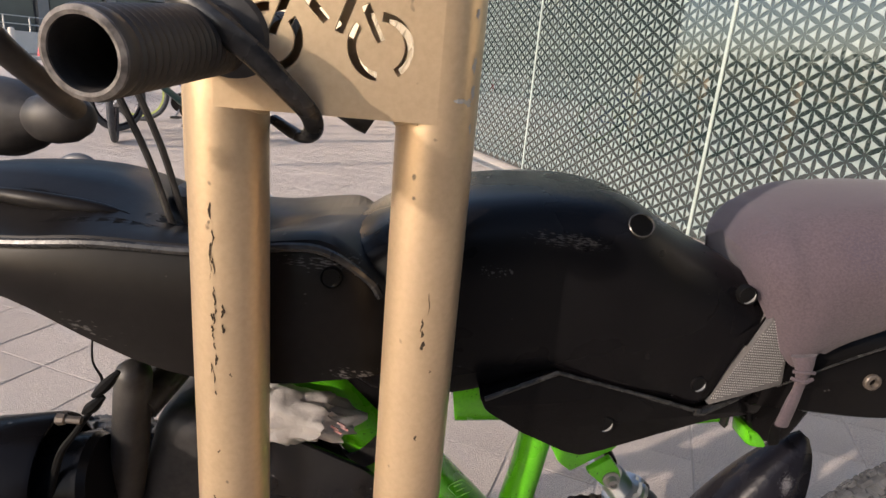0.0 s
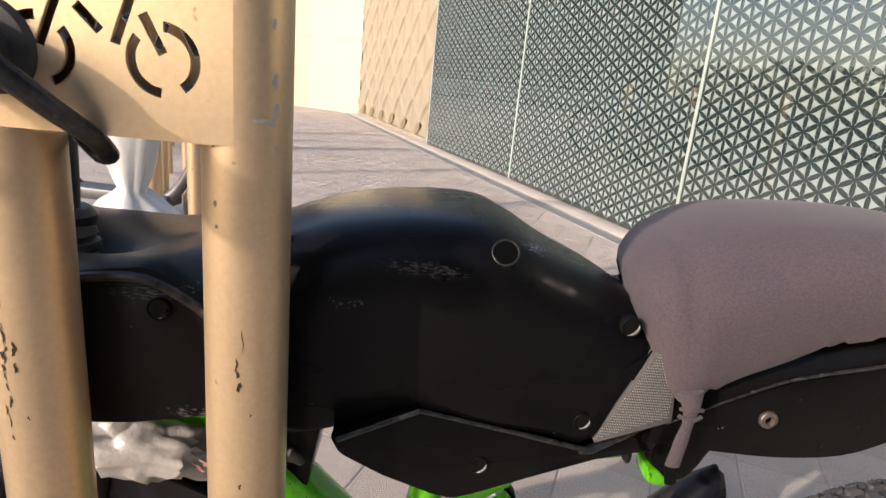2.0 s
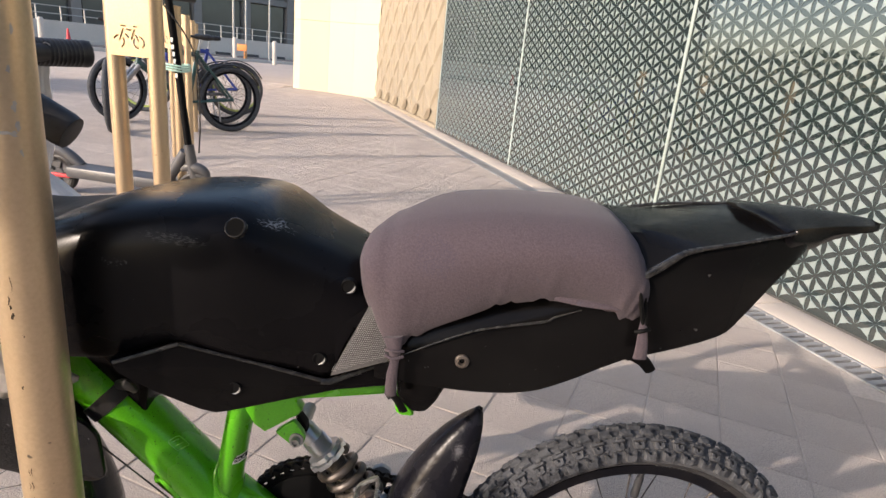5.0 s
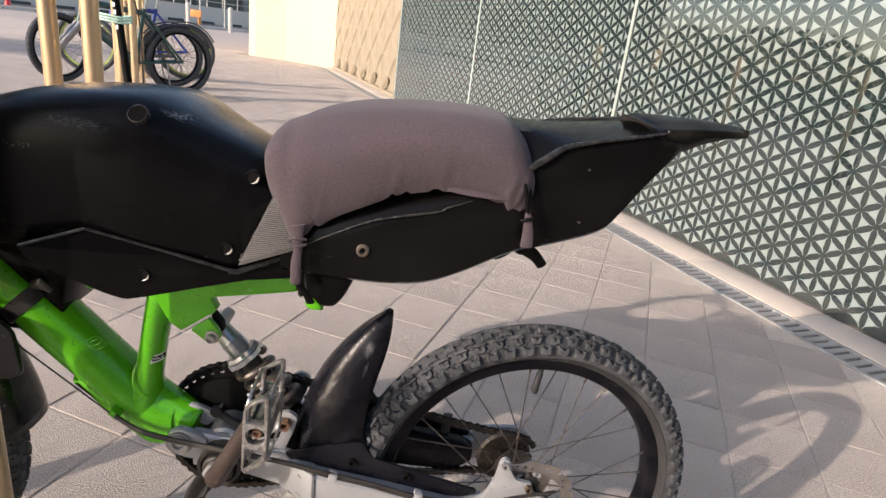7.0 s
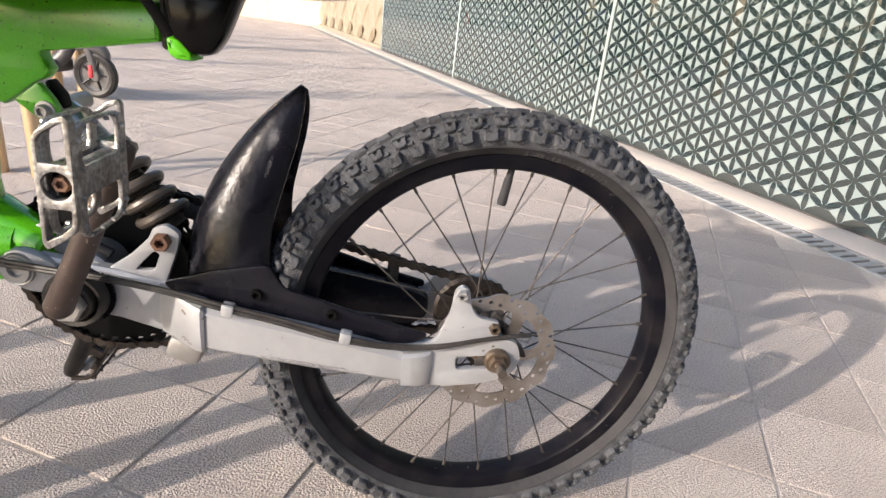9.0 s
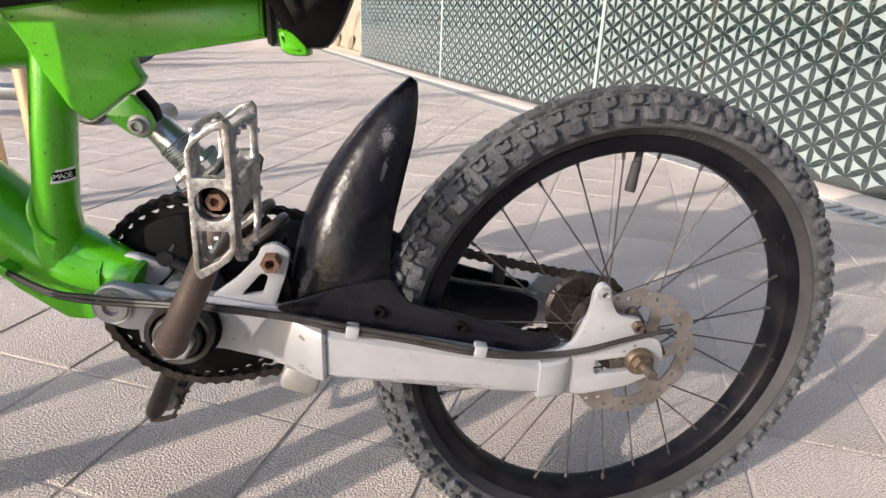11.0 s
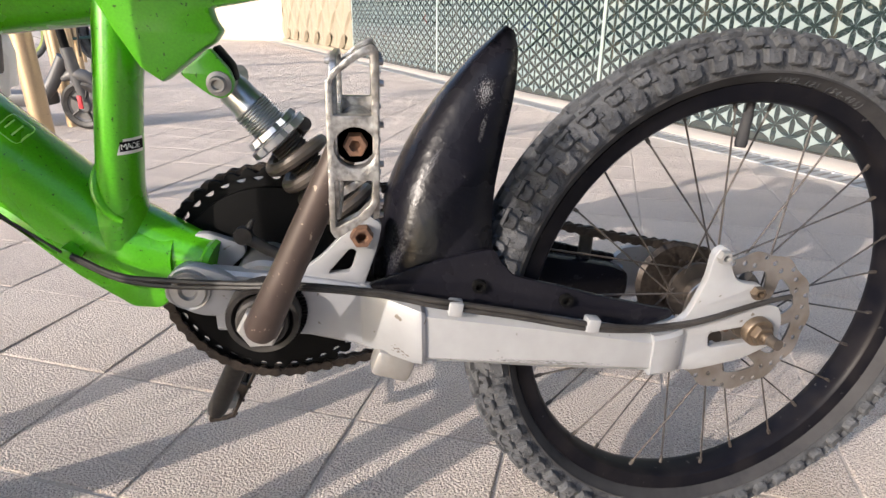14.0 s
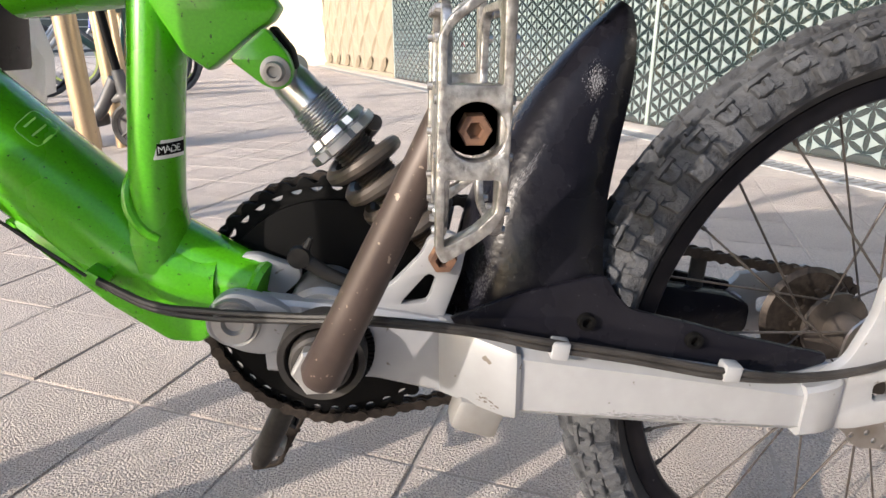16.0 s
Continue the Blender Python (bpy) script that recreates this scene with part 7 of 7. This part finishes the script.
sweep(bm, [SF + Vector((0.005, 0, 0.02)), SF + Vector((-0.02, 0, 0.14)), SF + Vector((-0.035, 0, 0.26))], [0.020, 0.030, 0.027], 16)
part("fork", bm, M_SCOOT, scooter)
bm = bmesh.new()
sweep(bm, [SF + Vector((0.06, 0, 0.05)), SF + Vector((0.05, 0, 0.115)), SF + Vector((-0.02, 0, 0.142)), SF + Vector((-0.08, 0, 0.12))], [0.012, 0.026, 0.03, 0.012], 12, steps=4)
part("front_mudguard", bm, M_SCOOT, scooter)
bm = bmesh.new()
box(bm, SF + Vector((-0.005, -0.04, 0.02)), (0.02, 0.012, 0.06), 0.004)
part("red_reflector", bm, M_RED, scooter, "red fork reflector")
bm = bmesh.new()
sweep(bm, [SF + Vector((-0.035, 0, 0.24)), SF + Vector((-0.125, 0.03, 0.99))], 0.019, 18)
stem = part("stem", bm, M_INK, scooter, "black scooter stem with pale lettering")
top = SF + Vector((-0.127, 0.03, 1.0))
bm = bmesh.new()
sweep(bm, [top + Vector((-0.03, -0.24, 0.01)), top, top + Vector((0.03, 0.24, 0.01))], 0.014, 14)
part("handlebar", bm, M_RUBBER, scooter)
bm = bmesh.new()
sweep(bm, [top + Vector((-0.01, -0.10, 0.0)), SF + Vector((0.02, -0.03, 0.75)), SF + Vector((0.035, -0.01, 0.42)), SF + Vector((0.02, 0, 0.22))], 0.004, 8, steps=6)
part("brake_cable", bm, M_RUBBER, scooter)
bm = bmesh.new()
for k in range(6):
    box(bm, SF + Vector((-0.078 - 0.004 * k, -0.0195 + 0.0013 * k, 0.62 + k * 0.035)), (0.012, 0.002, 0.022), 0, Matrix.Rotation(0.12, 3, 'Y'))
part("stem_marking", bm, M_LABEL, stem, "pale worn lettering bars", smooth=False)
for k in range(3):
    bm = bmesh.new()
    c = SF + Vector((-0.105, 0.03, 0.645 + k * 0.013))
    sweep(bm, [c + Vector((0.075 * math.cos(a), 0.06 * math.sin(a), 0.004 * math.sin(2 * a))) for a in np.linspace(0, 2 * math.pi, 24)], 0.005, 8)
    part("tie_cord", bm, M_TIE, scooter, "pale green cord tying it to the rack")


# ---- parked bicycles ----
def bicycle(rear, front, mat, label, steer=0.0, rim_mat=M_RIM):
    """Mountain bike standing between two wheel contacts on the plan."""
    R = 0.335
    rear, front = Vector((*rear, 0)), Vector((*front, 0))
    d = (front - rear).normalized()
    L = (front - rear).length
    b = thing("bicycle", (rear + front) / 2, label, "bicycle", group="parked bicycles")
    n = Vector((-d.y, d.x, 0))

    def P(u, z, side=0.0):
        return rear + d * u + Vector((0, 0, z)) + n * side

    for u, ax in ((0.0, n), (L, Matrix.Rotation(steer, 3, 'Z') @ n)):
        bm = bmesh.new()
        lathe(bm, [(R - 0.028 + 0.028 * math.cos(a), 0.028 * math.sin(a)) for a in np.linspace(0, 2 * math.pi, 12, endpoint=False)], P(u, R), axis=ax, n=56, loop=True)
        w = part("wheel", bm, M_TYRE, b, "black tyred bicycle wheel")
        bm = bmesh.new()
        lathe(bm, [(R - 0.074, -0.012), (R - 0.052, -0.014), (R - 0.052, 0.014), (R - 0.074, 0.012)], P(u, R), axis=ax, n=56, loop=True)
        part("rim", bm, rim_mat, w)
        bm = bmesh.new()
        lathe(bm, [(0.0, -0.05), (0.02, -0.05), (0.02, 0.05), (0.0, 0.05)], P(u, R), axis=ax, n=16)
        part("hub", bm, M_GREYSTEEL, w)
        tang = ax.cross(Vector((0, 0, 1)))
        for k in range(20):
            a = 2 * math.pi * k / 20
            e = tang * math.cos(a) + Vector((0, 0, math.sin(a)))
            bm = bmesh.new()
            sweep(bm, [P(u, R) + e * 0.02 + ax * (0.03 if k % 2 else -0.03), P(u, R) + e * (R - 0.07)], 0.0018, 5)
            part("spoke", bm, M_SPOKE, w)
    bb, st, hd, hl = P(0.44, 0.30), P(0.33, 0.76), P(L - 0.30, 0.80), P(L - 0.25, 0.66)
    for name, a, c, r in (("down_tube", hl, bb, 0.032), ("top_tube", hd, st, 0.026), ("seat_tube", st + Vector((0, 0, 0.04)), bb, 0.024), ("head_tube", hd + Vector((0, 0, 0.05)), hl - Vector((0, 0, 0.04)), 0.024)):
        bm = bmesh.new()
        sweep(bm, [a, c], r, 14)
        part(name, bm, mat, b)
    for sgn in (-1, 1):
        for name, a in (("chain_stay", bb), ("seat_stay", st)):
            bm = bmesh.new()
            sweep(bm, [a + n * 0.02 * sgn, P(0.0, R, 0.06 * sgn)], 0.013, 10)
            part(name, bm, mat, b)
        bm = bmesh.new()
        sweep(bm, [hl + n * 0.055 * sgn - Vector((0, 0, 0.03)), P(L, R, 0.055 * sgn)], 0.020, 12)
        part("fork_leg", bm, M_GREYSTEEL, b)
    bm = bmesh.new()
    sweep(bm, [st, st + Vector((0, 0, 0.15)) - d * 0.03], 0.014, 12)
    part("seat_post", bm, M_STEEL, b)
    bm = bmesh.new()
    c = st + Vector((0, 0, 0.17)) - d * 0.03
    sweep(bm, [c - d * 0.12, c - d * 0.06, c + d * 0.06, c + d * 0.15], [0.05, 0.068, 0.035, 0.018], 16, steps=4, flat=1.0)
    for v in bm.verts:
        v.co.z = c.z + (v.co.z - c.z) * 0.45
    part("saddle", bm, M_RUBBER, b, "black saddle")
    hb = hd + Vector((0, 0, 0.20)) + d * 0.03
    bm = bmesh.new()
    sweep(bm, [hd, hb], 0.014, 12)
    part("stem", bm, M_RUBBER, b)
    bm = bmesh.new()
    hn = Matrix.Rotation(steer, 3, 'Z') @ n
    sweep(bm, [hb - hn * 0.31, hb - hn * 0.1, hb + hn * 0.1, hb + hn * 0.31], [0.016, 0.013, 0.013, 0.016], 12)
    part("handlebar", bm, M_RUBBER, b)
    bm = bmesh.new()
    lathe(bm, [(0.0, -0.006), (0.10, -0.004), (0.10, 0.004), (0.0, 0.006)], bb - n * 0.05, axis=n, n=36)
    part("chainring", bm, M_CHAIN, b)
    for sgn in (-1, 1):
        bm = bmesh.new()
        e = bb + n * sgn * 0.09 + (d * 0.6 + Vector((0, 0, -0.8))) * 0.17 * sgn
        sweep(bm, [bb + n * sgn * 0.08, e], 0.011, 10)
        part("crank_arm", bm, M_GREYSTEEL, b)
        bm = bmesh.new()
        box(bm, e + n * sgn * 0.05, (0.09, 0.09, 0.025), 0.006)
        part("pedal", bm, M_RUBBER, b)
    bm = bmesh.new()
    ang = np.linspace(radians(25), radians(155), 16)
    rings = []
    for a in ang:
        e = d * math.cos(a) + Vector((0, 0, math.sin(a)))
        rings.append([P(0, R) + e * (R + 0.025) + n * 0.028 * t - e * 0.012 * t * t for t in np.linspace(-1, 1, 7)])
    add_rings(bm, rings, closed=False, caps=False)
    g = part("rear_mudguard", bm, M_RUBBER, b, "black rear mudguard")
    md = g.modifiers.new("thick", 'SOLIDIFY')
    md.thickness = 0.003
    bm = bmesh.new()
    sweep(bm, [P(0.1, 0.30, -0.07), P(0.04, 0.02, -0.16), P(0.02, 0.005, -0.165)], 0.008, 8)
    part("kickstand", bm, M_STEEL, b)
    return b


bicycle((-2.64, 5.66), (-3.46, 4.86), M_TEAL, "dark teal mountain bicycle leaning by the racks", steer=1.2)
bicycle((-3.10, 7.10), (-4.05, 6.62), M_BLUE, "blue mountain bicycle with pale rims by the racks", steer=-0.3, rim_mat=M_RIMTAPE)

bicycle((-2.95, 6.25), (-3.80, 5.62), M_SCOOT, "dark grey bicycle crowded between the parked bicycles", steer=0.5)

# ---- street furniture far off ----
for x, y, h in ((-15.1, 21.2, 1.05), (-10.9, 28.6, 1.05), (-8.7, 27.6, 1.05), (-18.6, 17.5, 1.05)):
    bm = bmesh.new()
    lathe(bm, [(0.0, -0.02), (0.10, -0.02), (0.10, h - 0.06), (0.085, h - 0.02), (0.05, h), (0.0, h)], (x, y, 0), axis=(0, 0, 1), n=20)
    ob = part("bollard", bm, M_CONC, None)
    tagged(ob, "pale round bollard at the road edge", "bollard", group="bollards")
bm = bmesh.new()
lathe(bm, [(0.0, 0.02), (0.15, 0.02), (0.15, 0.05), (0.12, 0.06), (0.03, 0.74), (0.0, 0.75)], (-16.3, 24.6, -0.026), axis=(0, 0, 1), n=24)
cone = part("traffic_cone", bm, M_RED, None)
tagged(cone, "red traffic cone standing on the road", "traffic cone")
bm = bmesh.new()
box(bm, (-16.3, 24.6, 0.0), (0.38, 0.38, 0.03), 0.01)
part("cone_base", bm, M_RED, cone)
bm = bmesh.new()
box(bm, (-12.4, 33.6, 0.56), (0.75, 0.06, 0.36), 0.02)
ob = part("road_barrier", bm, M_ORANGE, None)
tagged(ob, "orange plastic road barrier across the road", "barrier")
for sx_ in (-0.28, 0.28):
    bm = bmesh.new()
    box(bm, (-12.4 + sx_, 33.6, 0.17), (0.06, 0.4, 0.40), 0.01)
    part("foot", bm, M_ORANGE, ob)
for x, y, h in ((-11.6, 30.4, 5.0), (-10.6, 33.0, 5.0), (-12.9, 36.0, 5.0)):
    bm = bmesh.new()
    lathe(bm, [(0.0, -0.02), (0.05, -0.02), (0.045, h), (0.0, h)], (x, y, 0), axis=(0, 0, 1), n=12)
    pole = part("sign_pole", bm, M_RAIL, None)
    tagged(pole, "thin grey street pole by the road", "pole", group="street poles")

# ---- planting on the open side, mirrored in the glass ----
hedge = thing("hedge", (-10.0, 5.0, 0), "dark green clipped hedge with an uneven top", "hedge")
rng = random.Random(5)
verts, faces = [], []
h0, h1 = Vector((-8.6, 8.9)), Vector((-11.5, -3.0))
for k in range(15000):
    t = rng.random()
    p = h0.lerp(h1, t)
    q = noise.noise(Vector((t * 14, 0.3, 0))) * 0.35 + noise.noise(Vector((t * 45, 2.3, 0))) * 0.2
    hgt = 1.55 + q + 0.25 * math.sin(t * 9)
    z = rng.random() ** 0.8 * hgt
    c = Vector((p.x + rng.gauss(0, 0.33), p.y + rng.gauss(0, 0.2), max(0.03, z)))
    s = rng.uniform(0.04, 0.10)
    a, b2 = Vector((rng.gauss(0, 1), rng.gauss(0, 1), rng.gauss(0, 1))).normalized(), Vector((rng.gauss(0, 1), rng.gauss(0, 1), rng.gauss(0, 1))).normalized()
    n0 = len(verts)
    verts += [c + a * s, c + b2 * s * 0.5, c - a * s, c - b2 * s * 0.5]
    faces.append((n0, n0 + 1, n0 + 2, n0 + 3))
me = bpy.data.meshes.new("leaves")
me.from_pydata(verts, [], faces)
me.materials.append(M_HEDGE)
ob = new("leaves", me)
ob.parent = hedge
ob.matrix_parent_inverse = Matrix.Translation(-hedge.location)
ob["kind"] = "stuff"
bm = bmesh.new()
for k in range(30):
    p = h0.lerp(h1, (k + 0.5) / 30)
    sweep(bm, [(p.x, p.y, -0.02), (p.x + rng.gauss(0, 0.1), p.y + rng.gauss(0, 0.1), 0.7), (p.x + rng.gauss(0, 0.2), p.y + rng.gauss(0, 0.2), 1.3)], [0.04, 0.025, 0.01], 8)
part("stems", bm, M_TWIG, hedge, "brown hedge stems")


# ---- paving slabs ----
PU, PV = 0.211, 0.2063
G0 = Vector((-0.378, 0.172))
ga = radians(-22.0)
GU, GV = Vector((math.cos(ga), math.sin(ga))), Vector((-math.sin(ga), math.cos(ga)))
pavement = thing("pavement", (0, 0, 0), "pale beige square concrete pavers with sandy joints", "pavement", kind="structure")
bed_corners = [wall_xy(-2.8, -0.335), wall_xy(11.9, -0.335), (-12.0, 17.0), (-12.0, -7.6), (6.5, -7.6), (6.5, -1.85)]
bm = bmesh.new()
top = [bm.verts.new((x, y, -0.0028)) for x, y in bed_corners]
low = [bm.verts.new((x, y, -0.013)) for x, y in bed_corners]
bm.faces.new(top)
bm.faces.new(low[::-1])
for i in range(6):
    bm.faces.new((top[i], top[(i + 1) % 6], low[(i + 1) % 6], low[i]))
part("joint_bed", bm, M_JOINT, pavement, smooth=False)


def slab_points(inset, z, g=0.0024):
    a, b = PU / 2 - g - inset, PV / 2 - g - inset
    return [(GU * sx * a + GV * sy * b).to_3d() + Vector((0, 0, z)) for sx, sy in ((-1, -1), (1, -1), (1, 1), (-1, 1))]


slab_rings = [slab_points(0, -0.0125), slab_points(0, -0.0022), slab_points(0.0016, 0.0)]
slab_meshes = []
rng = random.Random(11)
for k in range(5):
    bm = bmesh.new()
    add_rings(bm, [[p + Vector((0, 0, rng.uniform(-0.0007, 0.0007) if r else 0)) for p in ring] for r, ring in enumerate(slab_rings)])
    bmesh.ops.recalc_face_normals(bm, faces=bm.faces[:])
    me = bpy.data.meshes.new("paver")
    bm.to_mesh(me)
    bm.free()
    me.materials.append(M_PAVER)
    slab_meshes.append(me)
far_v, far_f = [], []
near_count = 0
for i in range(-70, 40):
    for j in range(-52, 90):
        c = G0 + GU * (PU * (i + 0.5)) + GV * (PV * (j + 0.5))
        gap = (c - W0).dot(WN)
        past_corner = c.y < -2.0 and (c - W0).dot(WD) < -2.95
        if (gap > -0.335 - 0.10 and not past_corner) or c.y < -7.3 or c.y > 14.5 or c.x < -8.5 or c.x > 6.3:
            continue
        if c.y > 12 and c.x > -4.3:
            continue
        if -1.25 < c.x < 1.35 and -0.45 < c.y < 2.6 and near_count < 300:
            near_count += 1
            ob = new("paver", slab_meshes[rng.randrange(5)])
            ob.location = (c.x, c.y, rng.uniform(-0.0012, 0.0004))
            ob.rotation_euler = (rng.uniform(-0.003, 0.003), rng.uniform(-0.003, 0.003), 0)
            ob.parent = pavement
        else:
            n0 = len(far_v)
            dz = rng.uniform(-0.0012, 0.0004)
            for ring in slab_rings:
                far_v += [(p.x + c.x, p.y + c.y, p.z + dz) for p in ring]
            for r in range(2):
                for q in range(4):
                    far_f.append((n0 + 4 * r + q, n0 + 4 * r + (q + 1) % 4, n0 + 4 * r + 4 + (q + 1) % 4, n0 + 4 * r + 4 + q))
            far_f.append((n0 + 8, n0 + 9, n0 + 10, n0 + 11))
me = bpy.data.meshes.new("paver_field")
me.from_pydata(far_v, [], far_f)
me.materials.append(M_PAVER_FAR)
ob = new("paver_field", me)
ob.parent = pavement
ob["kind"] = "stuff"
# Near bars of the drain grating.
bar_mesh = None
s = -0.6
while s < 4.0:
    if bar_mesh is None:
        bm = bmesh.new()
        box(bm, (0, 0, 0), (0.026, 0.1, 0.028), 0.0, wall_turn)
        bar_mesh = bpy.data.meshes.new("grating_bar")
        bm.to_mesh(bar_mesh)
        bm.free()
        bar_mesh.materials.append(M_DRAIN)
    ob = new("grating_bar", bar_mesh)
    ob.parent = drain
    ob.matrix_parent_inverse = Matrix.Translation(-drain.location)
    ob.location = (*wall_xy(s, -0.2635), -0.014)
    s += 0.042
